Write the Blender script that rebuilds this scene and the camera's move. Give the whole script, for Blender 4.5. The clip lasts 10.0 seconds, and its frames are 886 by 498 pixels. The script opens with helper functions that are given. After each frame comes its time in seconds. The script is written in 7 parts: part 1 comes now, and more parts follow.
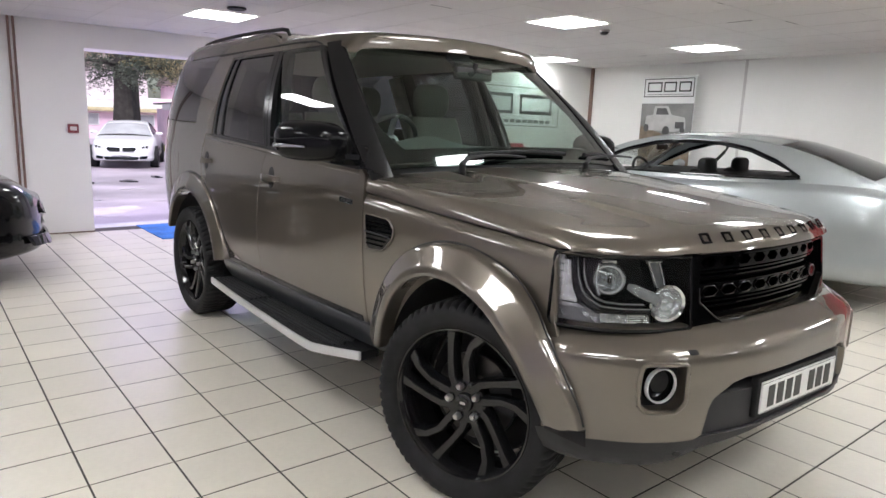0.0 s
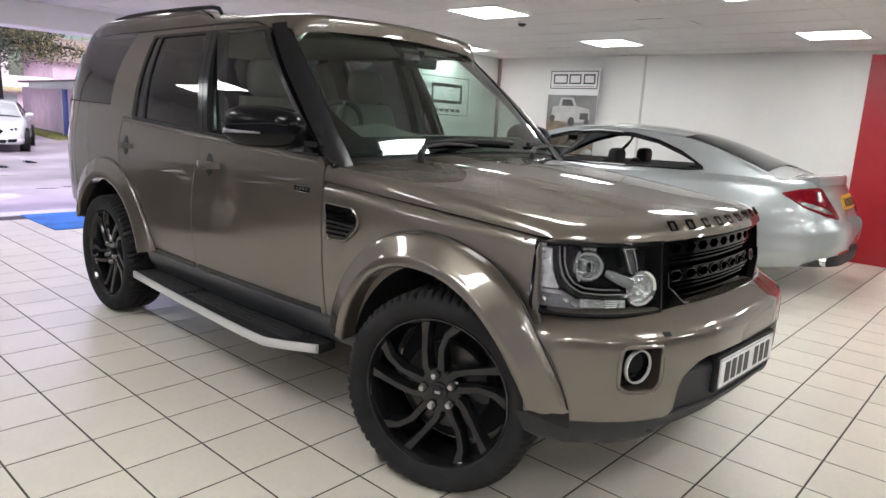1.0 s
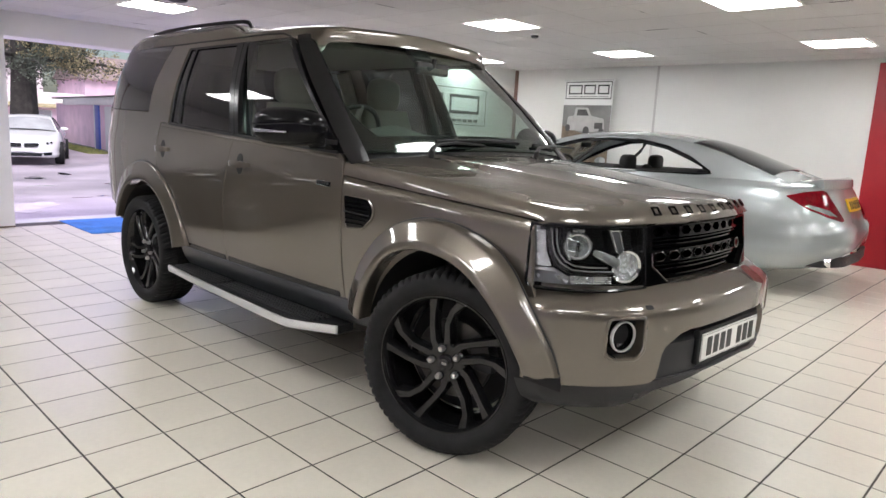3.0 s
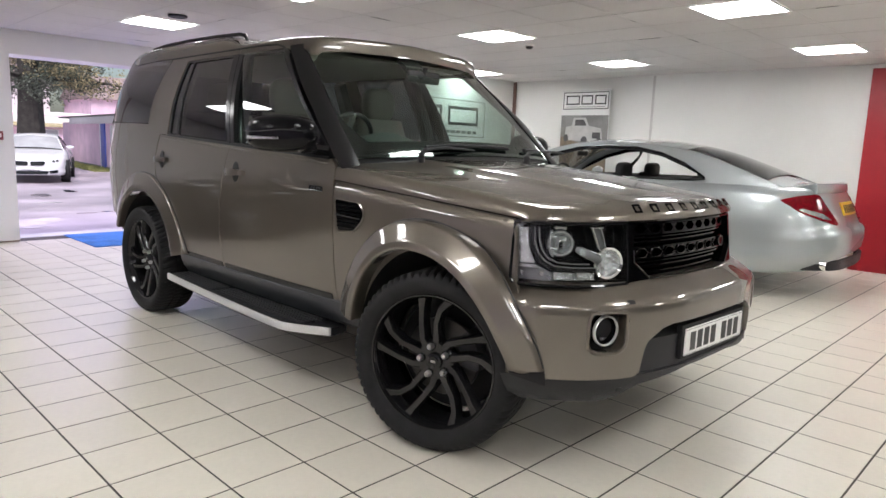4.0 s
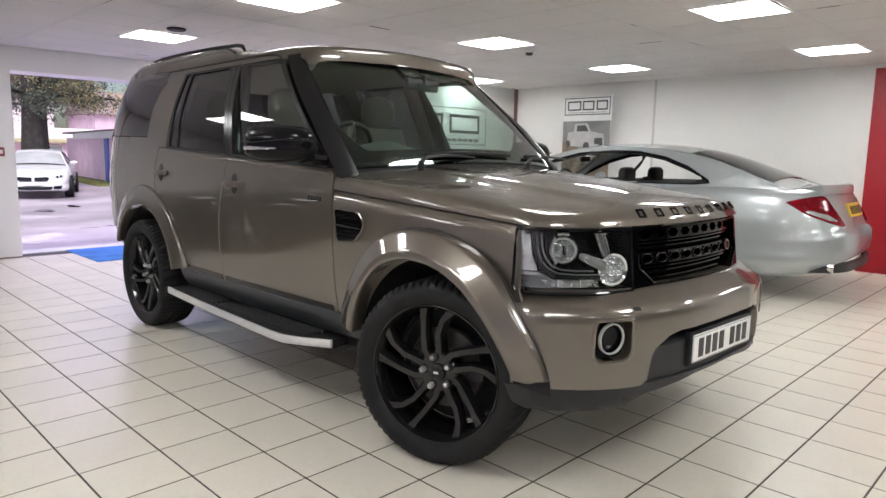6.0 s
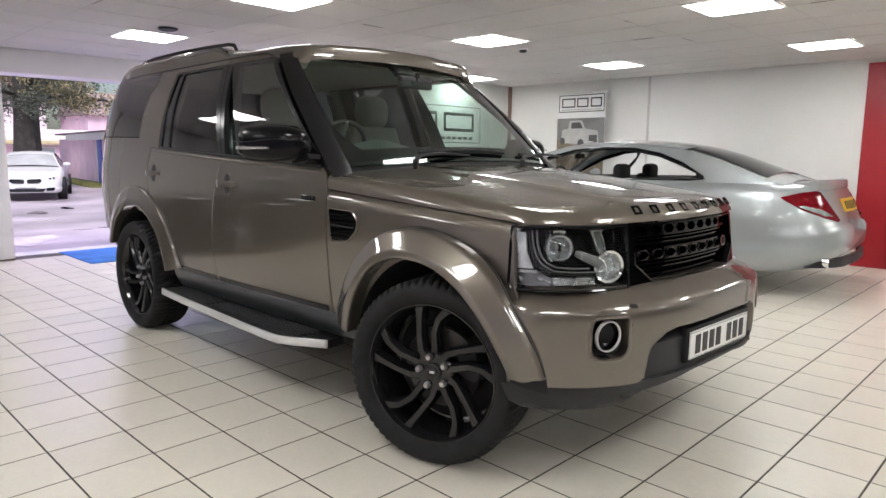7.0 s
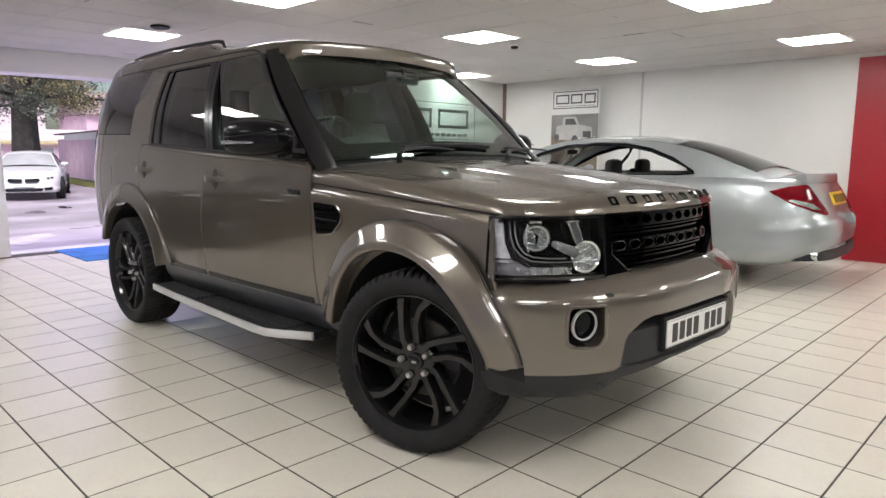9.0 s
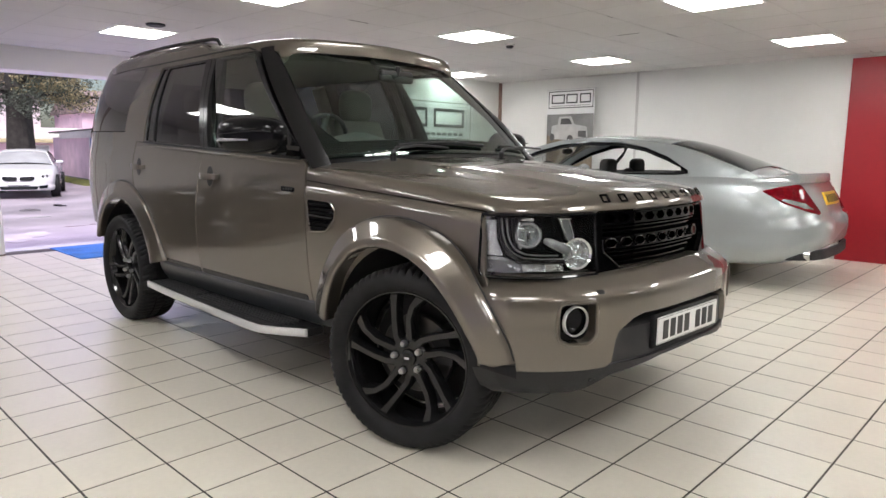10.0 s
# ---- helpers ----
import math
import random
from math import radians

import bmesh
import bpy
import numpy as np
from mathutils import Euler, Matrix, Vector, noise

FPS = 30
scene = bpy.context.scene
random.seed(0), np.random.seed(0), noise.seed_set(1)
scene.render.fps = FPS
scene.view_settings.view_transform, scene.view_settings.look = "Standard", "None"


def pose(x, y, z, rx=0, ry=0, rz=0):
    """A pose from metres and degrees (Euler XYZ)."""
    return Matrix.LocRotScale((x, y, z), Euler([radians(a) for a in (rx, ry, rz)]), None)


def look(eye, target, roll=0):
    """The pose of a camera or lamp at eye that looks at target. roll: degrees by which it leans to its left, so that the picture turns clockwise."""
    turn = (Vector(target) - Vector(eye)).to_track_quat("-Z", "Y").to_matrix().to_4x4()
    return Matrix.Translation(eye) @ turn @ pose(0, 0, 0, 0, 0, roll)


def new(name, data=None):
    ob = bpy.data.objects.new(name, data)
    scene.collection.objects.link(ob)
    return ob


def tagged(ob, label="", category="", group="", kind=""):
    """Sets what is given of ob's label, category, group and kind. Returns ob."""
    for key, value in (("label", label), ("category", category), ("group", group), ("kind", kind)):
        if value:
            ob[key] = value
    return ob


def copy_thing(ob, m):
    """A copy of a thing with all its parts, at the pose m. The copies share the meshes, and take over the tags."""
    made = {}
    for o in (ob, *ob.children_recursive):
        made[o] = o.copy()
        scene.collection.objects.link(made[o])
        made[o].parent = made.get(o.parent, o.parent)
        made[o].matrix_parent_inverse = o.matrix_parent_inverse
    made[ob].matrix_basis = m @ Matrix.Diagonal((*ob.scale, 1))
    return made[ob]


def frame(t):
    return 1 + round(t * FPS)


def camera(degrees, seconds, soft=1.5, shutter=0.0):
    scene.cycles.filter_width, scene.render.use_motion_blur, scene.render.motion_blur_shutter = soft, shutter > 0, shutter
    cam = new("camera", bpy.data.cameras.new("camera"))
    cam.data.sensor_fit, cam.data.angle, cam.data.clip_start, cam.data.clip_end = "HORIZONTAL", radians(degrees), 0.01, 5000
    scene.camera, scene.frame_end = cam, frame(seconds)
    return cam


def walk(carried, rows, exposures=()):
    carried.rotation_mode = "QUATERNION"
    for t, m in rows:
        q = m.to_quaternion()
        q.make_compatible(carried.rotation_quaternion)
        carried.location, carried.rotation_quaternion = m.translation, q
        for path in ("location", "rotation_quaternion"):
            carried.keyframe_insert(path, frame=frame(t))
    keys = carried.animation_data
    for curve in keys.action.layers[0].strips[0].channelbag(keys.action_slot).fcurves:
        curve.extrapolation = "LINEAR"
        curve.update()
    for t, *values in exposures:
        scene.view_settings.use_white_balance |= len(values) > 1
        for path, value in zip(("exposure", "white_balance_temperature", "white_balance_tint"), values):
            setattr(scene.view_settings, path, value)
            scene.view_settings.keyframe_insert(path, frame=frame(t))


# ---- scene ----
cam = camera(67.6, 10.0)
PATH = [
    (0, (3.197, -2.402, 1.385), (1.666, -1.167, 1.02), 2.1),
    (0.5, (3.085, -2.505, 1.373), (1.671, -1.142, 0.993), 3.3),
    (1, (2.988, -2.608, 1.376), (1.683, -1.142, 0.989), 3.2),
    (1.5, (2.969, -2.661, 1.373), (1.684, -1.172, 1.01), 3.5),
    (2, (3.043, -2.695, 1.363), (1.728, -1.232, 1.004), 4.2),
    (2.5, (3.14, -2.745, 1.35), (1.817, -1.294, 0.969), 3.9),
    (3, (3.226, -2.77, 1.314), (1.866, -1.345, 0.965), 2.9),
    (4.5, (3.344, -2.767, 1.264), (1.968, -1.345, 0.968), 1.8),
    (5, (3.329, -2.751, 1.275), (1.947, -1.333, 0.989), 1.3),
    (5.5, (3.317, -2.736, 1.265), (1.926, -1.327, 0.985), 1.2),
    (7, (3.297, -2.712, 1.262), (1.917, -1.293, 0.976), 0.6),
    (7.5, (3.314, -2.708, 1.252), (1.941, -1.283, 0.968), 0.4),
    (8, (3.331, -2.707, 1.246), (1.963, -1.277, 0.961), 0.4),
    (8.5, (3.362, -2.696, 1.244), (1.986, -1.272, 0.957), 0.3),
    (9, (3.384, -2.688, 1.241), (2.004, -1.27, 0.95), 0.3),
    (9.5, (3.399, -2.685, 1.238), (2.023, -1.264, 0.945), 0.3),
    (10, (3.407, -2.692, 1.233), (2.035, -1.266, 0.941), 0.5),
]
walk(cam, [(t, look(eye, target, roll)) for t, eye, target, roll in PATH],
     exposures=[(0.0, 0.04, 6500.0, 10.0), (2.0, 0.04, 6600.0, 10.0), (4.5, 0.0, 6600.0, 10.0), (7.0, 0.0, 6620.0, 10.0), (10.0, -0.01, 6720.0, 10.0)])

# ---- world and daylight ----
world = bpy.data.worlds.new("world")
scene.world = world
world.use_nodes = True
wn = world.node_tree.nodes
sky = wn.new("ShaderNodeTexSky")
sky.sky_type = "NISHITA"
sky.sun_disc = False
sky.sun_elevation, sky.sun_rotation = radians(58), radians(110)
sky.air_density, sky.dust_density = 1.0, 3.0
world.node_tree.links.new(sky.outputs[0], wn["Background"].inputs[0])
wn["Background"].inputs[1].default_value = 0.15
sun = new("sun", bpy.data.lights.new("sun", "SUN"))
sun.data.energy, sun.data.angle, sun.data.color = 5.0, radians(40), (0.95, 0.90, 1.0)
sun.matrix_world = look((6, -3, 24), (-8, 2, 0))
LAMP_POWER = 23.0
day = new("daylight", bpy.data.lights.new("daylight", "AREA"))
day.data.shape, day.data.size, day.data.size_y = "RECTANGLE", 3.0, 1.6
day.data.energy, day.data.color = 265.0, (0.77, 0.67, 1.0)
day.matrix_world = look((-7.6, 0.8, 3.3), (-3.2, 0.6, 0.0))


# ---- materials ----
def shader(name, col, rough=0.5, metal=0.0, var=0.08, size=6.0, fine=90.0, bump=0.0, coat=0.0, spec=0.5, rvar=0.1, emit=None, power=0.0, tone=None, ior=1.6, tint=1.0):
    """A principled surface with variation at two scales."""
    m = bpy.data.materials.new(name)
    m.use_nodes = True
    n, l = m.node_tree.nodes, m.node_tree.links
    p = n["Principled BSDF"]
    p.inputs["Metallic"].default_value = metal
    p.inputs["Coat Weight"].default_value = coat
    p.inputs["Coat Roughness"].default_value = 0.015
    p.inputs["Coat IOR"].default_value = ior
    p.inputs["Specular Tint"].default_value = (tint, tint, tint, 1)
    p.inputs["Specular IOR Level"].default_value = spec
    tc = n.new("ShaderNodeTexCoord")
    big, small = n.new("ShaderNodeTexNoise"), n.new("ShaderNodeTexNoise")
    big.inputs["Scale"].default_value, small.inputs["Scale"].default_value = size, fine
    big.inputs["Detail"].default_value, small.inputs["Detail"].default_value = 5.0, 3.0
    for t in (big, small):
        l.new(tc.outputs["Object"], t.inputs["Vector"])
    mixed = n.new("ShaderNodeMath")
    mixed.operation = "MULTIPLY_ADD"
    mixed.inputs[1].default_value = 0.4
    l.new(small.outputs["Fac"], mixed.inputs[0])
    l.new(big.outputs["Fac"], mixed.inputs[2])
    ramp = n.new("ShaderNodeValToRGB")
    lo = tone or [c * (1 - var) for c in col]
    hi = [min(1.0, c * (1 + var)) for c in col]
    ramp.color_ramp.elements[0].position, ramp.color_ramp.elements[1].position = 0.5, 0.9
    ramp.color_ramp.elements[0].color, ramp.color_ramp.elements[1].color = (*lo, 1), (*hi, 1)
    l.new(mixed.outputs[0], ramp.inputs[0])
    l.new(ramp.outputs[0], p.inputs["Base Color"])
    rr = n.new("ShaderNodeMapRange")
    rr.inputs[3].default_value, rr.inputs[4].default_value = max(0.0, rough * (1 - rvar)), min(1.0, rough * (1 + rvar))
    l.new(big.outputs["Fac"], rr.inputs[0])
    l.new(rr.outputs[0], p.inputs["Roughness"])
    if bump:
        b = n.new("ShaderNodeBump")
        b.inputs["Strength"].default_value, b.inputs["Distance"].default_value = bump, 0.004
        l.new(small.outputs["Fac"], b.inputs["Height"])
        l.new(b.outputs[0], p.inputs["Normal"])
    if emit:
        p.inputs["Emission Color"].default_value = (*emit, 1)
        p.inputs["Emission Strength"].default_value = power
    return m


def glass(name, tint, gloss=1.0, ior=1.5):
    """Thin tinted pane: what is behind shows through, with a mirror-like sheen by Fresnel."""
    m = bpy.data.materials.new(name)
    m.use_nodes = True
    n, l = m.node_tree.nodes, m.node_tree.links
    n.remove(n["Principled BSDF"])
    t, g, mx = n.new("ShaderNodeBsdfTransparent"), n.new("ShaderNodeBsdfGlossy"), n.new("ShaderNodeMixShader")
    f, p5, ad = n.new("ShaderNodeLayerWeight"), n.new("ShaderNodeMath"), n.new("ShaderNodeMath")
    t.inputs[0].default_value = (*tint, 1)
    g.inputs["Color"].default_value = (gloss, gloss, gloss, 1)
    g.inputs["Roughness"].default_value = 0.01
    f.inputs[0].default_value = 0.5
    p5.operation, p5.inputs[1].default_value = "POWER", 4.0
    f0 = ((ior - 1) / (ior + 1)) ** 2 * 1.5
    ad.operation, ad.inputs[1].default_value, ad.inputs[2].default_value = "MULTIPLY_ADD", 0.9 - f0, f0
    l.new(f.outputs["Facing"], p5.inputs[0])
    l.new(p5.outputs[0], ad.inputs[0])
    l.new(ad.outputs[0], mx.inputs[0])
    l.new(t.outputs[0], mx.inputs[1])
    l.new(g.outputs[0], mx.inputs[2])
    l.new(mx.outputs[0], n["Material Output"].inputs[0])
    return m


def tile_shader():
    m = shader("floor_tile_glaze", (0.652, 0.610, 0.532), rough=0.33, var=0.05, size=3.0, fine=40.0, bump=0.03, rvar=0.35)
    n, l = m.node_tree.nodes, m.node_tree.links
    p = n["Principled BSDF"]
    base = p.inputs["Base Color"].links[0].from_socket
    info, geo = n.new("ShaderNodeObjectInfo"), n.new("ShaderNodeNewGeometry")
    add = n.new("ShaderNodeMath")
    l.new(info.outputs["Random"], add.inputs[0])
    l.new(geo.outputs["Random Per Island"], add.inputs[1])
    rng = n.new("ShaderNodeMapRange")
    rng.inputs[2].default_value, rng.inputs[3].default_value, rng.inputs[4].default_value = 2.0, 0.93, 1.05
    l.new(add.outputs[0], rng.inputs[0])
    hsv = n.new("ShaderNodeHueSaturation")
    l.new(rng.outputs[0], hsv.inputs["Value"])
    l.new(base, hsv.inputs["Color"])
    l.new(hsv.outputs[0], p.inputs["Base Color"])
    return m


M = {
    "tile": tile_shader(),
    "grout": shader("grout", (0.065, 0.056, 0.050), 0.9, var=0.3, size=3, bump=0.3),
    "wall": shader("wall_paint", (0.77, 0.765, 0.745), 0.6, var=0.03, size=1.2, fine=160, bump=0.05),
    # white wall paint with the daylight's lilac cast mixed into the colour
    "lilac_wall": shader("white_wall_daylight_tint", (0.785, 0.765, 0.785), 0.6, var=0.03, size=1.2, fine=160, bump=0.05),
    "ceiling": shader("ceiling_tile", (0.66, 0.64, 0.635), 0.85, var=0.04, size=1.0, fine=220, bump=0.25),
    "bar": shader("ceiling_bar", (0.56, 0.54, 0.53), 0.6, var=0.02),
    "dark_wall": shader("charcoal_wall_paint", (0.09, 0.09, 0.095), 0.6, var=0.06, size=1.2, fine=160, bump=0.05),
    "grey_wall": shader("unseen_wall_lilac_tint", (0.74, 0.665, 0.83), 0.6, var=0.06, size=1.2, fine=160, bump=0.05),
    "pale_render": shader("pale_pink_render", (0.74, 0.66, 0.68), 0.85, var=0.08, size=1.5, fine=80, bump=0.3),
    "dull_red": shader("dull_red_plastic", (0.22, 0.035, 0.045), 0.45, var=0.1),
    # opaque pale grey: the sky's reflection in the panes is put into the colour
    "misty_glass": shader("glass_pale_with_sky", (0.42, 0.43, 0.44), 0.10, var=0.15, size=2, coat=0.6),
    "scuff": shader("wall_foot_shade", (0.20, 0.15, 0.12), 0.8, var=0.4, size=5),
    "red": shader("red_paint", (0.36, 0.011, 0.022), 0.4, var=0.05, size=2, bump=0.03),
    "lamp": shader("lamp_diffuser", (0.9, 0.9, 0.9), 0.5, var=0.0, emit=(0.97, 0.985, 1.0), power=LAMP_POWER),
    "white": shader("white_plastic", (0.82, 0.82, 0.81), 0.35, var=0.02),
    "pipe": shader("brown_pipe", (0.22, 0.13, 0.11), 0.45, var=0.12),
    "mat": shader("blue_carpet", (0.03, 0.165, 0.50), 0.95, var=0.25, size=4, fine=400, bump=0.8),
    "tarmac": shader("wet_tarmac", (0.39, 0.34, 0.385), 0.40, var=0.42, size=0.5, fine=120, bump=0.3, rvar=0.5),
    "brown": shader("brown_metallic_paint", (0.138, 0.1195, 0.0985), 0.30, metal=0.56, var=0.03, size=3, fine=900, coat=1.0, ior=1.80, rvar=0.03, tint=0.15),
    "silver": shader("silver_metallic_paint", (0.40, 0.43, 0.435), 0.38, metal=0.62, var=0.03, size=3, fine=900, coat=1.0, ior=1.5),
    "black_paint": shader("black_paint", (0.006, 0.006, 0.007), 0.25, var=0.1, coat=0.7, spec=0.1),
    "white_paint": shader("white_car_paint", (0.8, 0.8, 0.8), 0.3, var=0.02, coat=1.0),
    "gloss_black": shader("gloss_black_plastic", (0.006, 0.006, 0.007), 0.07, var=0.1, spec=0.45),
    "satin_black": shader("satin_black_trim", (0.008, 0.008, 0.010), 0.22, var=0.1, spec=0.4),
    "pillar_black": shader("pillar_black_paint", (0.010, 0.0098, 0.0105), 0.24, var=0.1, spec=0.28),
    "grille_gloss": shader("grille_gloss_black", (0.0012, 0.0012, 0.0014), 0.07, var=0.1, spec=0.09),
    "mirror_black": shader("mirror_shell_black", (0.004, 0.004, 0.005), 0.17, var=0.1, spec=0.2),
    "plastic": shader("black_grained_plastic", (0.011, 0.011, 0.0125), 0.5, var=0.15, size=9, fine=500, bump=0.25, spec=0.28),
    "grey_plastic": shader("dark_grey_plastic", (0.028, 0.028, 0.030), 0.45, var=0.12, size=9, fine=500, bump=0.2, spec=0.3),
    "sill_plastic": shader("satin_sill_plastic", (0.030, 0.032, 0.037), 0.30, var=0.12, size=9, fine=500, bump=0.08, spec=0.6),
    "dash": shader("soft_dash_top", (0.105, 0.108, 0.102), 0.55, var=0.1, fine=300, bump=0.2),
    # near-black colour that puts deep shade into gaps and openings
    "void": shader("recess_shade_black", (0.0016, 0.0016, 0.0016), 0.8, var=0.2, spec=0.05),
    "rubber": shader("tyre_rubber", (0.016, 0.016, 0.017), 0.66, var=0.3, size=14, fine=300, bump=0.25, spec=0.2),
    "rim": shader("gloss_black_alloy", (0.008, 0.008, 0.009), 0.10, var=0.1, spec=0.55),
    "chrome": shader("bright_chrome", (0.86, 0.86, 0.86), 0.06, metal=1.0, var=0.02),
    "steel": shader("brushed_steel", (0.62, 0.62, 0.62), 0.28, metal=1.0, var=0.05, size=20),
    "alu": shader("satin_aluminium", (0.66, 0.66, 0.655), 0.35, metal=0.35, var=0.03),
    "disc": shader("brake_disc_iron", (0.10, 0.095, 0.09), 0.35, metal=0.9, var=0.15, size=12),
    "leather": shader("beige_leather", (0.185, 0.170, 0.147), 0.5, var=0.06, size=5, fine=220, bump=0.15),
    "headlining": shader("beige_cloth", (0.42, 0.40, 0.36), 0.9, var=0.05, fine=400, bump=0.2),
    "dark_trim": shader("dark_interior_trim", (0.014, 0.0135, 0.013), 0.6, var=0.12, fine=300, bump=0.2),
    "plate_white": shader("plate_white", (0.8, 0.8, 0.79), 0.3, var=0.02),
    "plate_yellow": shader("plate_yellow", (0.75, 0.5, 0.03), 0.3, var=0.04),
    "ink": shader("black_print", (0.015, 0.015, 0.016), 0.4, var=0.1),
    "grey_ink": shader("grey_print", (0.10, 0.10, 0.10), 0.5, var=0.1),
    "photo_sky": shader("photo_grey_print", (0.22, 0.22, 0.215), 0.5, var=0.25, size=3),
    "photo_ground": shader("photo_brown_print", (0.20, 0.155, 0.11), 0.5, var=0.35, size=9),
    "photo_body": shader("photo_pale_print", (0.48, 0.475, 0.47), 0.5, var=0.12, size=8),
    "photo_dark": shader("photo_dark_print", (0.07, 0.07, 0.07), 0.5, var=0.3, size=8),
    "sign": shader("white_sign_board", (0.8, 0.8, 0.8), 0.35, var=0.02),
    "screen": glass("windscreen_glass", (0.57, 0.70, 0.64)),
    "side_glass": glass("side_glass", (0.70, 0.78, 0.74)),
    "privacy": glass("privacy_glass", (0.10, 0.10, 0.108)),
    "clear": glass("clear_glass", (0.93, 0.95, 0.95), ior=1.35),
    "lens_red": shader("red_lamp_lens", (0.17, 0.003, 0.009), 0.12, var=0.2, size=30, coat=0.2, spec=0.2),
    "lens_clear": shader("clear_lamp_lens", (0.55, 0.56, 0.57), 0.12, metal=0.7, var=0.12, size=40, fine=110, bump=0.12),
    "reflector": shader("silvered_lamp_reflector", (0.56, 0.57, 0.58), 0.20, metal=0.75, var=0.25, size=45, fine=130, bump=0.55),
    "lamp_line": shader("grey_lamp_edge", (0.20, 0.205, 0.21), 0.25, metal=0.5, var=0.15, size=40),
    "lamp_house": shader("dark_lamp_housing", (0.004, 0.004, 0.0045), 0.25, var=0.1, spec=0.18),
    "gap": shader("dark_ceiling_gap", (0.10, 0.095, 0.09), 0.9, var=0.3),
    "bark": shader("bark", (0.042, 0.038, 0.034), 0.95, var=0.4, size=5, fine=30, bump=0.9),
    "leaf": shader("leaf_green", (0.075, 0.09, 0.066), 0.7, var=0.45, size=1.5, fine=20),
    "leaf_gold": shader("leaf_gold", (0.36, 0.31, 0.17), 0.7, var=0.4, size=1.5, fine=20),
    "pink": shader("pink_render", (0.80, 0.58, 0.68), 0.85, var=0.12, size=1.5, fine=80, bump=0.3),
    "blue_door": shader("blue_door_paint", (0.05, 0.10, 0.45), 0.45, var=0.1, size=4),
    "fascia": shader("white_fascia", (0.75, 0.74, 0.74), 0.6, var=0.05),
    "roof_felt": shader("grey_roof_felt", (0.16, 0.15, 0.15), 0.9, var=0.2, bump=0.4),
    "moss_roof": shader("mossy_ochre_roof", (0.40, 0.34, 0.20), 0.9, var=0.3, size=2, bump=0.4),
    "roof_tile": shader("brown_roof_tile", (0.26, 0.20, 0.19), 0.9, var=0.3, size=3, bump=0.5),
    "grass": shader("grass_blades", (0.26, 0.27, 0.10), 0.9, var=0.4, size=2),
    "concrete": shader("threshold_concrete", (0.55, 0.54, 0.53), 0.7, var=0.12, size=3, bump=0.3),
}


# ---- mesh helpers ----
def link(name, bm, mat, parent=None, label="", smooth=True, angle=35):
    """Turns a bmesh into one mesh object."""
    me = bpy.data.meshes.new(name)
    bmesh.ops.recalc_face_normals(bm, faces=bm.faces)
    if smooth:
        lim = radians(angle)
        for f in bm.faces:
            f.smooth = True
        for e in bm.edges:
            e.smooth = len(e.link_faces) == 2 and e.calc_face_angle(0.0) < lim
    bm.to_mesh(me)
    bm.free()
    for m in mat if isinstance(mat, (list, tuple)) else (mat,):
        me.materials.append(M[m] if isinstance(m, str) else m)
    ob = new(name, me)
    if parent is not None:
        ob.parent = parent
    if label:
        ob["label"] = label
    return ob


part = link


def thing(name, label, category, m=None, group="", kind=""):
    ob = new(name)
    if m is not None:
        ob.matrix_world = m
    return tagged(ob, label, category, group, kind)


def box(bm, x0, x1, y0, y1, z0, z1, bevel=0.0, seg=2, mi=0):
    r = bmesh.ops.create_cube(bm, size=1.0)
    vs = r["verts"]
    for v in vs:
        v.co = Vector(((x0 + x1) / 2 + v.co.x * (x1 - x0), (y0 + y1) / 2 + v.co.y * (y1 - y0), (z0 + z1) / 2 + v.co.z * (z1 - z0)))
    fs = {f for v in vs for f in v.link_faces}
    for f in fs:
        f.material_index = mi
    if bevel:
        bmesh.ops.bevel(bm, geom=list({e for v in vs for e in v.link_edges}), offset=bevel, segments=seg, affect="EDGES", profile=0.5)
    return bm


def boxed(x0, x1, y0, y1, z0, z1, bevel=0.0, seg=2):
    return box(bmesh.new(), x0, x1, y0, y1, z0, z1, bevel, seg)


def lathe(bm, prof, n=48, m=None, close=False):
    """Turns a profile of (radius, height) pairs round z."""
    rings = []
    for r, h in prof:
        rings.append([bm.verts.new((r * math.cos(2 * math.pi * k / n), r * math.sin(2 * math.pi * k / n), h)) for k in range(n)] if r > 1e-6 else [bm.verts.new((0, 0, h))])
    for a, b in zip(rings, rings[1:] + ([rings[0]] if close else [])):
        for k in range(n):
            q = [a[k % len(a)], a[(k + 1) % len(a)], b[(k + 1) % len(b)], b[k % len(b)]]
            q = [v for i, v in enumerate(q) if v not in q[:i]]
            if len(q) > 2:
                bm.faces.new(q)
    if m is not None:
        bmesh.ops.transform(bm, matrix=m, verts=[v for ring in rings for v in ring])
    return bm


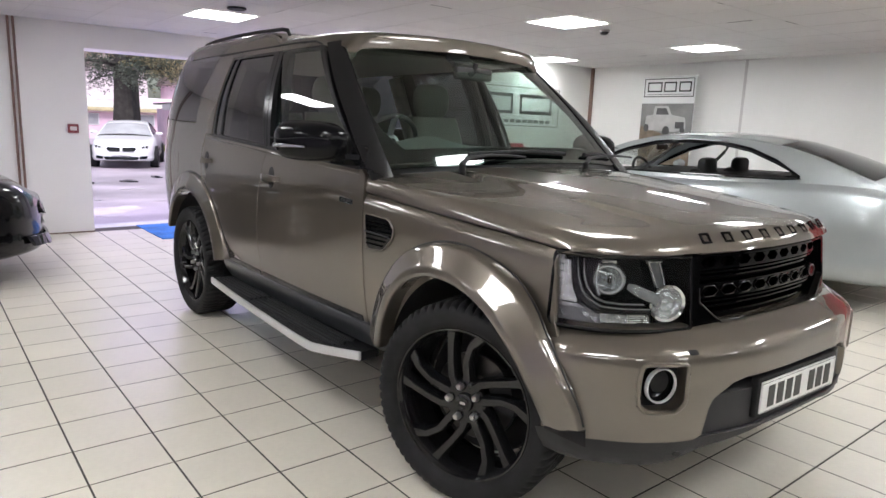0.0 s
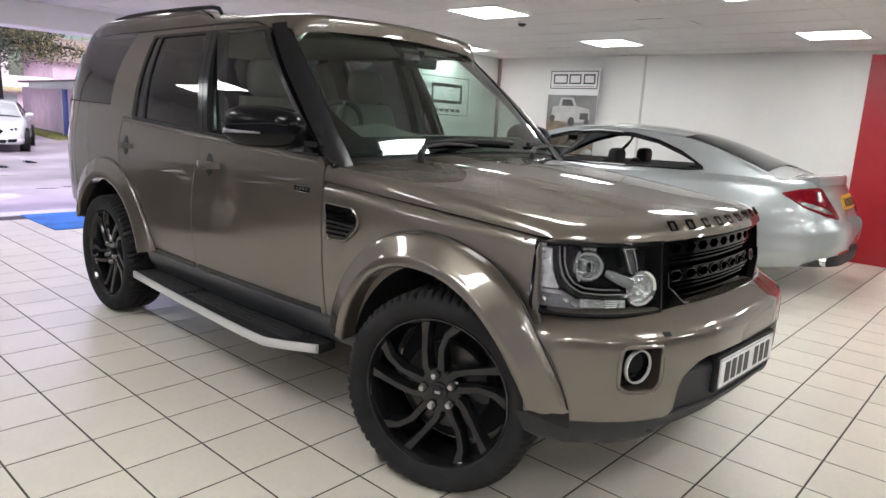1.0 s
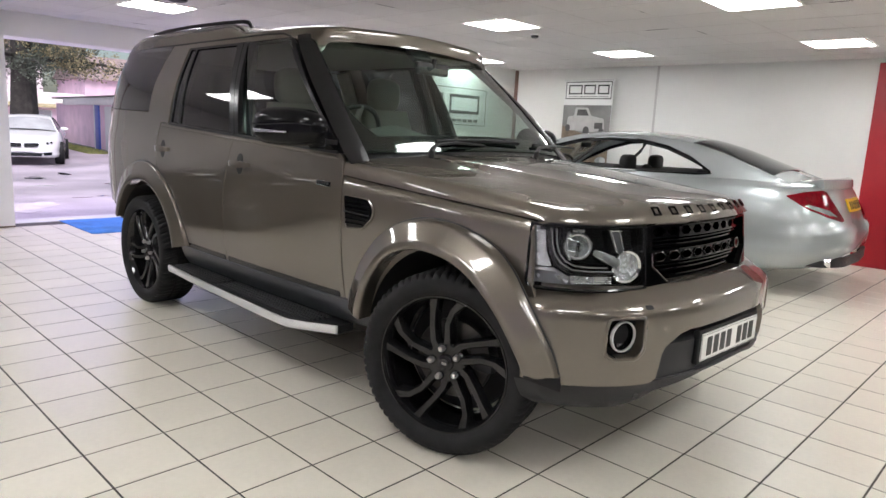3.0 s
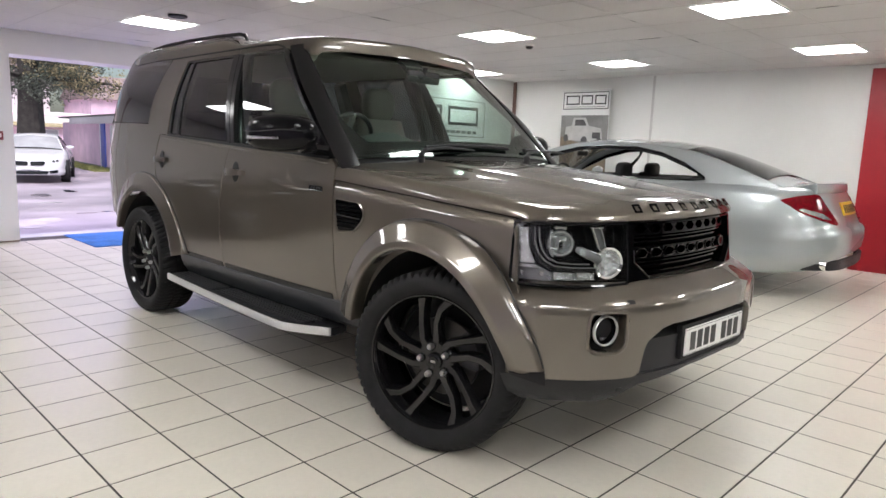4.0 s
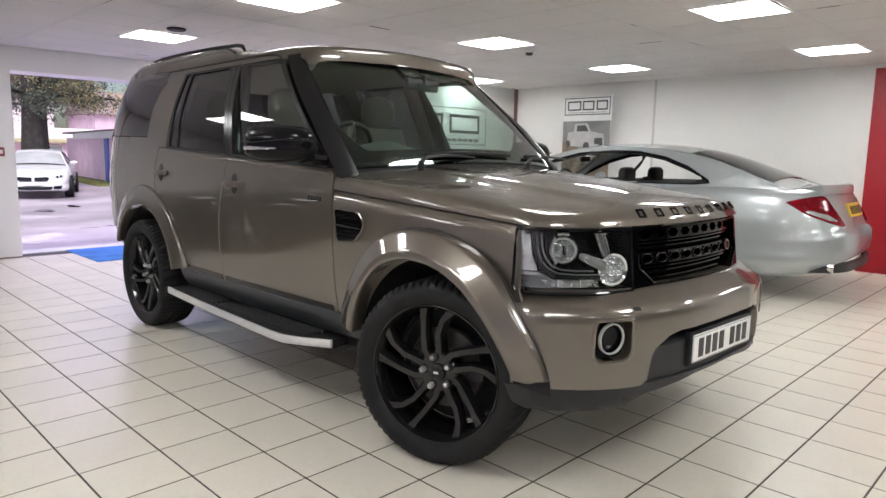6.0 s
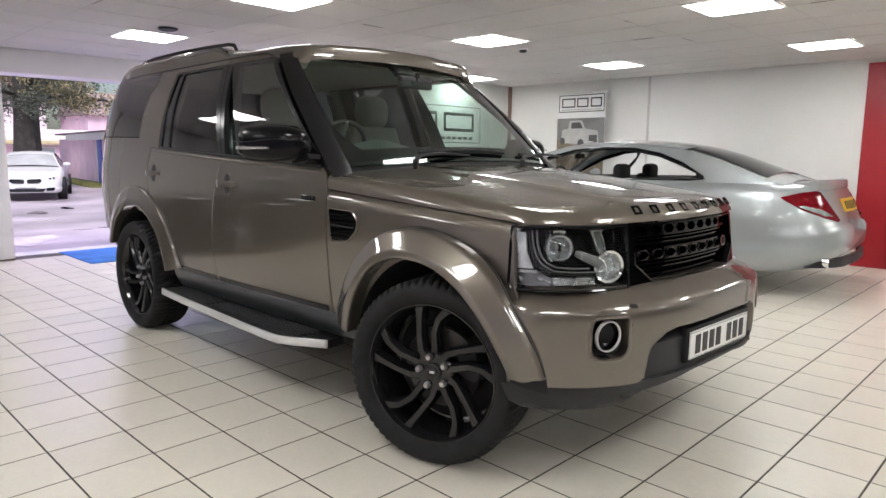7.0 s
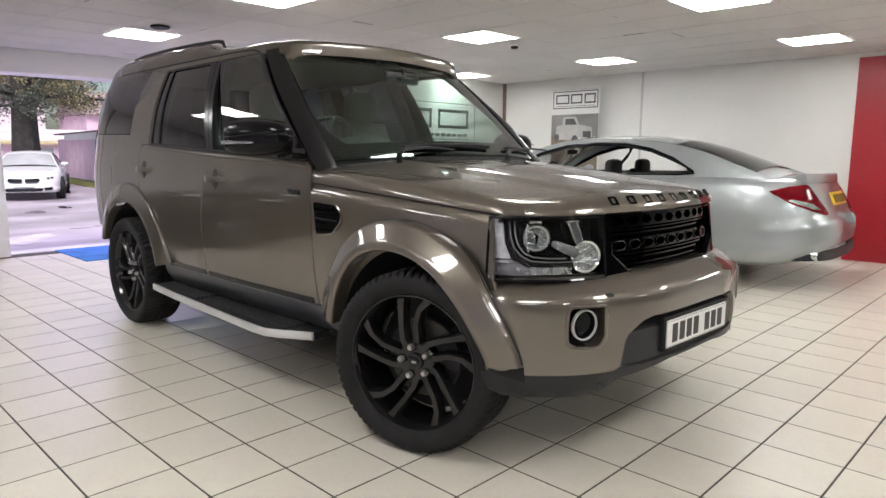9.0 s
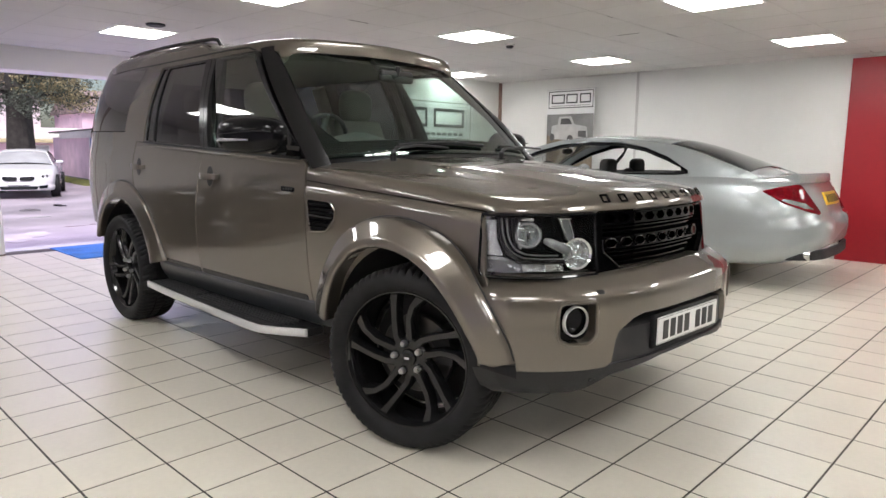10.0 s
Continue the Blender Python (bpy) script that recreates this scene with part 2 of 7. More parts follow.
def tube(bm, path, radius, n=10, closed=False, flat=1.0):
    """A round bar along a path of points; radius may be a list."""
    pts = [Vector(p) for p in path]
    rs = radius if isinstance(radius, (list, tuple)) else [radius] * len(pts)
    rings, up = [], None
    for i, p in enumerate(pts):
        a, b = (pts[i - 1], pts[(i + 1) % len(pts)]) if closed else (pts[max(i - 1, 0)], pts[min(i + 1, len(pts) - 1)])
        d = (b - a).normalized()
        if up is None:
            up = d.orthogonal().normalized() if abs(d.z) > 0.95 else Vector((0, 0, 1))
        side = d.cross(up).normalized()
        up = side.cross(d).normalized()
        rings.append([bm.verts.new(p + (side * math.cos(2 * math.pi * k / n) + up * flat * math.sin(2 * math.pi * k / n)) * rs[i]) for k in range(n)])
    for a, b in zip(rings, rings[1:] + ([rings[0]] if closed else [])):
        for k in range(n):
            bm.faces.new((a[k], a[(k + 1) % n], b[(k + 1) % n], b[k]))
    if not closed:
        bm.faces.new(rings[0][::-1])
        bm.faces.new(rings[-1])
    return bm


def curve(*knots):
    """A smooth curve through (x, value) knots that never overshoots."""
    xs, ys = np.array([k[0] for k in knots], float), np.array([k[1] for k in knots], float)
    h, d = np.diff(xs), np.diff(ys) / np.diff(xs)
    s = np.zeros(len(xs))
    s[0], s[-1] = d[0], d[-1]
    for i in range(1, len(xs) - 1):
        if d[i - 1] * d[i] > 0:
            w1, w2 = 2 * h[i] + h[i - 1], h[i] + 2 * h[i - 1]
            s[i] = (w1 + w2) / (w1 / d[i - 1] + w2 / d[i])

    def at(x):
        x = min(max(x, xs[0]), xs[-1])
        i = min(int(np.searchsorted(xs, x, side="right")) - 1, len(xs) - 2)
        t = (x - xs[i]) / h[i]
        return float((2 * t**3 - 3 * t**2 + 1) * ys[i] + (t**3 - 2 * t**2 + t) * h[i] * s[i] + (3 * t**2 - 2 * t**3) * ys[i + 1] + (t**3 - t**2) * h[i] * s[i + 1])

    return at


def rounded(poly, r, n=4):
    """The outline poly with its corners rounded by r (one number, or one for each corner)."""
    out, m = [], len(poly)
    for i, p in enumerate(poly):
        p, a, b = Vector(p), Vector(poly[i - 1]), Vector(poly[(i + 1) % m])
        rr = r[i] if isinstance(r, (list, tuple)) else r
        da, db = (a - p), (b - p)
        ra = min(rr, da.length * 0.45, db.length * 0.45)
        if ra < 1e-4:
            out.append(tuple(p))
            continue
        s, e = p + da.normalized() * ra, p + db.normalized() * ra
        for k in range(n + 1):
            t = k / n
            out.append(tuple(s * (1 - t) ** 2 + p * 2 * t * (1 - t) + e * t * t))
    return out


def inside(p, poly):
    x, y = p
    c, j = False, len(poly) - 1
    for i in range(len(poly)):
        (xi, yi), (xj, yj) = poly[i], poly[j]
        if (yi > y) != (yj > y) and x < (xj - xi) * (y - yi) / (yj - yi) + xi:
            c = not c
        j = i
    return c


def dense(poly, step):
    out = []
    for i, p in enumerate(poly):
        q = poly[(i + 1) % len(poly)]
        k = max(1, int(math.hypot(q[0] - p[0], q[1] - p[1]) / step))
        out += [(p[0] + (q[0] - p[0]) * j / k, p[1] + (q[1] - p[1]) * j / k) for j in range(k)]
    return out


def panel(bm, outline, place, depth, holes=(), step=0.04, edge=0.0025, mi=0):
    """A curved sheet: the flat outline (with holes) laid on the surface place(u, v), with rounded, turned-in edges.
    depth is the vector, or a function of (u, v), by which the rim goes in."""
    loops = [dense(outline, step)] + [dense(h, step) for h in holes]
    pts, edges = [], []
    for lp in loops:
        b = len(pts)
        pts += lp
        edges += [(b + i, b + (i + 1) % len(lp)) for i in range(len(lp))]
    us, vs = [p[0] for p in loops[0]], [p[1] for p in loops[0]]
    nb = len(pts)
    rim = np.array(pts)
    nu, nv = max(1, round((max(us) - min(us)) / step)), max(1, round((max(vs) - min(vs)) / step))
    for i in range(nu + 1):
        for j in range(nv + 1):
            q = (min(us) + (max(us) - min(us)) * i / nu, min(vs) + (max(vs) - min(vs)) * j / nv)
            if inside(q, loops[0]) and not any(inside(q, h) for h in loops[1:]) and np.hypot(*(rim - q).T).min() > step * 0.4:
                pts.append(q)
    from mathutils.geometry import delaunay_2d_cdt
    co, _, faces, orig, _, _ = delaunay_2d_cdt([Vector(p) for p in pts], edges, [], 0, 1e-7)
    keep = []
    for f in faces:
        c = sum((co[i] for i in f), Vector((0, 0))) / len(f)
        if inside(c, loops[0]) and not any(inside(c, h) for h in loops[1:]):
            keep.append(f)
    used = sorted({i for f in keep for i in f})
    verts = {i: bm.verts.new(place(*co[i])) for i in used}
    made = []
    for f in keep:
        fc = bm.faces.new([verts[i] for i in f])
        fc.material_index = mi
        made.append(fc)
    bmesh.ops.recalc_face_normals(bm, faces=made)
    back = {v: i for i, v in verts.items()}
    rims = [e for e in {e for f in made for e in f.edges} if len(e.link_faces) == 1]
    lower = {}
    for e in rims:
        f = e.link_faces[0]
        for v in e.verts:
            c = f.calc_center_median()
            d = (e.verts[1].co - e.verts[0].co).normalized()
            out = (v.co - c)
            out -= d * out.dot(d)
            lower.setdefault(v, Vector())
            lower[v] = lower[v] + out.normalized()
    ring1, ring2 = {}, {}
    for v, out in lower.items():
        u = co[back[v]]
        dv = Vector(depth(*u)) if callable(depth) else Vector(depth)
        o = out.normalized() if out.length > 1e-9 else Vector()
        ring1[v] = bm.verts.new(v.co + o * edge * 0.7 + dv.normalized() * edge)
        ring2[v] = bm.verts.new(v.co + o * edge * 0.7 + dv)
    for e in rims:
        a, b = e.verts
        for q in ((a, b, ring1[b], ring1[a]), (ring1[a], ring1[b], ring2[b], ring2[a])):
            f = bm.faces.new(q)
            f.material_index = mi
    return bm


def loft(bm, rows, closed=False, caps=False, mi=0):
    """A skin through rows of points."""
    vs = [[bm.verts.new(p) for p in r] for r in rows]
    for a, b in zip(vs, vs[1:]):
        k = len(a)
        for i in range(k if closed else k - 1):
            q = [a[i], a[(i + 1) % k], b[(i + 1) % k], b[i]]
            f = bm.faces.new(q)
            f.material_index = mi
    if caps:
        for r in (vs[0][::-1], vs[-1]):
            bm.faces.new(r).material_index = mi
    return bm


def solid(bm, t):
    """Gives an open sheet thickness."""
    bmesh.ops.recalc_face_normals(bm, faces=bm.faces)
    bmesh.ops.solidify(bm, geom=bm.faces[:] + bm.edges[:] + bm.verts[:], thickness=t)
    return bm


def cushion(cx, cy, cz, rx, ry, rz, p=0.62):
    """A pillow: a ball swollen towards a box."""
    def s(v):
        return math.copysign(abs(v) ** p, v)
    rows = []
    for i in range(13):
        e = -math.pi / 2 + math.pi * (0.01 + 0.98 * i / 12)
        rows.append([(cx + rx * s(math.cos(e)) * s(math.cos(a)), cy + ry * s(math.cos(e)) * s(math.sin(a)), cz + rz * s(math.sin(e))) for a in (2 * math.pi * k / 24 for k in range(24))])
    return loft(bmesh.new(), rows, closed=True, caps=True)


# ---- the room ----
X0, X1, Y0, Y1, CEIL = -5.45, 7.6, -7.2, 6.2, 2.37     # inner faces
XJ, YJ = -3.84, 2.95                                   # the corner that steps in behind the car
OPEN0, OPEN1, OPENZ, WALLT = -0.76, 2.3, 2.11, 0.45    # the way out


def structure(name, bm, mat, label, category, smooth=False):
    return tagged(link(name, bm, mat, smooth=smooth), label, category, kind="structure")


bm = bmesh.new()
box(bm, X0 - WALLT, X0, Y0 - 0.3, OPEN0, -0.1, CEIL + 0.2)
box(bm, X0 - WALLT, X0, OPEN1, YJ, -0.1, CEIL + 0.2)
box(bm, X0 - WALLT, X0, OPEN0, OPEN1, OPENZ, CEIL + 0.2)
structure("wall_west", bm, "lilac_wall", "white painted wall with a wide opening to the yard", "wall")
structure("wall_step", boxed(X0 - WALLT, XJ, YJ, YJ + 0.2, -0.1, CEIL + 0.2), "lilac_wall", "white painted return wall behind the cars", "wall")
structure("wall_sign", boxed(XJ - 0.2, XJ, YJ + 0.2, Y1 + 0.2, -0.1, CEIL + 0.2), "wall", "white painted wall that carries the sign", "wall")
structure("wall_north", boxed(XJ, X1 + 0.2, Y1, Y1 + 0.2, -0.1, CEIL + 0.2), "wall", "white painted wall with panel joints", "wall")
structure("wall_east", boxed(X1, X1 + 0.2, Y0, Y1, -0.1, CEIL + 0.2), "dark_wall", "charcoal grey painted showroom wall", "wall")
# unseen wall, its pale lilac chosen to tint reflections on the brown car
structure("wall_south", boxed(X0, X1 + 0.2, Y0 - 0.2, Y0, -0.1, CEIL + 0.2), "grey_wall", "unseen showroom wall tinted lilac for the car's reflections", "wall")
structure("red_wall", boxed(1.358, 2.70, Y1 - 0.03, Y1 - 0.001, 0.0, 2.325, 0.004), "red", "bright red painted wall panel", "wall panel")
structure("wall_joint", boxed(-1.335, -1.30, Y1 - 0.008, Y1 - 0.001, 0.0, CEIL), "bar", "thin grey cover strip over a wall joint", "trim")
# thin brown strip draws the shadow gap where the wall meets the floor
structure("baseboard", boxed(X0 + 0.0005, X0 + 0.007, Y0, OPEN0 - 0.002, 0.0, 0.016), "scuff", "brown shadow line along the foot of the white wall", "baseboard")
structure("floor_bed", boxed(X0 - WALLT, X1, Y0, Y1, -0.1, -0.0016), "grout", "dark grout bed between the floor tiles", "floor")
structure("threshold", boxed(X0 - WALLT - 0.12, X0 - 0.25, OPEN0 + 0.01, OPEN1 - 0.01, -0.06, 0.006, 0.004), "concrete", "pale concrete door threshold", "threshold")

# ceiling grid, lamps set into it
CP, CX, CY = 0.5925, -3.78, -0.21
bm = bmesh.new()
box(bm, X0 - 0.1, X1 + 0.1, Y0 - 0.1, Y1 + 0.1, CEIL + 0.004, CEIL + 0.12)
i0, i1 = math.ceil((X0 - CX) / CP), math.floor((X1 - CX) / CP)
for i in range(i0, i1 + 1):
    x = CX + i * CP
    box(bm, x - 0.0035, x + 0.0035, Y0, Y1, CEIL + 0.0028, CEIL + 0.006, mi=1)
j0, j1 = math.ceil((Y0 - CY) / CP), math.floor((Y1 - CY) / CP)
for j in range(j0, j1 + 1):
    y = CY + j * CP
    box(bm, X0, X1, y - 0.0035, y + 0.0035, CEIL + 0.0026, CEIL + 0.0055, mi=1)
gaps = random.Random(5)
for k in range(70):
    i, j = gaps.randint(i0, i1), gaps.randint(j0, j1)
    x, y, a, ln, w = CX + i * CP, CY + j * CP, gaps.uniform(0, 0.4), gaps.uniform(0.05, 0.24), gaps.uniform(0.002, 0.0045)
    if k % 2:
        box(bm, x + a, x + a + ln, y - w, y + w, CEIL + 0.0015, CEIL + 0.005, mi=2)
    else:
        box(bm, x - w, x + w, y + a, y + a + ln, CEIL + 0.0015, CEIL + 0.005, mi=2)
structure("ceiling", bm, ["ceiling", "bar", "gap"], "white suspended ceiling of square tiles", "ceiling")


def ceiling_lamp():
    ob = thing("ceiling_light", "square white LED panel light set in the ceiling", "ceiling light", group="ceiling panel lights")
    w = CP / 2 - 0.012
    bm = bmesh.new()
    for a in range(4):
        c, s = math.cos(a * math.pi / 2), math.sin(a * math.pi / 2)
        q = [(-w, w - 0.018), (w, w - 0.018), (w, w), (-w, w)]
        f = [bm.verts.new((c * x - s * y, s * x + c * y, -0.006)) for x, y in q]
        g = [bm.verts.new((c * x - s * y, s * x + c * y, 0.003)) for x, y in q]
        bm.faces.new(f)
        for k in range(4):
            bm.faces.new((f[k], f[(k + 1) % 4], g[(k + 1) % 4], g[k]))
    part("frame", bm, "white", ob, smooth=False)
    part("diffuser", boxed(-w + 0.018, w - 0.018, -w + 0.018, w - 0.018, -0.004, 0.003), "lamp", ob, "glowing white diffuser", smooth=False)
    return ob


lamp = None
for i in range(5):
    for j in range(-2, 3):
        m = pose(CX + CP / 2 + 4 * CP * i, CY + CP / 2 + 4 * CP * j, CEIL)
        if lamp is None:
            lamp = ceiling_lamp()
            lamp.matrix_world = m
        else:
            copy_thing(lamp, m)


# ---- the brown off-roader: x ahead, y to its left, z up, origin between the axles ----
AXF, AXR, WR = 1.4425, -1.4425, 0.383
_base = curve((0.30, 0.835), (0.45, 0.868), (0.55, 0.893), (0.75, 0.916), (0.95, 0.923), (1.09, 0.918), (1.2, 0.906), (1.26, 0.893))
_taper = curve((-2.5, 0.16), (-2.36, 0.11), (-2.2, 0.065), (-2.0, 0.04), (-1.4, 0.018), (-0.6, 0.003), (0.0, 0.0), (0.6, 0.010), (0.9, 0.028), (1.2, 0.05), (1.6, 0.088), (1.83, 0.112), (1.95, 0.13))


def side_y(x, z):
    """Half width of the body at x and z."""
    if z <= 1.25:
        return _base(z) - _taper(x)
    h = (z - 1.25) / 0.53
    return _base(1.25) - 0.336 * (z - 1.25) + 0.027 * math.sin(math.pi * min(h, 1.0)) - _taper(x) * (1 - 0.35 * min(h, 1))


def belt(x):
    return 1.228 - 0.045 * x


def gap_z(x):
    """The line between bonnet and wing."""
    return 1.014 + (1.8 - x) * 0.08


def on_side(off=0.0):
    return lambda x, z: (x, -(side_y(x, z) + off), z)


def both(name, make, mat, parent, label="", angle=35):
    """One part for each side of the car; make() builds the right-hand one."""
    out = []
    for sgn in (1, -1):
        bm = make()
        if sgn < 0:
            for v in bm.verts:
                v.co.y = -v.co.y
            bmesh.ops.reverse_faces(bm, faces=bm.faces[:])
        out.append(part(name, bm, mat, parent if not isinstance(parent, list) else parent[0 if sgn > 0 else 1], label, angle=angle))
    return out


class Track:
    """A plan curve with length along it."""

    def __init__(self, pts):
        d = [0.0]
        for a, b in zip(pts, pts[1:]):
            d.append(d[-1] + math.dist(a, b))
        self.length = d[-1]
        self.fx = curve(*[(s, p[0]) for s, p in zip(d, pts)])
        self.fy = curve(*[(s, p[1]) for s, p in zip(d, pts)])

    def at(self, s):
        return self.fx(s), self.fy(s)

    def out(self, s):
        a, b = self.at(max(s - 0.004, 0)), self.at(min(s + 0.004, self.length))
        t = Vector((b[0] - a[0], b[1] - a[1]))
        n = Vector((-t.y, t.x)).normalized()
        p = self.at(s)
        return n if n.x * (p[0] - 1.0) + n.y * p[1] > 0 else -n

    def find(self, y):
        lo, hi = 0.0, self.length
        for _ in range(40):
            mid = (lo + hi) / 2
            lo, hi = (mid, hi) if self.fy(mid) < y else (lo, mid)
        return lo


def full_track(half, skew=0.0):
    """Mirrors a half curve (outer end first, y negative) into a whole one, a little askew if wanted."""
    return Track(half + [(x - skew * y, -y) for x, y in half[-2::-1]])


FACE = full_track([(1.79, -0.826), (1.86, -0.802), (1.95, -0.745), (2.03, -0.645), (2.077, -0.53), (2.100, -0.45), (2.113, -0.38), (2.140, -0.22), (2.153, 0.0)], 0.030)
BUMP = full_track([(1.830, -0.866), (1.87, -0.868), (1.93, -0.852), (1.992, -0.803), (2.06, -0.74), (2.115, -0.672), (2.165, -0.585), (2.195, -0.50), (2.228, -0.38), (2.25, -0.25), (2.262, 0.0)], 0.055)
_bump_in = curve((0.30, -0.06), (0.43, -0.006), (0.52, 0.0), (0.66, 0.0), (0.702, -0.003), (0.718, -0.010), (0.732, -0.026), (0.744, -0.050), (0.778, -0.098))


def on_track(tr, off=0.0, prof=None):
    def at(s, z):
        x, y = tr.at(s)
        n = tr.out(s)
        d = off + (prof(z) if prof else 0.0)
        return (x + n.x * d, y + n.y * d, z)
    return at


def inward(tr, d):
    def at(s, z):
        n = tr.out(s)
        return (-n.x * d, -n.y * d, 0)
    return at


def face_prof(z):
    return -0.12 * (z - 0.85)


def arc(cx, cz, r, a0, a1, n=24):
    return [(cx + r * math.cos(radians(a0 + (a1 - a0) * k / n)), cz + r * math.sin(radians(a0 + (a1 - a0) * k / n))) for k in range(n + 1)]


def build_wheel(parent, m, flip, steer=0.0):
    """Tyre, black split-spoke rim, nuts and brake, turned outward along its own z."""
    hub = new("wheel")
    hub.parent = parent
    hub.matrix_local = m
    bm = bmesh.new()
    half = [(0.286, 0.104), (0.294, 0.118), (0.312, 0.128), (0.335, 0.132), (0.350, 0.130)]
    prof = [(r, h, 0.0, 0.0) for r, h in half] + [(0.360, 0.126, 0.004, 0.2), (0.370, 0.119, 0.010, 0.4), (0.378, 0.106, 0.012, 0.7), (0.383, 0.090, 0.012, 1.2), (0.383, 0.062, 0.009, 2.0), (0.383, 0.036, 0.009, 2.6), (0.3745, 0.034, 0.0, 0), (0.3745, 0.026, 0.0, 0), (0.383, 0.024, 0.006, 0.5), (0.383, 0.0, 0.006, 1.0)]
    prof = prof + [(r, -h, g, 2 - tw) for r, h, g, tw in prof[-2::-1]]
    n = 264
    rings = []
    for r, h, g, tw in prof:
        ring_v = []
        for k in range(n):
            a = 2 * math.pi * (k + tw) / n
            rr = r - (g if k % 4 == 0 else 0.0)
            ring_v.append(bm.verts.new((rr * math.cos(a), rr * math.sin(a), h)))
        rings.append(ring_v)
    for a, b in zip(rings, rings[1:]):
        for k in range(n):
            bm.faces.new((a[k], a[(k + 1) % n], b[(k + 1) % n], b[k]))
    part("tyre", bm, "rubber", hub, "black all-terrain tyre with blocky shoulders", angle=50)
    rim = part("rim", lathe(bmesh.new(), [(0.289, 0.106), (0.287, 0.112), (0.281, 0.112), (0.277, 0.104), (0.270, 0.094), (0.262, 0.06), (0.256, -0.02), (0.262, -0.10), (0.285, -0.108)], n=80), "rim", hub, "gloss black alloy rim")
    # five pairs of swept arms
    for k in range(10):
        fam, base = k % 2, 72 * (k // 2)
        way = [(127, 0.075), (124, 0.105), (112, 0.165), (105, 0.23), (102, 0.278)] if fam == 0 else [(88, 0.07), (87, 0.105), (88, 0.165), (83, 0.225), (75, 0.278)]
        rows = []
        for i, (a, r) in enumerate(way):
            a = radians(a + base)
            p = Vector((r * math.cos(a), r * math.sin(a), 0))
            a0, r0 = way[max(i - 1, 0)]
            a1, r1 = way[min(i + 1, 4)]
            a0, a1 = radians(a0 + base), radians(a1 + base)
            d = Vector((r1 * math.cos(a1) - r0 * math.cos(a0), r1 * math.sin(a1) - r0 * math.sin(a0), 0)).normalized()
            sd = Vector((-d.y, d.x, 0))
            h = (0.074, 0.078, 0.086, 0.092, 0.096)[i]
            w = (0.020, 0.0165, 0.0148, 0.0155, 0.022)[i]
            rows.append([p + sd * w * c + Vector((0, 0, h - dz)) for c, dz in ((-1.15, 0.05), (-1.0, 0.006), (-0.7, 0.0), (0.0, 0.0015), (0.7, 0.0), (1.0, 0.006), (1.15, 0.05))])
        part("spoke", loft(bmesh.new(), rows, closed=True, caps=True), "rim", rim, angle=50)
    part("hub", lathe(bmesh.new(), [(0.0, 0.082), (0.028, 0.082), (0.034, 0.078), (0.036, 0.070), (0.058, 0.072), (0.078, 0.074), (0.086, 0.066), (0.088, 0.02)], n=48), "rim", hub)
    part("centre_cap", lathe(bmesh.new(), [(0.0, 0.0865), (0.020, 0.086), (0.024, 0.083), (0.024, 0.078)], n=32), "gloss_black", hub)
    part("cap_mark", boxed(-0.011, 0.011, -0.005, 0.005, 0.084, 0.0878, 0.002), "steel", hub, "small bright emblem")
    for k in range(5):
        a = radians(72 * k + 32)
        b = bmesh.new()
        lathe(b, [(0.0, 0.097), (0.0095, 0.0965), (0.0130, 0.092), (0.0142, 0.072)], n=6)
        bmesh.ops.translate(b, verts=b.verts, vec=(0.063 * math.cos(a), 0.063 * math.sin(a), 0))
        part("wheel_nut", b, "steel", hub, "bright steel wheel nut")
        b = bmesh.new()
        lathe(b, [(0.019, 0.0765), (0.0165, 0.0745), (0.0155, 0.068)], n=20)
        bmesh.ops.translate(b, verts=b.verts, vec=(0.063 * math.cos(a), 0.063 * math.sin(a), 0))
        part("nut_recess", b, "gloss_black", hub)
    part("brake_disc", lathe(bmesh.new(), [(0.07, 0.02), (0.09, 0.0), (0.165, 0.0), (0.168, -0.004), (0.168, -0.026), (0.165, -0.03), (0.07, -0.03)], n=64), "disc", hub, "worn grey brake disc")
    bm = bmesh.new()
    rows = []
    for k in range(9):
        a = radians((20 if not flip else 160) + (k - 4) * 7)
        rows.append([(r * math.cos(a), r * math.sin(a), h) for r, h in ((0.11, 0.03), (0.185, 0.03), (0.19, -0.01), (0.185, -0.05), (0.11, -0.05))])
    loft(bm, rows, closed=True, caps=True)
    part("brake_caliper", bm, "grey_plastic", hub)
    part("backplate", lathe(bmesh.new(), [(0.0, -0.07), (0.24, -0.07), (0.25, -0.09)], n=48), "plastic", hub)
    return hub


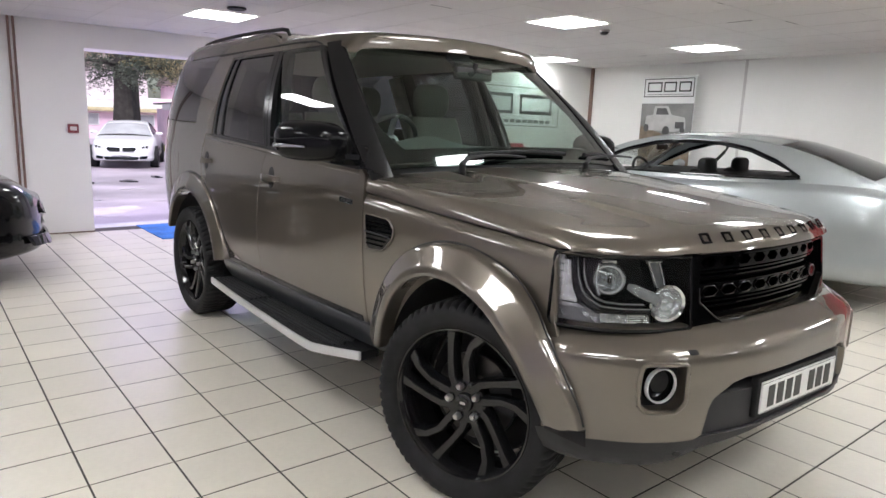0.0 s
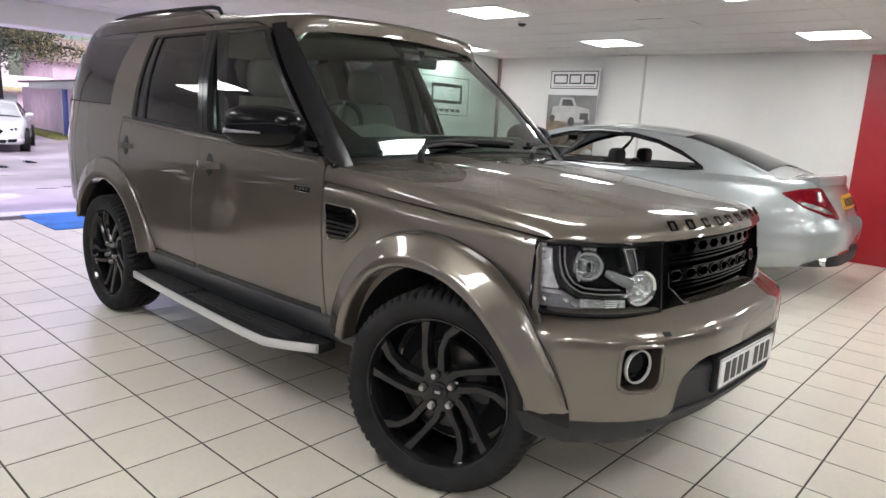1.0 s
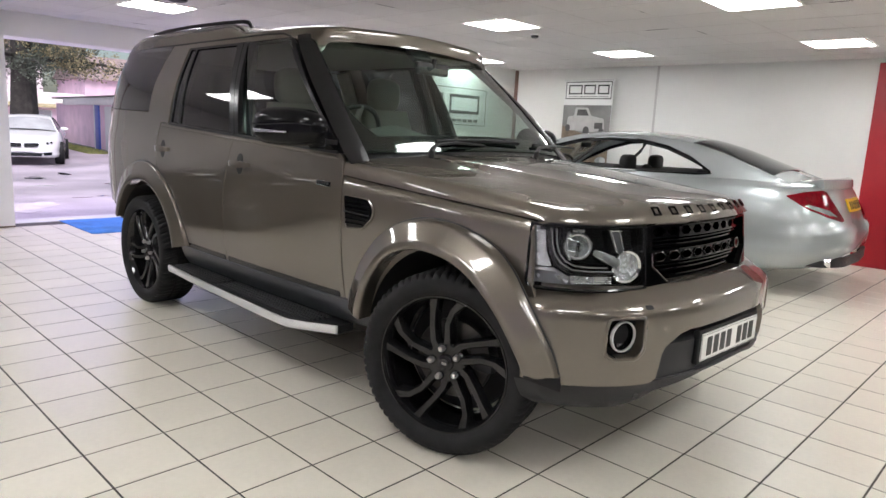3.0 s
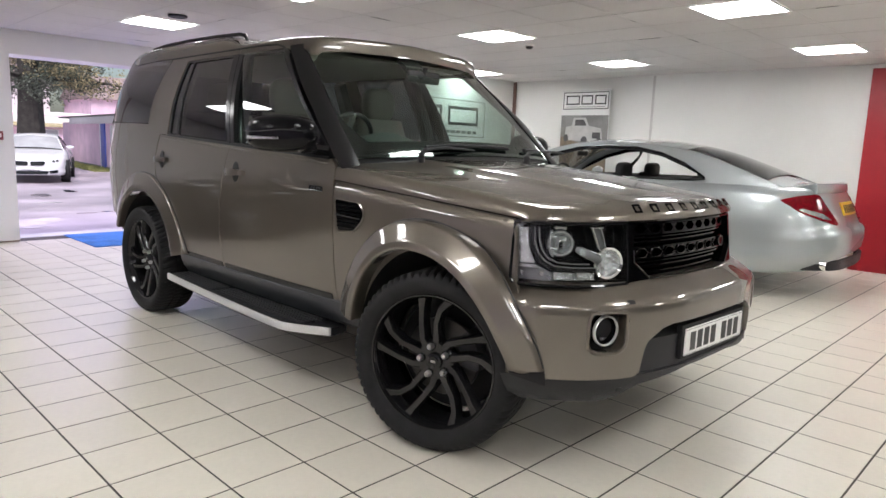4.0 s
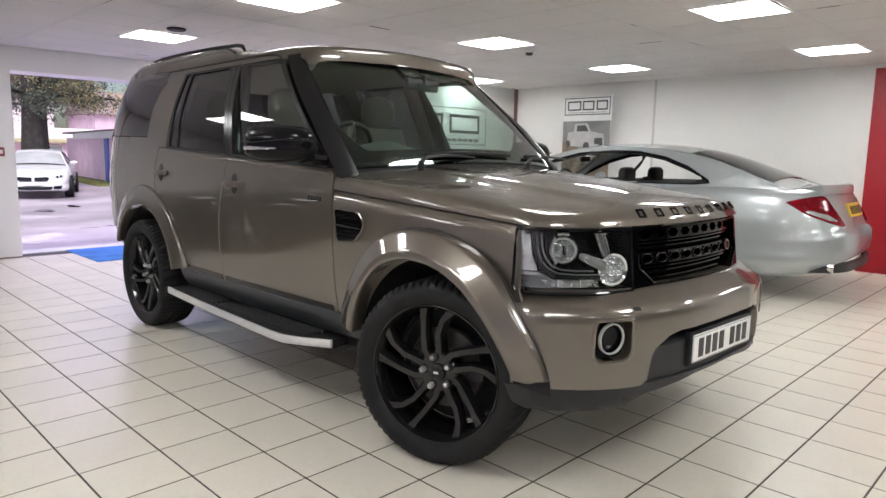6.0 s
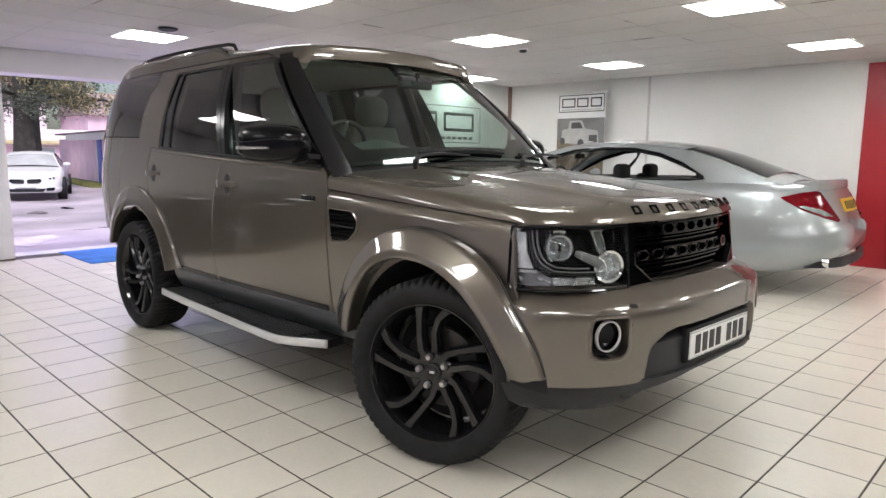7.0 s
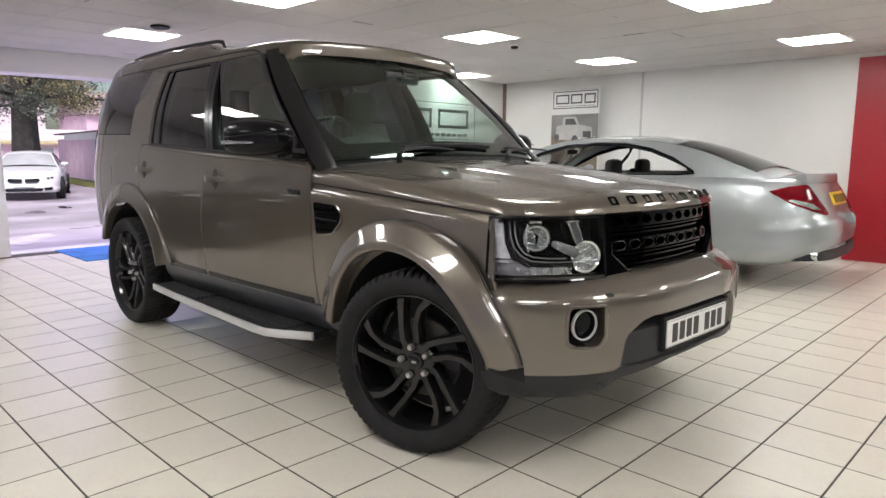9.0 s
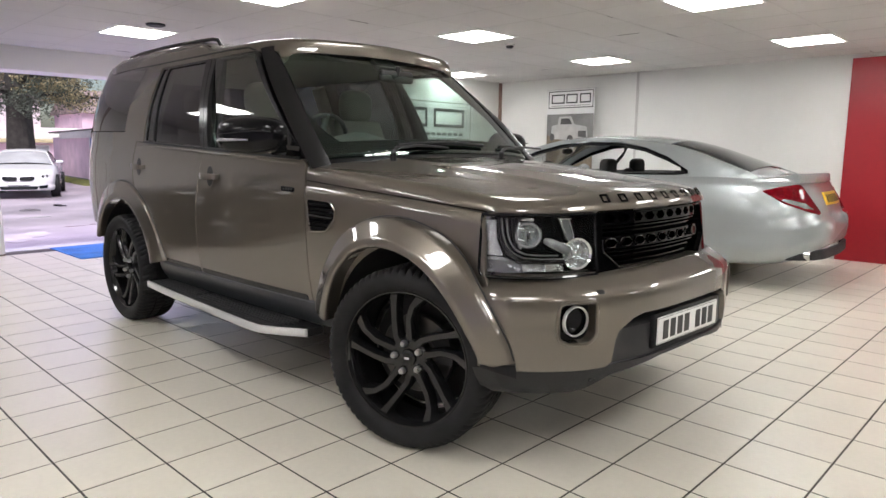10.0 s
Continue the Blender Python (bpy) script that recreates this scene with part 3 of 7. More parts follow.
def build_suv():
    car = thing("suv", "metallic brown off-road car with black wheels, glossy and clean", "car")

    # --- wings ---
    def wing():
        o = [(0.784, 0.50), (0.784, gap_z(0.784) - 0.0085)]
        o += [(0.785 + (1.800 - 0.785) * k / 20, gap_z(0.785 + (1.800 - 0.785) * k / 20) - 0.0085) for k in range(1, 21)]
        o += [(1.822, 0.86), (1.83, 0.78), (1.87, 0.70), (1.90, 0.62)] + arc(AXF, 0.385, 0.47, 30, 165)
        def at(x, z):
            d = max(0.0, z - (gap_z(x) - 0.052))
            # swells out to meet the headlight
            f = min(1.0, max(0.0, (x - 1.56) / 0.22))
            out = min(0.036, max(0.0, 0.823 - 0.11 * (z - 0.85) - side_y(x, z))) * f * f * (3 - 2 * f)
            return (x, -(side_y(x, z) + out - 10.0 * d * d), z)
        return panel(bmesh.new(), o, at, (0, 0.014, 0), step=0.02)
    wings = both("wing", wing, "brown", car)

    def vent_frame():
        o = rounded([(0.806, 1.006), (0.962, 1.000), (0.996, 0.962), (0.988, 0.925), (0.930, 0.872), (0.826, 0.862)], 0.016)
        return panel(bmesh.new(), o, on_side(0.007), (0, 0.02, 0), step=0.025)
    frames = both("side_vent", vent_frame, "gloss_black", wings, "gloss black side vent")

    def vent_slats():
        bm = bmesh.new()
        for k in range(6):
            z = 0.985 - 0.02 * k
            xr = 0.982 if k < 3 else 0.982 - 0.018 * (k - 2)
            rows = []
            for j in range(7):
                x = 0.822 + (xr - 0.822) * j / 6
                y = -(side_y(x, z) + 0.007)
                rows.append([(x, y, z + 0.004), (x, y - 0.006, z + 0.002), (x, y - 0.006, z - 0.003), (x, y, z - 0.005)])
            loft(bm, rows, closed=True, caps=True)
        return bm
    both("vent_slats", vent_slats, "void", frames)
    rim_o = rounded([(0.802, 1.010), (0.964, 1.004), (1.002, 0.963), (0.993, 0.921), (0.932, 0.864), (0.823, 0.854)], 0.016)
    both("vent_rim", lambda: tube(bmesh.new(), [on_side(0.006)(*p) for p in dense(rim_o, 0.03)], 0.0042, n=6, closed=True), "brown", frames)
    both("vent_bar", lambda: tube(bmesh.new(), [on_side(0.012)(0.812 + 0.034 * k, 0.936 - 0.0015 * k) for k in range(6)], 0.0035, n=6), "plastic", frames)

    # --- doors ---
    def front_door():
        o = [(0.776, 0.507), (0.776, 1.165), (0.745, belt(0.74) - 0.004), (-0.200, belt(-0.2) - 0.004), (-0.237, 1.12), (-0.2865, 0.95), (-0.3145, 0.80), (-0.3165, 0.507)]
        return panel(bmesh.new(), rounded(o, [0.02, 0.03, 0.01, 0.005, 0.1, 0.1, 0.1, 0.02]), on_side(), (0, 0.014, 0), step=0.04, edge=0.002)

    def rear_door():
        o = [(-0.3215, 0.507), (-0.3195, 0.80), (-0.2925, 0.95), (-0.242, 1.12), (-0.205, belt(-0.2) - 0.004), (-1.205, belt(-1.2) - 0.004), (-1.238, 1.10), (-1.22, 1.0), (-1.135, 0.90), (-1.02, 0.80), (-0.945, 0.68), (-0.885, 0.56), (-0.872, 0.507)]
        return panel(bmesh.new(), rounded(o, [0.02, 0.1, 0.1, 0.1, 0.005, 0.01, 0.05, 0.05, 0.05, 0.05, 0.05, 0.03, 0.02]), on_side(), (0, 0.014, 0), step=0.04, edge=0.002)
    fd = both("front_door", front_door, "brown", car)
    rd = both("rear_door", rear_door, "brown", car)

    FW = [(-0.168, belt(-0.17) + 0.012), (-0.350, 1.752), (0.080, 1.748), (0.742, belt(0.74) + 0.012)]
    RW = [(-0.252, belt(-0.25) + 0.012), (-0.468, 1.752), (-0.985, 1.752), (-0.915, belt(-0.9) + 0.012)]
    RS = [(-0.937, belt(-0.93) + 0.012), (-1.003, 1.752), (-1.076, 1.752), (-1.048, belt(-1.04) + 0.012)]

    def front_frame():
        o = [(-0.203, belt(-0.2)), (-0.403, 1.766), (0.094, 1.766), (0.124, 1.745), (0.774, belt(0.76) - 0.002)]
        return panel(bmesh.new(), o, on_side(0.002), (0, 0.05, 0), holes=[rounded(FW, [0.012, 0.02, 0.05, 0.02])], step=0.04)

    def rear_frame():
        o = [(-0.209, belt(-0.21)), (-0.409, 1.766), (-1.090, 1.766), (-1.072, belt(-1.08))]
        return panel(bmesh.new(), o, on_side(0.002), (0, 0.03, 0), holes=[rounded(RW, 0.015), rounded(RS, 0.012)], step=0.04)
    both("window_frame", front_frame, "satin_black", fd, "gloss black window surround and pillar")
    both("window_frame", rear_frame, "satin_black", rd, "gloss black window surround and pillar")

    def pane(o, off=-0.006, yaw=0.0):
        def at(x, z):
            if yaw:
                return (x, -(0.824 + 0.0125 * (x - 0.1) - 0.228 * (z - 1.47) - 0.28 * (z - 1.47) ** 2), z)
            return (x, -(side_y(x, z) + off), z)
        return lambda: panel(bmesh.new(), o, at, (0, 0.004, 0), step=0.08, edge=0.001)
    both("window_pane", pane([(-0.195, belt(-0.17)), (-0.385, 1.762), (0.088, 1.756), (0.752, belt(0.74))], -0.014, 1.0), "side_glass", fd, "lightly tinted side window")
    both("window_pane", pane([(-0.235, belt(-0.25)), (-0.455, 1.762), (-0.99, 1.762), (-0.92, belt(-0.9))]), "privacy", rd, "dark privacy glass")
    both("window_pane", pane([(-0.928, belt(-0.93)), (-0.995, 1.762), (-1.085, 1.762), (-1.056, belt(-1.04))]), "privacy", rd, "dark privacy glass")

    def door_top(x0, x1, lean=0.0):
        def make():
            o = [(x0, 1.768), (x0 - 0.012 - lean, 1.796), (x1, 1.796), (x1, 1.768)]
            return panel(bmesh.new(), o, on_side(0.003), (0, 0.02, 0), step=0.05)
        return make
    both("door_header", door_top(0.070, -0.400, 0.20), "brown", fd)
    both("door_header", door_top(-0.404, -1.112), "brown", rd)

    def waist(x0, x1):
        def make():
            bm = bmesh.new()
            rows = []
            for k in range(13):
                x = x0 + (x1 - x0) * k / 12
                z = belt(x)
                y = -(side_y(x, z))
                rows.append([(x, y + 0.006, z + 0.008), (x, y - 0.006, z + 0.006), (x, y - 0.007, z - 0.006), (x, y + 0.004, z - 0.010)])
            return loft(bm, rows, closed=True, caps=True)
        return make
    both("waist_seal", waist(0.735, -0.205), "plastic", fd)
    both("waist_seal", waist(-0.210, -1.074), "plastic", rd)

    def shelf(x0, x1):
        def make():
            rows = []
            for k in range(13):
                x = x0 + (x1 - x0) * k / 12
                z = belt(x)
                s = side_y(x, z - 0.026)
                rows.append([(x, -s + 0.001, z - 0.032), (x, -s - 0.004, z - 0.024), (x, -s - 0.0035, z - 0.017), (x, -s + 0.010, z - 0.009)])
            return loft(bmesh.new(), rows)
        return make
    both("waist_shelf", shelf(0.735, -0.20), "brown", fd, angle=70)
    both("waist_shelf", shelf(-0.212, -1.19), "brown", rd, angle=70)

    def handle_cup(x, z):
        def make():
            o = [(x + 0.034 * math.cos(2 * math.pi * k / 24), z + 0.056 * math.sin(2 * math.pi * k / 24)) for k in range(24)]
            return panel(bmesh.new(), o, on_side(0.0025), (0, 0.004, 0), step=0.02, edge=0.0015)
        return make

    def handle(x, z):
        def make():
            bm = bmesh.new()
            rows = []
            for k in range(13):
                t = k / 12
                xx = x - 0.105 + 0.21 * t
                lift = 0.012 + 0.030 * math.sin(math.pi * t) ** 0.5
                h = 0.012 + 0.008 * math.sin(math.pi * t)
                y = -(side_y(xx, z)) - lift
                rows.append([(xx, y + 0.012, z - h), (xx, y + 0.002, z - h), (xx, y, z - h * 0.5), (xx, y, z + h * 0.5), (xx, y + 0.002, z + h), (xx, y + 0.012, z + h)])
            return loft(bm, rows, closed=True, caps=True)
        return make
    for doors, x, z in ((fd, -0.112, 1.085), (rd, -1.125, 1.115)):
        both("handle_recess", handle_cup(x, z), "dark_trim", doors)
        both("handle", handle(x, z), "brown", doors, "body-coloured pull handle", angle=60)

    def badge():
        return panel(bmesh.new(), rounded([(0.60, 1.060), (0.70, 1.056), (0.70, 1.034), (0.60, 1.038)], 0.004), on_side(0.004), (0, 0.004, 0), step=0.03, edge=0.001)
    badges = both("side_badge", badge, "gloss_black", fd, "small black badge with a bright rim")
    both("badge_rim", lambda: tube(bmesh.new(), [on_side(0.0045)(*p) for p in ((0.60, 1.060), (0.65, 1.058), (0.70, 1.056), (0.70, 1.034), (0.65, 1.036), (0.60, 1.038))], 0.0010, n=6, closed=True), "lamp_line", badges)
    for k in range(4):
        both("badge_bar", lambda k=k: panel(bmesh.new(), [(0.613 + 0.021 * k, 1.053), (0.627 + 0.021 * k, 1.0525), (0.627 + 0.021 * k, 1.0425), (0.613 + 0.021 * k, 1.043)], on_side(0.0052), (0, 0.001, 0), step=0.03, edge=0.0003), "grey_plastic", badges)

    def sill():
        bm = bmesh.new()
        rows = []
        for k in range(25):
            x = 0.985 - 1.90 * k / 24
            rows.append([(x, -side_y(x, 0.52) + 0.01, 0.515), (x, -side_y(x, 0.5) - 0.012, 0.503), (x, -side_y(x, 0.46) - 0.020, 0.475), (x, -side_y(x, 0.42) - 0.012, 0.43), (x, -side_y(x, 0.38) + 0.01, 0.385), (x, -0.70, 0.36)])
        return loft(bm, rows)
    both("sill", sill, "sill_plastic", car, "black plastic sill moulding")

    # black tubes behind the shut lines stand in for the shade in the gaps
    def seam(pts, r=0.014):
        def make():
            return tube(bmesh.new(), [(x, -(side_y(x, z) - 0.0175), z) for x, z in pts], r, n=6)
        return make
    both("door_seal", seam([(0.779, 0.49 + 0.068 * k) for k in range(9)]), "void", car)
    both("door_seal", seam([(-0.319, 0.49), (-0.318, 0.80), (-0.29, 0.95), (-0.24, 1.12), (-0.203, belt(-0.2))]), "ink", car)
    both("door_seal", seam([(-1.21, belt(-1.2)), (-1.244, 1.10), (-1.226, 1.0), (-1.14, 0.902), (-1.026, 0.80), (-0.95, 0.68), (-0.89, 0.56)]), "ink", car)
    both("door_seal", seam([(0.76 - 0.2 * k, 0.500) for k in range(9)], 0.012), "ink", car)
    both("bonnet_seal", lambda: tube(bmesh.new(), [(x, -(side_y(x, gap_z(x)) - 0.050), gap_z(x) - 0.010) for x in (0.79 + 0.1 * k for k in range(11))], 0.018, n=6), "void", car)

    def moulding(x0, x1):
        return lambda: panel(bmesh.new(), rounded([(x0, 0.508), (x1, 0.508), (x1, 0.536), (x0, 0.536)], 0.006), on_side(0.004), (0, 0.006, 0), step=0.05, edge=0.002)
    both("lower_moulding", moulding(-0.300, 0.745), "satin_black", fd)
    both("lower_moulding", moulding(-0.865, -0.335), "satin_black", rd)

    # --- rear quarters ---
    def quarter():
        o = [(-1.215, belt(-1.2)), (-1.096, belt(-1.09) + 0.004), (-1.118, 1.796), (-1.380, 1.796), (-1.420, 1.70), (-1.452, 1.54), (-1.446, 1.345), (-2.20, 1.358), (-2.30, 1.36), (-2.30, 0.66), (-1.888, 0.66)]
        o += arc(-1.43, 0.385, 0.54, 148, 33)[0:]
        o += [(-1.010, 0.745), (-1.032, 0.802), (-1.146, 0.905), (-1.231, 1.003), (-1.249, 1.10)]
        return panel(bmesh.new(), o, on_side(), (0, 0.014, 0), step=0.028)
    quarters = both("rear_quarter", quarter, "brown", car)

    def quarter_glass():
        o = rounded([(-1.455, 1.352), (-1.462, 1.54), (-1.430, 1.70), (-1.392, 1.80), (-1.392, 1.858), (-2.14, 1.862), (-2.25, 1.80), (-2.31, 1.60), (-2.33, 1.366)], [0.02, 0.1, 0.1, 0.02, 0.02, 0.06, 0.08, 0.08, 0.03])
        return panel(bmesh.new(), o, on_side(-0.002), (0, 0.005, 0), step=0.05, edge=0.001)
    both("quarter_glass", quarter_glass, "privacy", quarters, "dark wrap-over rear side glass")

    def fuel_flap():
        o = rounded([(-1.76, 1.13), (-1.76, 0.99), (-1.92, 0.99), (-1.92, 1.13)], 0.02)
        return panel(bmesh.new(), o, on_side(0.0015), (0, 0.004, 0), step=0.05, edge=0.0015)
    part("fuel_flap", fuel_flap(), "brown", quarters[0])

    # --- tail ---
    rear = [(-2.29, -0.800), (-2.36, -0.735), (-2.41, -0.63), (-2.45, -0.42), (-2.46, 0.0)]
    rear = rear + [(x, -y) for x, y in rear[-2::-1]]
    bm = bmesh.new()
    rows = [[(x + 0.0 - 0.03 * (0.9 - z) ** 2, y, z) for x, y in rear] for z in (0.62, 0.8, 1.0, 1.2, 1.36)]
    part("tailgate", solid(loft(bm, rows), 0.02), "brown", car)
    bm = bmesh.new()
    rows = [[(x + 0.42 * (z - 1.36) ** 1.5, y * (1 - 0.38 * (z - 1.36)), z) for x, y in rear] for z in (1.36, 1.5, 1.62, 1.72, 1.79)]
    part("rear_window", solid(loft(bm, rows), 0.004), "privacy", car, "dark rear window")
    bm = bmesh.new()
    rows = [[(x * 1.006, y * 0.94, z) for x, y in rear] for z in (0.50, 0.55, 0.62, 0.66)]
    part("rear_bumper", solid(loft(bm, rows), 0.02), "brown", car)

    # --- roof ---
    def roof_row(x, ys, zs):
        r = [(x, -y, z) for y, z in zip(ys, zs)]
        return r + [(x, y, z) for y, z in zip(ys[-2::-1], zs[-2::-1])]
    YS = (0.700, 0.692, 0.668, 0.620, 0.500, 0.250, 0.0)
    lowz = (1.798, 1.818, 1.833, 1.842, 1.850, 1.857, 1.860)
    highz = (1.800, 1.850, 1.888, 1.908, 1.918, 1.924, 1.926)
    rows = []
    for x, mix, dz, sy in ((0.257, 0, -0.088, 0.905), (0.2566, 0, -0.062, 0.907), (0.2555, 0, -0.036, 0.910), (0.252, 0, -0.021, 0.914), (0.242, 0, -0.012, 0.919), (0.20, 0, -0.006, 0.936), (0.08, 0, -0.002, 0.980), (-0.15, 0, 0, 1), (-0.40, 0, 0, 1), (-0.50, 0.08, 0, 1), (-0.60, 0.5, 0, 1), (-0.70, 0.92, 0, 1), (-0.85, 1, 0, 1), (-1.2, 1, 0.004, 1), (-1.6, 1, 0.006, 0.995), (-1.95, 1, 0.002, 0.985), (-2.12, 1, -0.012, 0.965), (-2.24, 1, -0.045, 0.93)):
        zs = [a + (b - a) * mix + dz for a, b in zip(lowz, highz)]
        ys = (0.736 if x > 0 else 0.7005,) + YS
        zs = [1.768 + dz if x > 0 else zs[0] - 0.001] + zs
        cx = [0.085 * (1 - (y / 0.7) ** 2) * min(1.0, max(0.0, x / 0.15)) for y in ys]
        r = roof_row(0, [y * sy for y in ys], zs)
        cxs = cx + cx[-2::-1]
        rows.append([(x + c, p[1], p[2]) for c, p in zip(cxs, r)])
    bm = loft(bmesh.new(), rows)
    part("roof", solid(bm, 0.015), "brown", car, "brown roof that steps up behind the front seats", angle=60)

    def rail():
        bm = bmesh.new()
        pts = [(-0.535, -0.602, 1.876), (-0.555, -0.604, 1.904), (-0.62, -0.606, 1.916), (-0.9, -0.612, 1.924), (-1.3, -0.612, 1.930), (-1.7, -0.606, 1.928), (-1.93, -0.596, 1.916), (-2.03, -0.585, 1.895), (-2.06, -0.580, 1.87)]
        return tube(bm, pts, [0.010, 0.013] + [0.012] * 5 + [0.011, 0.010], n=8)
    both("roof_rail", rail, "plastic", car, "black roof rail", angle=60)

    def gutter():
        return tube(bmesh.new(), [(x, -(side_y(x, 1.798) + 0.003), 1.799 - (0.03 * max(0, x + 0.02) / 0.1)) for x in (0.07, 0.0, -0.2, -0.5, -0.9, -1.2, -1.39)], 0.0055, n=6)
    both("gutter_seal", gutter, "dark_trim", car)

    # --- windscreen and pillars ---
    def screen_pt(u, v, off=0.0):
        """u across from -1 to 1, v up from 0 to 1."""
        a = Vector((0.800 + 0.145 * (1 - u * u), 0.795 * u, 1.196 + 0.03 * (1 - u * u)))
        b = Vector((0.178 + 0.097 * (1 - u * u), 0.664 * u, 1.784 + 0.022 * (1 - u * u)))
        p = a.lerp(b, v)
        p += Vector((0.7, 0, 0.7)) * (0.011 * math.sin(math.pi * v) + off)
        return p

    def screen_patch(u0, u1, v0, v1, off, nu=24, nv=14):
        return loft(bmesh.new(), [[screen_pt(u0 + (u1 - u0) * i / nu, v0 + (v1 - v0) * j / nv, off) for i in range(nu + 1)] for j in range(nv + 1)])
    ws = part("windscreen", screen_patch(-1, 1, 0, 1, 0.0), "screen", car, "lightly green-tinted windscreen")
    for u0, u1, v0, v1 in ((-1, -0.985, 0, 1), (0.985, 1, 0, 1), (-0.985, 0.985, 0.0, 0.125), (-0.985, 0.985, 0.975, 1.0)):
        part("screen_border", solid(screen_patch(u0, u1, v0, v1, -0.006, 16, 8), 0.002), "gloss_black", ws, "black printed glass edge")
    for sg in (-1, 1):
        rows = []
        for j in range(11):
            v = 0.46 * j / 10
            w = 0.014 + 0.25 * max(0.0, 1 - v / 0.46) ** 2.2
            rows.append([screen_pt(sg * (1 - w * i / 6), v, -0.007) for i in range(7)])
        part("screen_border", solid(loft(bmesh.new(), rows), 0.002), "gloss_black", ws)
    part("sensor_box", solid(screen_patch(-0.12, 0.10, 0.86, 0.96, -0.012, 6, 4), 0.03), "dark_trim", ws)

    def a_pillar():
        bm = bmesh.new()
        rows = []
        for k in range(15):
            v = -0.07 + 1.075 * k / 14
            x = 0.783 + (0.095 - 0.783) * v
            z = belt(0.748) - 0.004 + (1.772 - belt(0.748) + 0.004) * v
            o = Vector((x, -(side_y(x, z) + 0.003), z))
            o.x += 0.040 * min(1.0, max(0.0, v * 2.5))
            i = screen_pt(-0.985 - 0.008 * max(0.0, v) - 0.022 * math.sin(math.pi * min(1.0, max(0.0, v))), v, 0.004)
            mid = o.lerp(i, 0.5) + Vector((0.35, -0.6, 0.2)).normalized() * 0.006
            q = o.lerp(i, 0.22) + Vector((0.2, -0.8, 0.2)).normalized() * 0.004
            w = o.lerp(i, 0.82) + Vector((0.5, -0.4, 0.3)).normalized() * 0.005
            rows.append([o + Vector((-0.01, 0.03, 0)), o, q, mid, w, i, i + Vector((-0.03, 0.0, -0.03))])
        return loft(bm, rows, closed=True, caps=True)
    both("windscreen_pillar", a_pillar, "pillar_black", car, "gloss black windscreen pillar", angle=50)

    cowl = []
    for j in range(6):
        v = j / 5
        row = []
        for i in range(25):
            u = -1 + 2 * i / 24
            a = screen_pt(u, 0.03, -0.004)
            b = Vector((0.80 + 0.19 * (1 - u * u), 0.86 * u, 1.125 + 0.035 * (1 - u * u)))
            row.append(a.lerp(b, v) + Vector((0, 0, -0.012 * math.sin(math.pi * v))))
        cowl.append(row)
    part("cowl", loft(bmesh.new(), cowl), "plastic", car, "black cowl panel below the windscreen")

    # --- bonnet ---
    front_z = curve((0.0, 1.014), (0.008, 1.034), (0.025, 1.055), (0.06, 1.076), (0.13, 1.094), (0.3, 1.116), (0.6, 1.150), (0.9, 1.178), (1.25, 1.203))

    def bonnet_edge(x):
        return side_y(x, gap_z(x)) - 0.022 + 0.012 * min(1.0, max(0.0, (1.5 - x) / 0.6))
    rows = []
    na, nb = 46, 88
    for i in range(nb + 1):
        t = -1 + 2 * i / nb
        t = math.copysign(1 - (1 - abs(t)) ** 1.9, t)
        row = []
        # nose of this lengthwise line on the front curve
        yn = 0.806 * t
        s = FACE.find(yn)
        fx = FACE.at(s)[0] + face_prof(1.01) + 0.012
        for j in range(na + 1):
            a = (j / na) ** 1.7
            d = a * (fx - (0.772 + 0.165 * (1 - t * t)))
            x = fx - d
            if j == 0:
                row.append((x - 0.02, yn, 1.004))
            w = bonnet_edge(x)
            k = min(1.0, d / 0.5)
            y = w * t if abs(t) > 0.9 else (yn * (1 - k) + w * t * k) * (1 - abs(t) / 0.9) + w * t * abs(t) / 0.9
            zt = front_z(d)
            back = min(1.0, max(0.0, (d - 0.12) / 0.90))
            rim = 0.075 - 0.050 * back
            e = max(0.0, (abs(t) - 1 + rim) / rim)
            drop = 0.036 * t * t
            dome = 0.009 / (1 + math.exp((abs(t) - 0.56) * 45))
            full = min(1.0, max(0.0, (zt - 1.014) / 0.095))
            g = gap_z(min(x, 1.8))
            z = g + max(0.0, zt - drop * full + dome * full - g) * (1 - e ** (2.6 + 0.6 * back)) ** (0.62 - 0.06 * back)
            row.append((x, y, z))
        rows.append(row)
    rows = [[(p[0], p[1] - 0.022 * math.copysign(1, p[1]), p[2] - 0.012) for p in rows[0]]] + rows + [[(p[0], p[1] - 0.022 * math.copysign(1, p[1]), p[2] - 0.012) for p in rows[-1]]]
    bonnet = part("bonnet", loft(bmesh.new(), rows), "brown", car, "broad brown bonnet with a soft raised middle", angle=60)
    for k in range(9):
        y = -0.405 + k * 0.104
        s = FACE.find(y)
        n = FACE.out(s)
        fx = FACE.at(s)[0] + face_prof(1.01) + 0.012
        bm = bmesh.new()
        for q0, q1, q2, q3 in ((-0.021, 0.021, 0.012, 0.019), (-0.021, 0.021, -0.019, -0.012), (-0.021, -0.0135, -0.012, 0.012), (0.0135, 0.021, -0.012, 0.012)):
            box(bm, q0, q1, -0.004, 0.001, q2, q3)
        bmesh.ops.transform(bm, verts=bm.verts, matrix=Matrix.Translation((fx - 0.024, y, 1.058)) @ Matrix.Rotation(math.atan2(n.y, n.x) - math.pi / 2, 4, "Z") @ Matrix.Rotation(radians(38), 4, "X"))
        part("bonnet_letter", bm, "grille_gloss", bonnet, "raised black bonnet character")

    # --- front: grille ---
    sc = FACE.find(0.0)
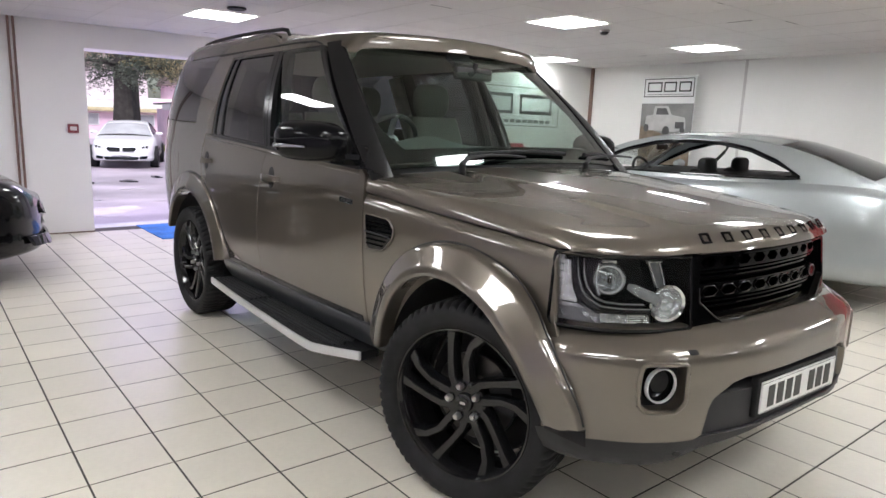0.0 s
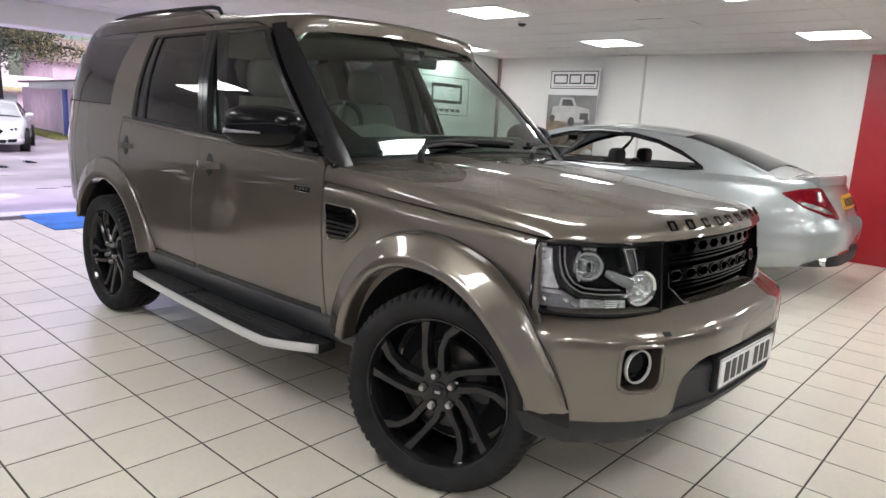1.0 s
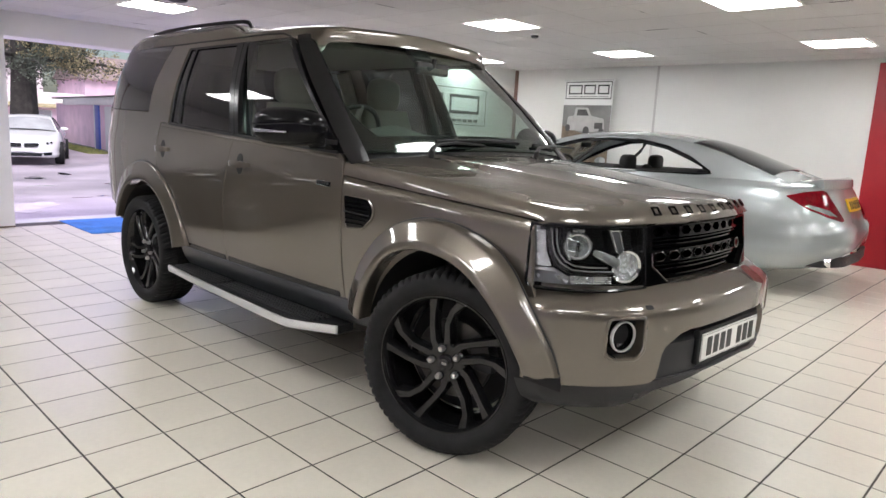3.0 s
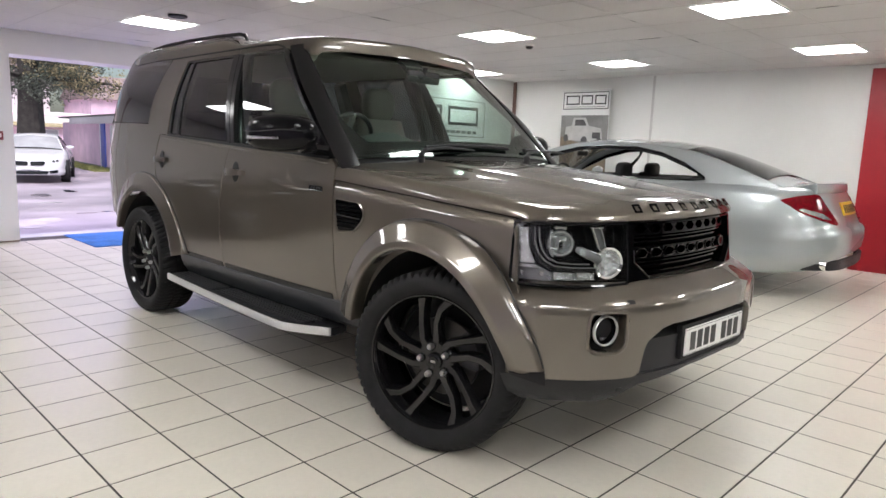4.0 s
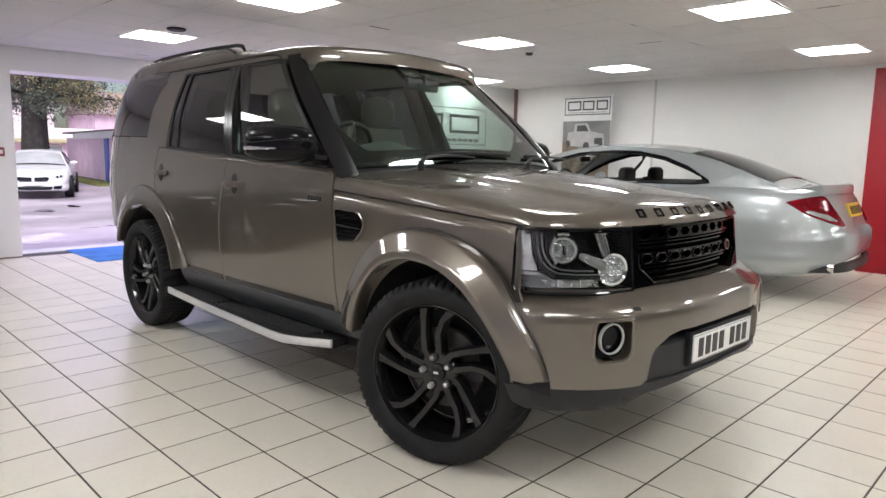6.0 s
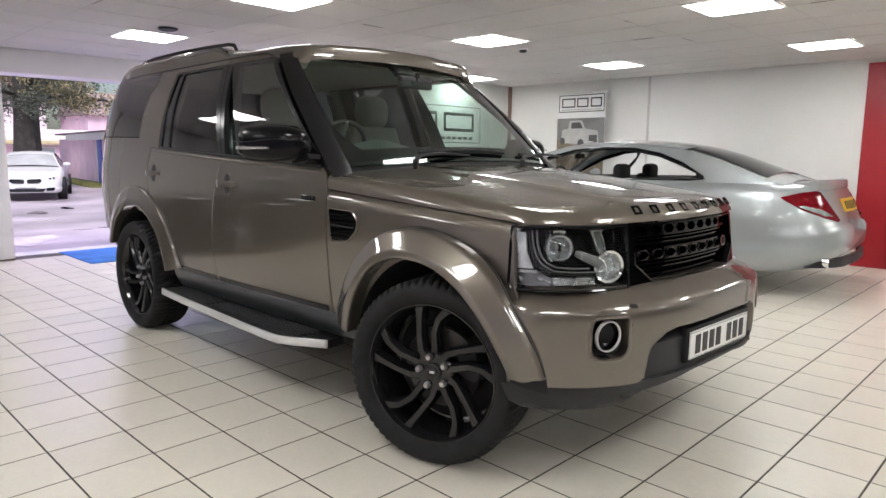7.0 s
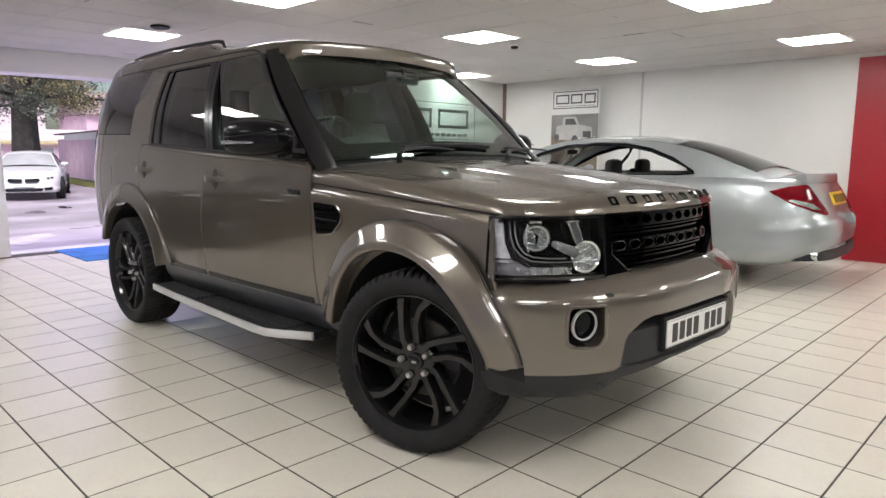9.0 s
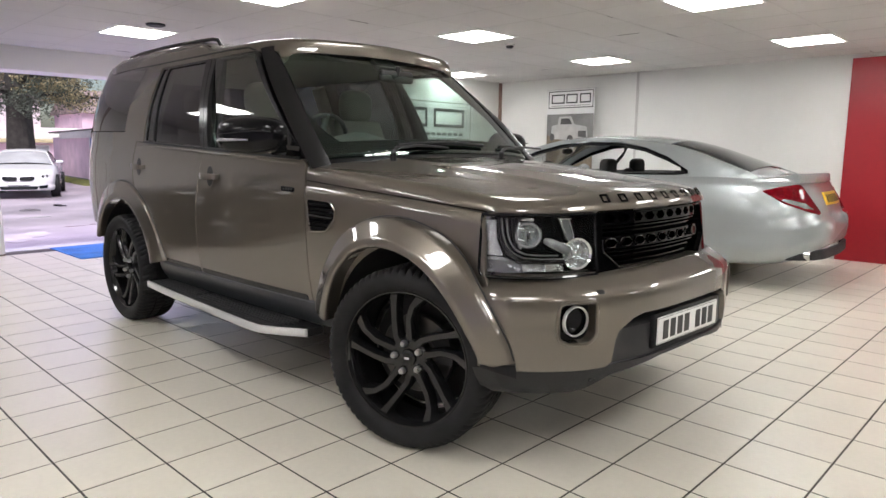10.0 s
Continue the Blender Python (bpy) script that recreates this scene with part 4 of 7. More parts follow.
    s0, s1 = FACE.find(-0.472), FACE.find(0.472)
    sur = panel(bmesh.new(), rounded([(s0, 0.748), (s1, 0.748), (s1, 1.004), (s0, 1.004)], 0.012), on_track(FACE, 0.0, face_prof), inward(FACE, 0.05), holes=[rounded([(sc - 0.335, 0.772), (sc + 0.335, 0.772), (sc + 0.445, 0.85), (sc + 0.445, 0.997), (sc - 0.445, 0.997), (sc - 0.445, 0.85)], 0.014)], step=0.03)
    grille = part("grille", sur, "grille_gloss", car, "gloss black grille with pierced bars")
    # near-black sheet stands for the shade behind the bars
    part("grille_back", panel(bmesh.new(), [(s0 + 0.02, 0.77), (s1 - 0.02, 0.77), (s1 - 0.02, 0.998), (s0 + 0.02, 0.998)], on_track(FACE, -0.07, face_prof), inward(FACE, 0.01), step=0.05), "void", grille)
    for z in (0.976, 0.882):
        h = 0.025
        holes = []
        for k in range(9):
            c = sc - 0.385 + 0.0915 * k
            holes.append([(c + 0.040 * math.cos(math.pi * q / 3), z + 0.0185 * math.sin(math.pi * q / 3)) for q in range(6)])
        part("grille_bar", panel(bmesh.new(), rounded([(sc - 0.444, z - h), (sc + 0.444, z - h), (sc + 0.444, min(z + h, 0.996)), (sc - 0.444, min(z + h, 0.996))], 0.005), on_track(FACE, -0.016, face_prof), inward(FACE, 0.03), holes=holes, step=0.03, edge=0.003), "grille_gloss", grille)
    for zz, half, back in ((0.940, 0.44, -0.020), (0.922, 0.44, -0.030), (0.845, 0.43, -0.020), (0.826, 0.40, -0.030), (0.800, 0.37, -0.035)):
        rows = []
        for k in range(31):
            s = sc - half + 2 * half * k / 30
            at = on_track(FACE, back, face_prof)
            bk = on_track(FACE, back - 0.035, face_prof)
            rows.append([at(s, zz + 0.0045), at(s, zz - 0.0015), bk(s, zz - 0.006), bk(s, zz + 0.006)])
        part("grille_blade", loft(bmesh.new(), rows, closed=True, caps=True), "grille_gloss", grille)
    low = [(-0.447, 0.90), (-0.447, 0.852), (-0.337, 0.772), (-0.2, 0.770), (0.0, 0.769), (0.2, 0.770), (0.337, 0.772), (0.447, 0.852), (0.447, 0.90)]
    at = on_track(FACE, 0.001, face_prof)
    part("grille_lower_trim", tube(bmesh.new(), [at(sc + u, z) for u, z in low], 0.004, n=8), "gloss_black", grille, "thin bright-edged grille frame")
    bm = bmesh.new()
    o = [(sc + 0.325 + 0.036 * math.cos(2 * math.pi * k / 28), 0.884 + 0.021 * math.sin(2 * math.pi * k / 28)) for k in range(28)]
    part("grille_emblem", panel(bm, o, on_track(FACE, -0.006, face_prof), inward(FACE, 0.012), step=0.02, edge=0.002), "grille_gloss", grille, "small dark oval emblem")
    part("emblem_rim", tube(bmesh.new(), [on_track(FACE, -0.005, face_prof)(u, z) for u, z in o], 0.0022, n=6, closed=True), "disc", grille)
    rim_at = on_track(FACE, -0.013, face_prof)
    for k in range(9):
        c = sc - 0.385 + 0.0915 * k
        hexa = [rim_at(c + 0.041 * math.cos(math.pi * q / 3), 0.882 + 0.0195 * math.sin(math.pi * q / 3)) for q in range(6)]
        part("bar_rim", tube(bmesh.new(), hexa, 0.0024, n=6, closed=True), "gloss_black", grille)

    # --- headlights ---
    L1 = FACE.find(-0.478)

    def hp(u, v, d=0.0):
        """A point of the right headlight: u from the outer end to the grille, v down from the top, d in from the lens."""
        s, z = 0.012 + (L1 - 0.012) * u, 1.003 - 0.232 * v
        x, y = FACE.at(s)
        n = FACE.out(s)
        off = face_prof(z) - d
        return Vector((x + n.x * off, y + n.y * off, z))

    def hl_panel(poly, d, thick=0.006, step=0.03, edge=0.0015, holes=()):
        def place(u, v):
            return hp(u / (L1 - 0.012), v / 0.232, d)

        def dep(u, v):
            n = FACE.out(0.012 + u)
            return (-n.x * thick, -n.y * thick, 0)
        sc_ = [(p[0] * (L1 - 0.012), p[1] * 0.232) for p in poly]
        return panel(bmesh.new(), sc_, place, dep, step=step, edge=edge)

    def hl_tube(pts, d, r, flat=1.0):
        return tube(bmesh.new(), [hp(u, v, d) for u, v in pts], r, n=8, flat=flat)

    def hl_round(u, v, d, prof, n=32):
        s = 0.012 + (L1 - 0.012) * u
        nn = FACE.out(s)
        ax = Vector((nn.x * 0.9, nn.y * 1.1 - 0.12, 0)).normalized()
        rot = Vector((0, 0, 1)).rotation_difference(ax).to_matrix().to_4x4()
        return lathe(bmesh.new(), prof, n=n, m=Matrix.Translation(hp(u, v, d)) @ rot)
    edge_o = [(0.0, 0.0), (1.0, 0.0), (1.0, 1.0), (0.03, 1.0), (0.0, 0.9)]
    lights = both("headlight", lambda: hl_panel([(0.0, 0), (1, 0), (1, 1), (0, 1)], 0.075, 0.01, step=0.05), "lamp_house", car, "clear headlight with black inside and round lamps")
    both("rim_seal", lambda: (lambda bm: tube(bm, [hp(u, v, 0.001) for u, v in dense(rounded(edge_o, 0.03), 0.06)], 0.0070, n=6, closed=True))(bmesh.new()), "gloss_black", lights)
    both("lens", lambda: hl_panel(edge_o, 0.0, 0.003, step=0.03), "clear", lights, "clear outer lens")

    def shells():
        bm = bmesh.new()
        for v in (0.0, 1.0):
            loft(bm, [[hp(u / 16, v, d) for u in range(17)] for d in (0.002, 0.04, 0.078)])
        for u in (0.0, 1.0):
            loft(bm, [[hp(u, v / 8, d) for v in range(9)] for d in (0.002, 0.078)])
        return bm
    both("housing", shells, "lamp_house", lights)
    both("side_reflector", lambda: hl_panel(rounded([(0.02, 0.10), (0.105, 0.10), (0.125, 0.40), (0.17, 0.60), (0.185, 0.66), (0.02, 0.66)], 0.02), 0.014), "reflector", lights, "pale side reflector")
    for k in range(5):
        both("reflector_line", lambda k=k: hl_tube([(0.034, 0.16 + 0.10 * k), (0.060, 0.16 + 0.10 * k)], 0.012, 0.0016), "grey_plastic", lights)
    # small silvered panel stands in for a white reflection at the upper corner
    both("top_glint", lambda: hl_panel(rounded([(0.02, 0.03), (0.06, 0.03), (0.055, 0.085), (0.02, 0.085)], 0.01), 0.012, step=0.015), "reflector", lights)
    both("corner_reflector", lambda: hl_panel(rounded([(0.025, 0.70), (0.20, 0.70), (0.31, 0.81), (0.36, 0.83), (0.36, 0.94), (0.04, 0.94)], 0.012), 0.034), "lamp_line", lights, "dim grey lower reflector")
    both("corner_step", lambda: hl_panel([(0.025, 0.69), (0.195, 0.69), (0.235, 0.735), (0.025, 0.735)], 0.020, 0.012), "reflector", lights)
    for u, v, w, h in ((0.215, 0.80, 0.050, 0.065), (0.275, 0.845, 0.055, 0.075), (0.06, 0.80, 0.035, 0.09)):
        both("facet", lambda u=u, v=v, w=w, h=h: hl_panel([(u, v), (u + w, v + 0.3 * h), (u + 0.7 * w, v + h), (u + 0.2 * w, v + 0.55 * h)], 0.028, 0.008, step=0.02), "reflector", lights, "bright facet of the reflector")
    both("lower_panel", lambda: hl_panel(rounded([(0.34, 0.80), (0.70, 0.80), (0.71, 0.92), (0.35, 0.92)], 0.012), 0.030), "reflector", lights, "ribbed silvered lower panel")
    for k in range(4):
        both("reflector_rib", lambda k=k: hl_tube([(0.54, 0.815 + 0.030 * k), (0.62, 0.815 + 0.030 * k), (0.70, 0.815 + 0.030 * k)], 0.027, 0.0024), "steel", lights)
    both("light_guide", lambda: hl_tube([(0.135, 0.07), (0.150, 0.3), (0.185, 0.5), (0.245, 0.64), (0.33, 0.735), (0.5, 0.755), (0.70, 0.76)], 0.020, 0.0095), "gloss_black", lights, "dark curved light guide")
    both("guide_edge", lambda: hl_tube([(0.160, 0.07), (0.176, 0.3), (0.208, 0.485), (0.262, 0.605), (0.345, 0.688), (0.5, 0.708), (0.69, 0.713)], 0.014, 0.0024), "lamp_line", lights, "grey edge of the light guide")
    both("inner_guide", lambda: hl_tube([(0.196, 0.08), (0.208, 0.3), (0.238, 0.46), (0.29, 0.575), (0.37, 0.640), (0.5, 0.660), (0.66, 0.665)], 0.030, 0.0030), "lamp_line", lights)
    both("upper_reflector", lambda: hl_panel([(0.70, 0.09), (0.785, 0.09), (0.835, 0.42), (0.765, 0.42)], 0.040, step=0.02), "lamp_line", lights, "grey strip above the round lamp")
    for pts in (((0.70, 0.09), (0.735, 0.26), (0.765, 0.42)), ((0.785, 0.09), (0.815, 0.26), (0.835, 0.42))):
        both("strip_edge", lambda pts=pts: hl_tube(pts, 0.034, 0.0028), "reflector", lights)
    # silvered bar modelled where a ceiling lamp reflects in the lens
    both("strip_head", lambda: hl_tube([(0.67, 0.075), (0.73, 0.07), (0.80, 0.072)], 0.030, 0.0055), "reflector", lights)
    both("beam_bridge", lambda: tube(bmesh.new(), [hp(u, v, d) for u, v, d in ((0.545, 0.43, 0.044), (0.58, 0.45, 0.034), (0.64, 0.50, 0.028), (0.70, 0.55, 0.028), (0.76, 0.60, 0.036))], [0.010, 0.016, 0.018, 0.019, 0.019], n=12), "lamp_line", lights, "clear ribbed lamp tube")
    for k in range(4):
        both("bridge_rib", lambda k=k: hl_tube([(0.56, 0.385 + 0.035 * k), (0.63, 0.43 + 0.042 * k), (0.71, 0.475 + 0.05 * k)], 0.014 + 0.002 * k, 0.0016), "reflector", lights)
    ring = [(0.050, -0.03), (0.054, 0.0), (0.049, 0.012), (0.041, 0.006), (0.037, -0.012)]
    ball = [(0.038, -0.02), (0.036, -0.004), (0.030, 0.010), (0.018, 0.020), (0.0, 0.024)]
    both("projector_ring", lambda: hl_round(0.400, 0.34, 0.050, ring), "reflector", lights, "silvered projector ring")
    both("projector_lens", lambda: hl_round(0.400, 0.34, 0.050, ball), "clear", lights)
    both("projector_bowl", lambda: hl_round(0.400, 0.34, 0.052, [(0.041, 0.004), (0.034, -0.006), (0.026, 0.002), (0.016, -0.010), (0.0, -0.004)]), "reflector", lights, "silvered projector bowl")
    both("projector_slot", lambda: hl_panel(rounded([(0.385, 0.28), (0.415, 0.28), (0.415, 0.41), (0.385, 0.41)], 0.01), 0.036, step=0.02), "lamp_house", lights)
    both("projector_bracket", lambda: hl_tube([(0.315, 0.13), (0.298, 0.22), (0.296, 0.36), (0.312, 0.48), (0.33, 0.56)], 0.040, 0.0055), "reflector", lights, "silvered bracket beside the projector")
    for v in (0.22, 0.40):
        both("bracket_arm", lambda v=v: hl_tube([(0.298, v), (0.33, v + 0.02), (0.365, v + 0.03)], 0.036, 0.0045), "reflector", lights)
    both("projector_glint", lambda: hl_round(0.400, 0.34, 0.050, [(0.044, 0.010), (0.046, 0.013), (0.041, 0.012)]), "lens_clear", lights)
    # silvered tube shaped as the bright lamp reflection above the projector
    both("projector_hood", lambda: hl_tube([(0.33, 0.075), (0.385, 0.06), (0.44, 0.075)], 0.030, 0.010), "reflector", lights)
    both("main_lamp_ring", lambda: hl_round(0.845, 0.655, 0.034, [(0.060, -0.03), (0.065, 0.0), (0.061, 0.013), (0.053, 0.009), (0.051, -0.006)]), "chrome", lights, "chrome lamp ring")
    both("main_lamp", lambda: hl_round(0.845, 0.655, 0.034, [(0.052, 0.0), (0.044, 0.006), (0.034, -0.002), (0.024, 0.005), (0.012, -0.002), (0.0, 0.004)]), "reflector", lights, "frosted round lamp")
    for k in range(8):
        def cell(k=k):
            s = 0.012 + (L1 - 0.012) * 0.845
            nn = FACE.out(s)
            ax = Vector((nn.x * 0.9, nn.y * 1.1 - 0.12, 0)).normalized()
            m = Matrix.Translation(hp(0.845, 0.655, 0.034)) @ Vector((0, 0, 1)).rotation_difference(ax).to_matrix().to_4x4() @ Matrix.Rotation(k * math.pi / 4, 4, "Z")
            return tube(bmesh.new(), [m @ Vector((0.012, 0, 0.006)), m @ Vector((0.048, 0, 0.008))], 0.0018, n=6)
        both("lamp_rib", cell, "reflector", lights)

    # --- bumper ---
    bc = BUMP.find(0.0)

    def bs(y):
        return BUMP.find(y) - bc
    a, b, c = -bs(-0.512), -bs(-0.475), -bs(-0.40)
    E = bc - 0.0
    o = [(-E, 0.778), (E, 0.778), (E, 0.432), (a + 0.02, 0.432), (a - 0.008, 0.445), (b + 0.016, 0.535), (b, 0.566), (c, 0.610), (c - 0.06, 0.622), (-c + 0.06, 0.622), (-c, 0.610), (-b, 0.566), (-b - 0.016, 0.535), (-a + 0.008, 0.445), (-a - 0.02, 0.432), (-E, 0.432)]
    fy = -bs(-0.650)
    fog_hole = [(fy - 0.080, 0.690), (fy + 0.066, 0.690), (fy + 0.076, 0.640), (fy + 0.074, 0.555), (fy + 0.045, 0.534), (fy - 0.05, 0.534), (fy - 0.082, 0.565)]
    holes = [rounded(fog_hole, 0.018), rounded([(-u, z) for u, z in fog_hole], 0.018)]
    pl = on_track(BUMP, 0.0, _bump_in)
    bumper = part("front_bumper", panel(bmesh.new(), o, lambda u, z: pl(u + bc, z), lambda u, z: inward(BUMP, 0.055)(u + bc, z), holes=holes, step=0.02, edge=0.006), "brown", car, "brown front bumper with fog lamp recesses")
    bk = on_track(BUMP, -0.05, _bump_in)
    for sg in (-1, 1):
        part("fog_recess", panel(bmesh.new(), [(u * -sg, z) for u, z in [(fy - 0.085, 0.70), (fy + 0.085, 0.70), (fy + 0.085, 0.525), (fy - 0.085, 0.525)]], lambda u, z: bk(u + bc, z), (-0.01, 0, 0), step=0.04), "plastic", bumper)
        part("fog_lip", tube(bmesh.new(), [pl(-sg * u + bc, z) for u, z in dense(rounded(fog_hole, 0.018), 0.02)], 0.0075, n=8, closed=True), "brown", bumper)
        x, y = BUMP.at(bc + sg * fy)
        n = BUMP.out(bc + sg * fy)
        ax = Vector((n.x * 0.5 + 0.5, n.y * 0.5, 0)).normalized()
        m = Matrix.Translation((x + n.x * -0.018, y + n.y * -0.018, 0.617)) @ Vector((0, 0, 1)).rotation_difference(ax).to_matrix().to_4x4()
        part("fog_lamp_ring", lathe(bmesh.new(), [(0.0570, -0.008), (0.058, 0.004), (0.0562, 0.008), (0.0530, 0.007), (0.0515, 0.000)], n=40, m=m), "alu", bumper, "bright fog lamp ring")
        part("fog_lamp", lathe(bmesh.new(), [(0.0570, -0.030), (0.0570, -0.007), (0.0520, -0.001), (0.0475, -0.024), (0.030, -0.034), (0.0, -0.038)], n=32, m=m), "gloss_black", bumper, "small round fog lamp")
        q = on_track(BUMP, 0.001, _bump_in)
        u0 = sg * bs(0.56)
        part("washer_cover", panel(bmesh.new(), rounded([(u0 - 0.016, 0.716), (u0 + 0.016, 0.716), (u0 + 0.016, 0.728), (u0 - 0.016, 0.728)], 0.004), lambda u, z: q(u + bc, z), (-0.004, 0, 0), step=0.01, edge=0.001), "plastic", bumper)
    # lower skirt and intake
    lowp = curve((0.30, -0.075), (0.36, -0.032), (0.40, -0.014), (0.436, -0.008))
    q1 = on_track(BUMP, 0.0, lowp)
    e6 = -bs(-0.58)
    E2 = E - 0.075
    o = [(-E2, 0.436), (E2, 0.436), (E2 - 0.03, 0.365), (E2 - 0.09, 0.335), (e6 + 0.08, 0.332), (e6, 0.352), (a - 0.02, 0.395), (0.2, 0.425), (-0.2, 0.425), (-a + 0.02, 0.395), (-e6, 0.352), (-e6 - 0.08, 0.332), (-E2 + 0.09, 0.335), (-E2 + 0.03, 0.365)]
    part("lower_skirt", panel(bmesh.new(), o, lambda u, z: q1(u + bc, z), (-0.10, 0, -0.02), step=0.035, edge=0.006), "grey_plastic", bumper, "dark grey plastic lower skirt")
    q2 = on_track(BUMP, -0.022)
    o = [(-a - 0.01, 0.428), (a + 0.01, 0.428), (b + 0.005, 0.548), (b - 0.02, 0.566), (-b + 0.02, 0.566), (-b - 0.005, 0.548)]
    part("intake_panel", panel(bmesh.new(), o, lambda u, z: q2(u + bc, z), (-0.10, 0, 0.004), step=0.04, edge=0.012), "grey_plastic", bumper, "dark grey plastic intake shelf")
    q3 = on_track(BUMP, -0.13)
    part("intake_back", panel(bmesh.new(), [(-a, 0.42), (a, 0.42), (a, 0.66), (-a, 0.66)], lambda u, z: q3(u + bc, z), (-0.01, 0, 0), step=0.06), "dark_trim", bumper)
    q4 = on_track(BUMP, -0.012)
    for sg in (-1, 1):
        part("tow_eye", panel(bmesh.new(), [(sg * e6 + 0.014 * math.cos(t), 0.385 + 0.008 * math.sin(t)) for t in np.linspace(0, 2 * math.pi, 13)[:-1]], lambda u, z: q4(u + bc, z), (-0.004, 0, 0), step=0.02, edge=0.001), "ink", bumper)
    # plate with bars in place of its characters
    def askew(bm):
        for v in bm.verts:
            v.co.x += SKEW_PLATE * (v.co.y + 0.1)
        return bm
    part("plate_plinth", askew(boxed(2.225, 2.252, -0.270, 0.290, 0.460, 0.600, 0.006)), "plastic", bumper)
    plate = part("number_plate", askew(boxed(2.252, 2.260, -0.255, 0.27, 0.474, 0.586, 0.003)), "plate_white", car, "white number plate with plain dark bars")
    for k, y in enumerate((-0.195, -0.135, -0.075, -0.015, 0.085, 0.145, 0.205)):
        part("plate_bar", askew(boxed(2.2595, 2.2615, y - 0.021, y + 0.021, 0.492, 0.568, 0.0)), "ink", plate, smooth=False)
    for a0, a1, b0, b1 in ((-0.256, 0.256, 0.478, 0.4795), (-0.256, 0.256, 0.5805, 0.582)):
        part("plate_rim", askew(boxed(2.2595, 2.2608, a0, a1 + 0.01, b0, b1)), "ink", plate, smooth=False)

    # --- wheel arch flares and housings ---
    yi_f = curve((0, 0.862), (12, 0.893), (30, 0.935), (55, 0.956), (120, 0.957), (150, 0.950), (180, 0.93))
    yo_f = curve((0, 0.822), (12, 0.838), (28, 0.866), (42, 0.866), (55, 0.848), (65, 0.842), (75, 0.848))

    ro_f = curve((0, 0.552), (20, 0.545), (36, 0.531), (50, 0.538), (65, 0.548), (81, 0.560), (90, 0.573), (102, 0.590), (112, 0.601), (126, 0.610), (140, 0.607), (156, 0.610), (171, 0.628))
    ri_f = curve((0, 0.415), (28, 0.418), (46, 0.424), (63, 0.432), (81, 0.445), (98, 0.460), (111, 0.475), (125, 0.485), (140, 0.483), (156, 0.478), (171, 0.478))

    # a flat face turned up and out, a soft crease, then an upright lip
    slope_f = curve((0, 0.0), (0.02, 0.24), (0.05, 0.38), (0.09, 0.43), (0.16, 0.49), (0.26, 0.575), (0.36, 0.66), (0.45, 0.737), (0.54, 0.815), (0.60, 0.865), (0.64, 0.905), (0.68, 0.94), (0.74, 0.97), (0.85, 0.99), (1.0, 1.0))

    def flare(front):
        def make():
            cx, ro, ri, a0, a1 = (AXF, 0.585, 0.452, 9, 171) if front else (-1.43, 0.632, 0.500, 12, 158)
            rows = []
            for k in range(49):
                th = a0 + (a1 - a0) * k / 48
                c, s = math.cos(radians(th)), math.sin(radians(th))
                zc = 0.385
                if front:
                    ro, ri = ro_f(th), ri_f(th)
                xo, zo = cx + ro * c, zc + ro * s
                if front:
                    ys_ = side_y(xo, zo)
                    f = min(1, max(0, (th - 60) / 15))
                    yo = yo_f(min(th, 75)) * (1 - f) + ys_ * f
                    yi = yi_f(th)
                else:
                    yo, yi = side_y(xo, zo), 0.945 - 0.02 * max(0, (th - 120) / 60)
                row = [(xo + 0.001 * c, -(yo - 0.006), zo + 0.001 * s)]
                for p in (0.0, 0.02, 0.05, 0.09, 0.16, 0.26, 0.36, 0.45, 0.54, 0.60, 0.64, 0.68, 0.74, 0.85, 0.95, 0.98, 1.0):
                    r = ro + (ri - ro) * p
                    y = yo + 0.008 + (yi - yo - 0.008) * slope_f(p) - (0.012 if p > 0.99 else 0.004 if p > 0.96 else 0)
                    row.append((cx + r * c, -y, zc + r * s))
                row.append((cx + (ri + 0.004) * c, -(yi - 0.03), zc + (ri + 0.004) * s))
                row.append((cx + (ri + 0.008) * c, -(yi - 0.08), zc + (ri + 0.008) * s))
                rows.append(row)
            bm = loft(bmesh.new(), rows)
            for r in (rows[0], rows[-1]):
                bm.faces.new([bm.verts.new(p) for p in r])
            return bm
        return make
    both("wheel_arch", flare(True), "brown", car, "broad body-coloured wheel arch", angle=60)
    both("wheel_arch", flare(False), "brown", car, "broad body-coloured wheel arch", angle=60)

    def arch_seal(front):
        def make():
            cx, ro, a0, a1 = (AXF, 0.5865, 10, 170) if front else (-1.43, 0.6335, 14, 156)
            pts = []
            for k in range(41):
                th = a0 + (a1 - a0) * k / 40
                ro = ro_f(th) + 0.0015 if front else ro
                xo, zo = cx + ro * math.cos(radians(th)), 0.385 + ro * math.sin(radians(th))
                if front:
                    f = min(1, max(0, (th - 60) / 15))
                    yo = yo_f(min(th, 75)) * (1 - f) + side_y(xo, zo) * f
                else:
                    yo = side_y(xo, zo)
                pts.append((xo, -(yo + 0.002), zo))
            return tube(bmesh.new(), pts, 0.0036, n=6)
        return make
    both("arch_seal", arch_seal(True), "ink", car)
    both("arch_seal", arch_seal(False), "ink", car)

    def front_tip():
        rows = []
        for k in range(8):
            t = k / 7
            x, y, z = 1.850 + 0.138 * t, -(0.868 - 0.038 * t), 0.441 + 0.022 * t
            d = 0.010 + 0.040 * t
            rows.append([(x, y - 0.001, z), (x + 0.006, y - 0.004, z - 0.4 * d), (x + 0.004, y, z - d), (x - 0.03, y + 0.04, z - d), (x - 0.03, y + 0.04, z)])
        return loft(bmesh.new(), rows, closed=True, caps=True)
    both("arch_tip", front_tip, "plastic", car)

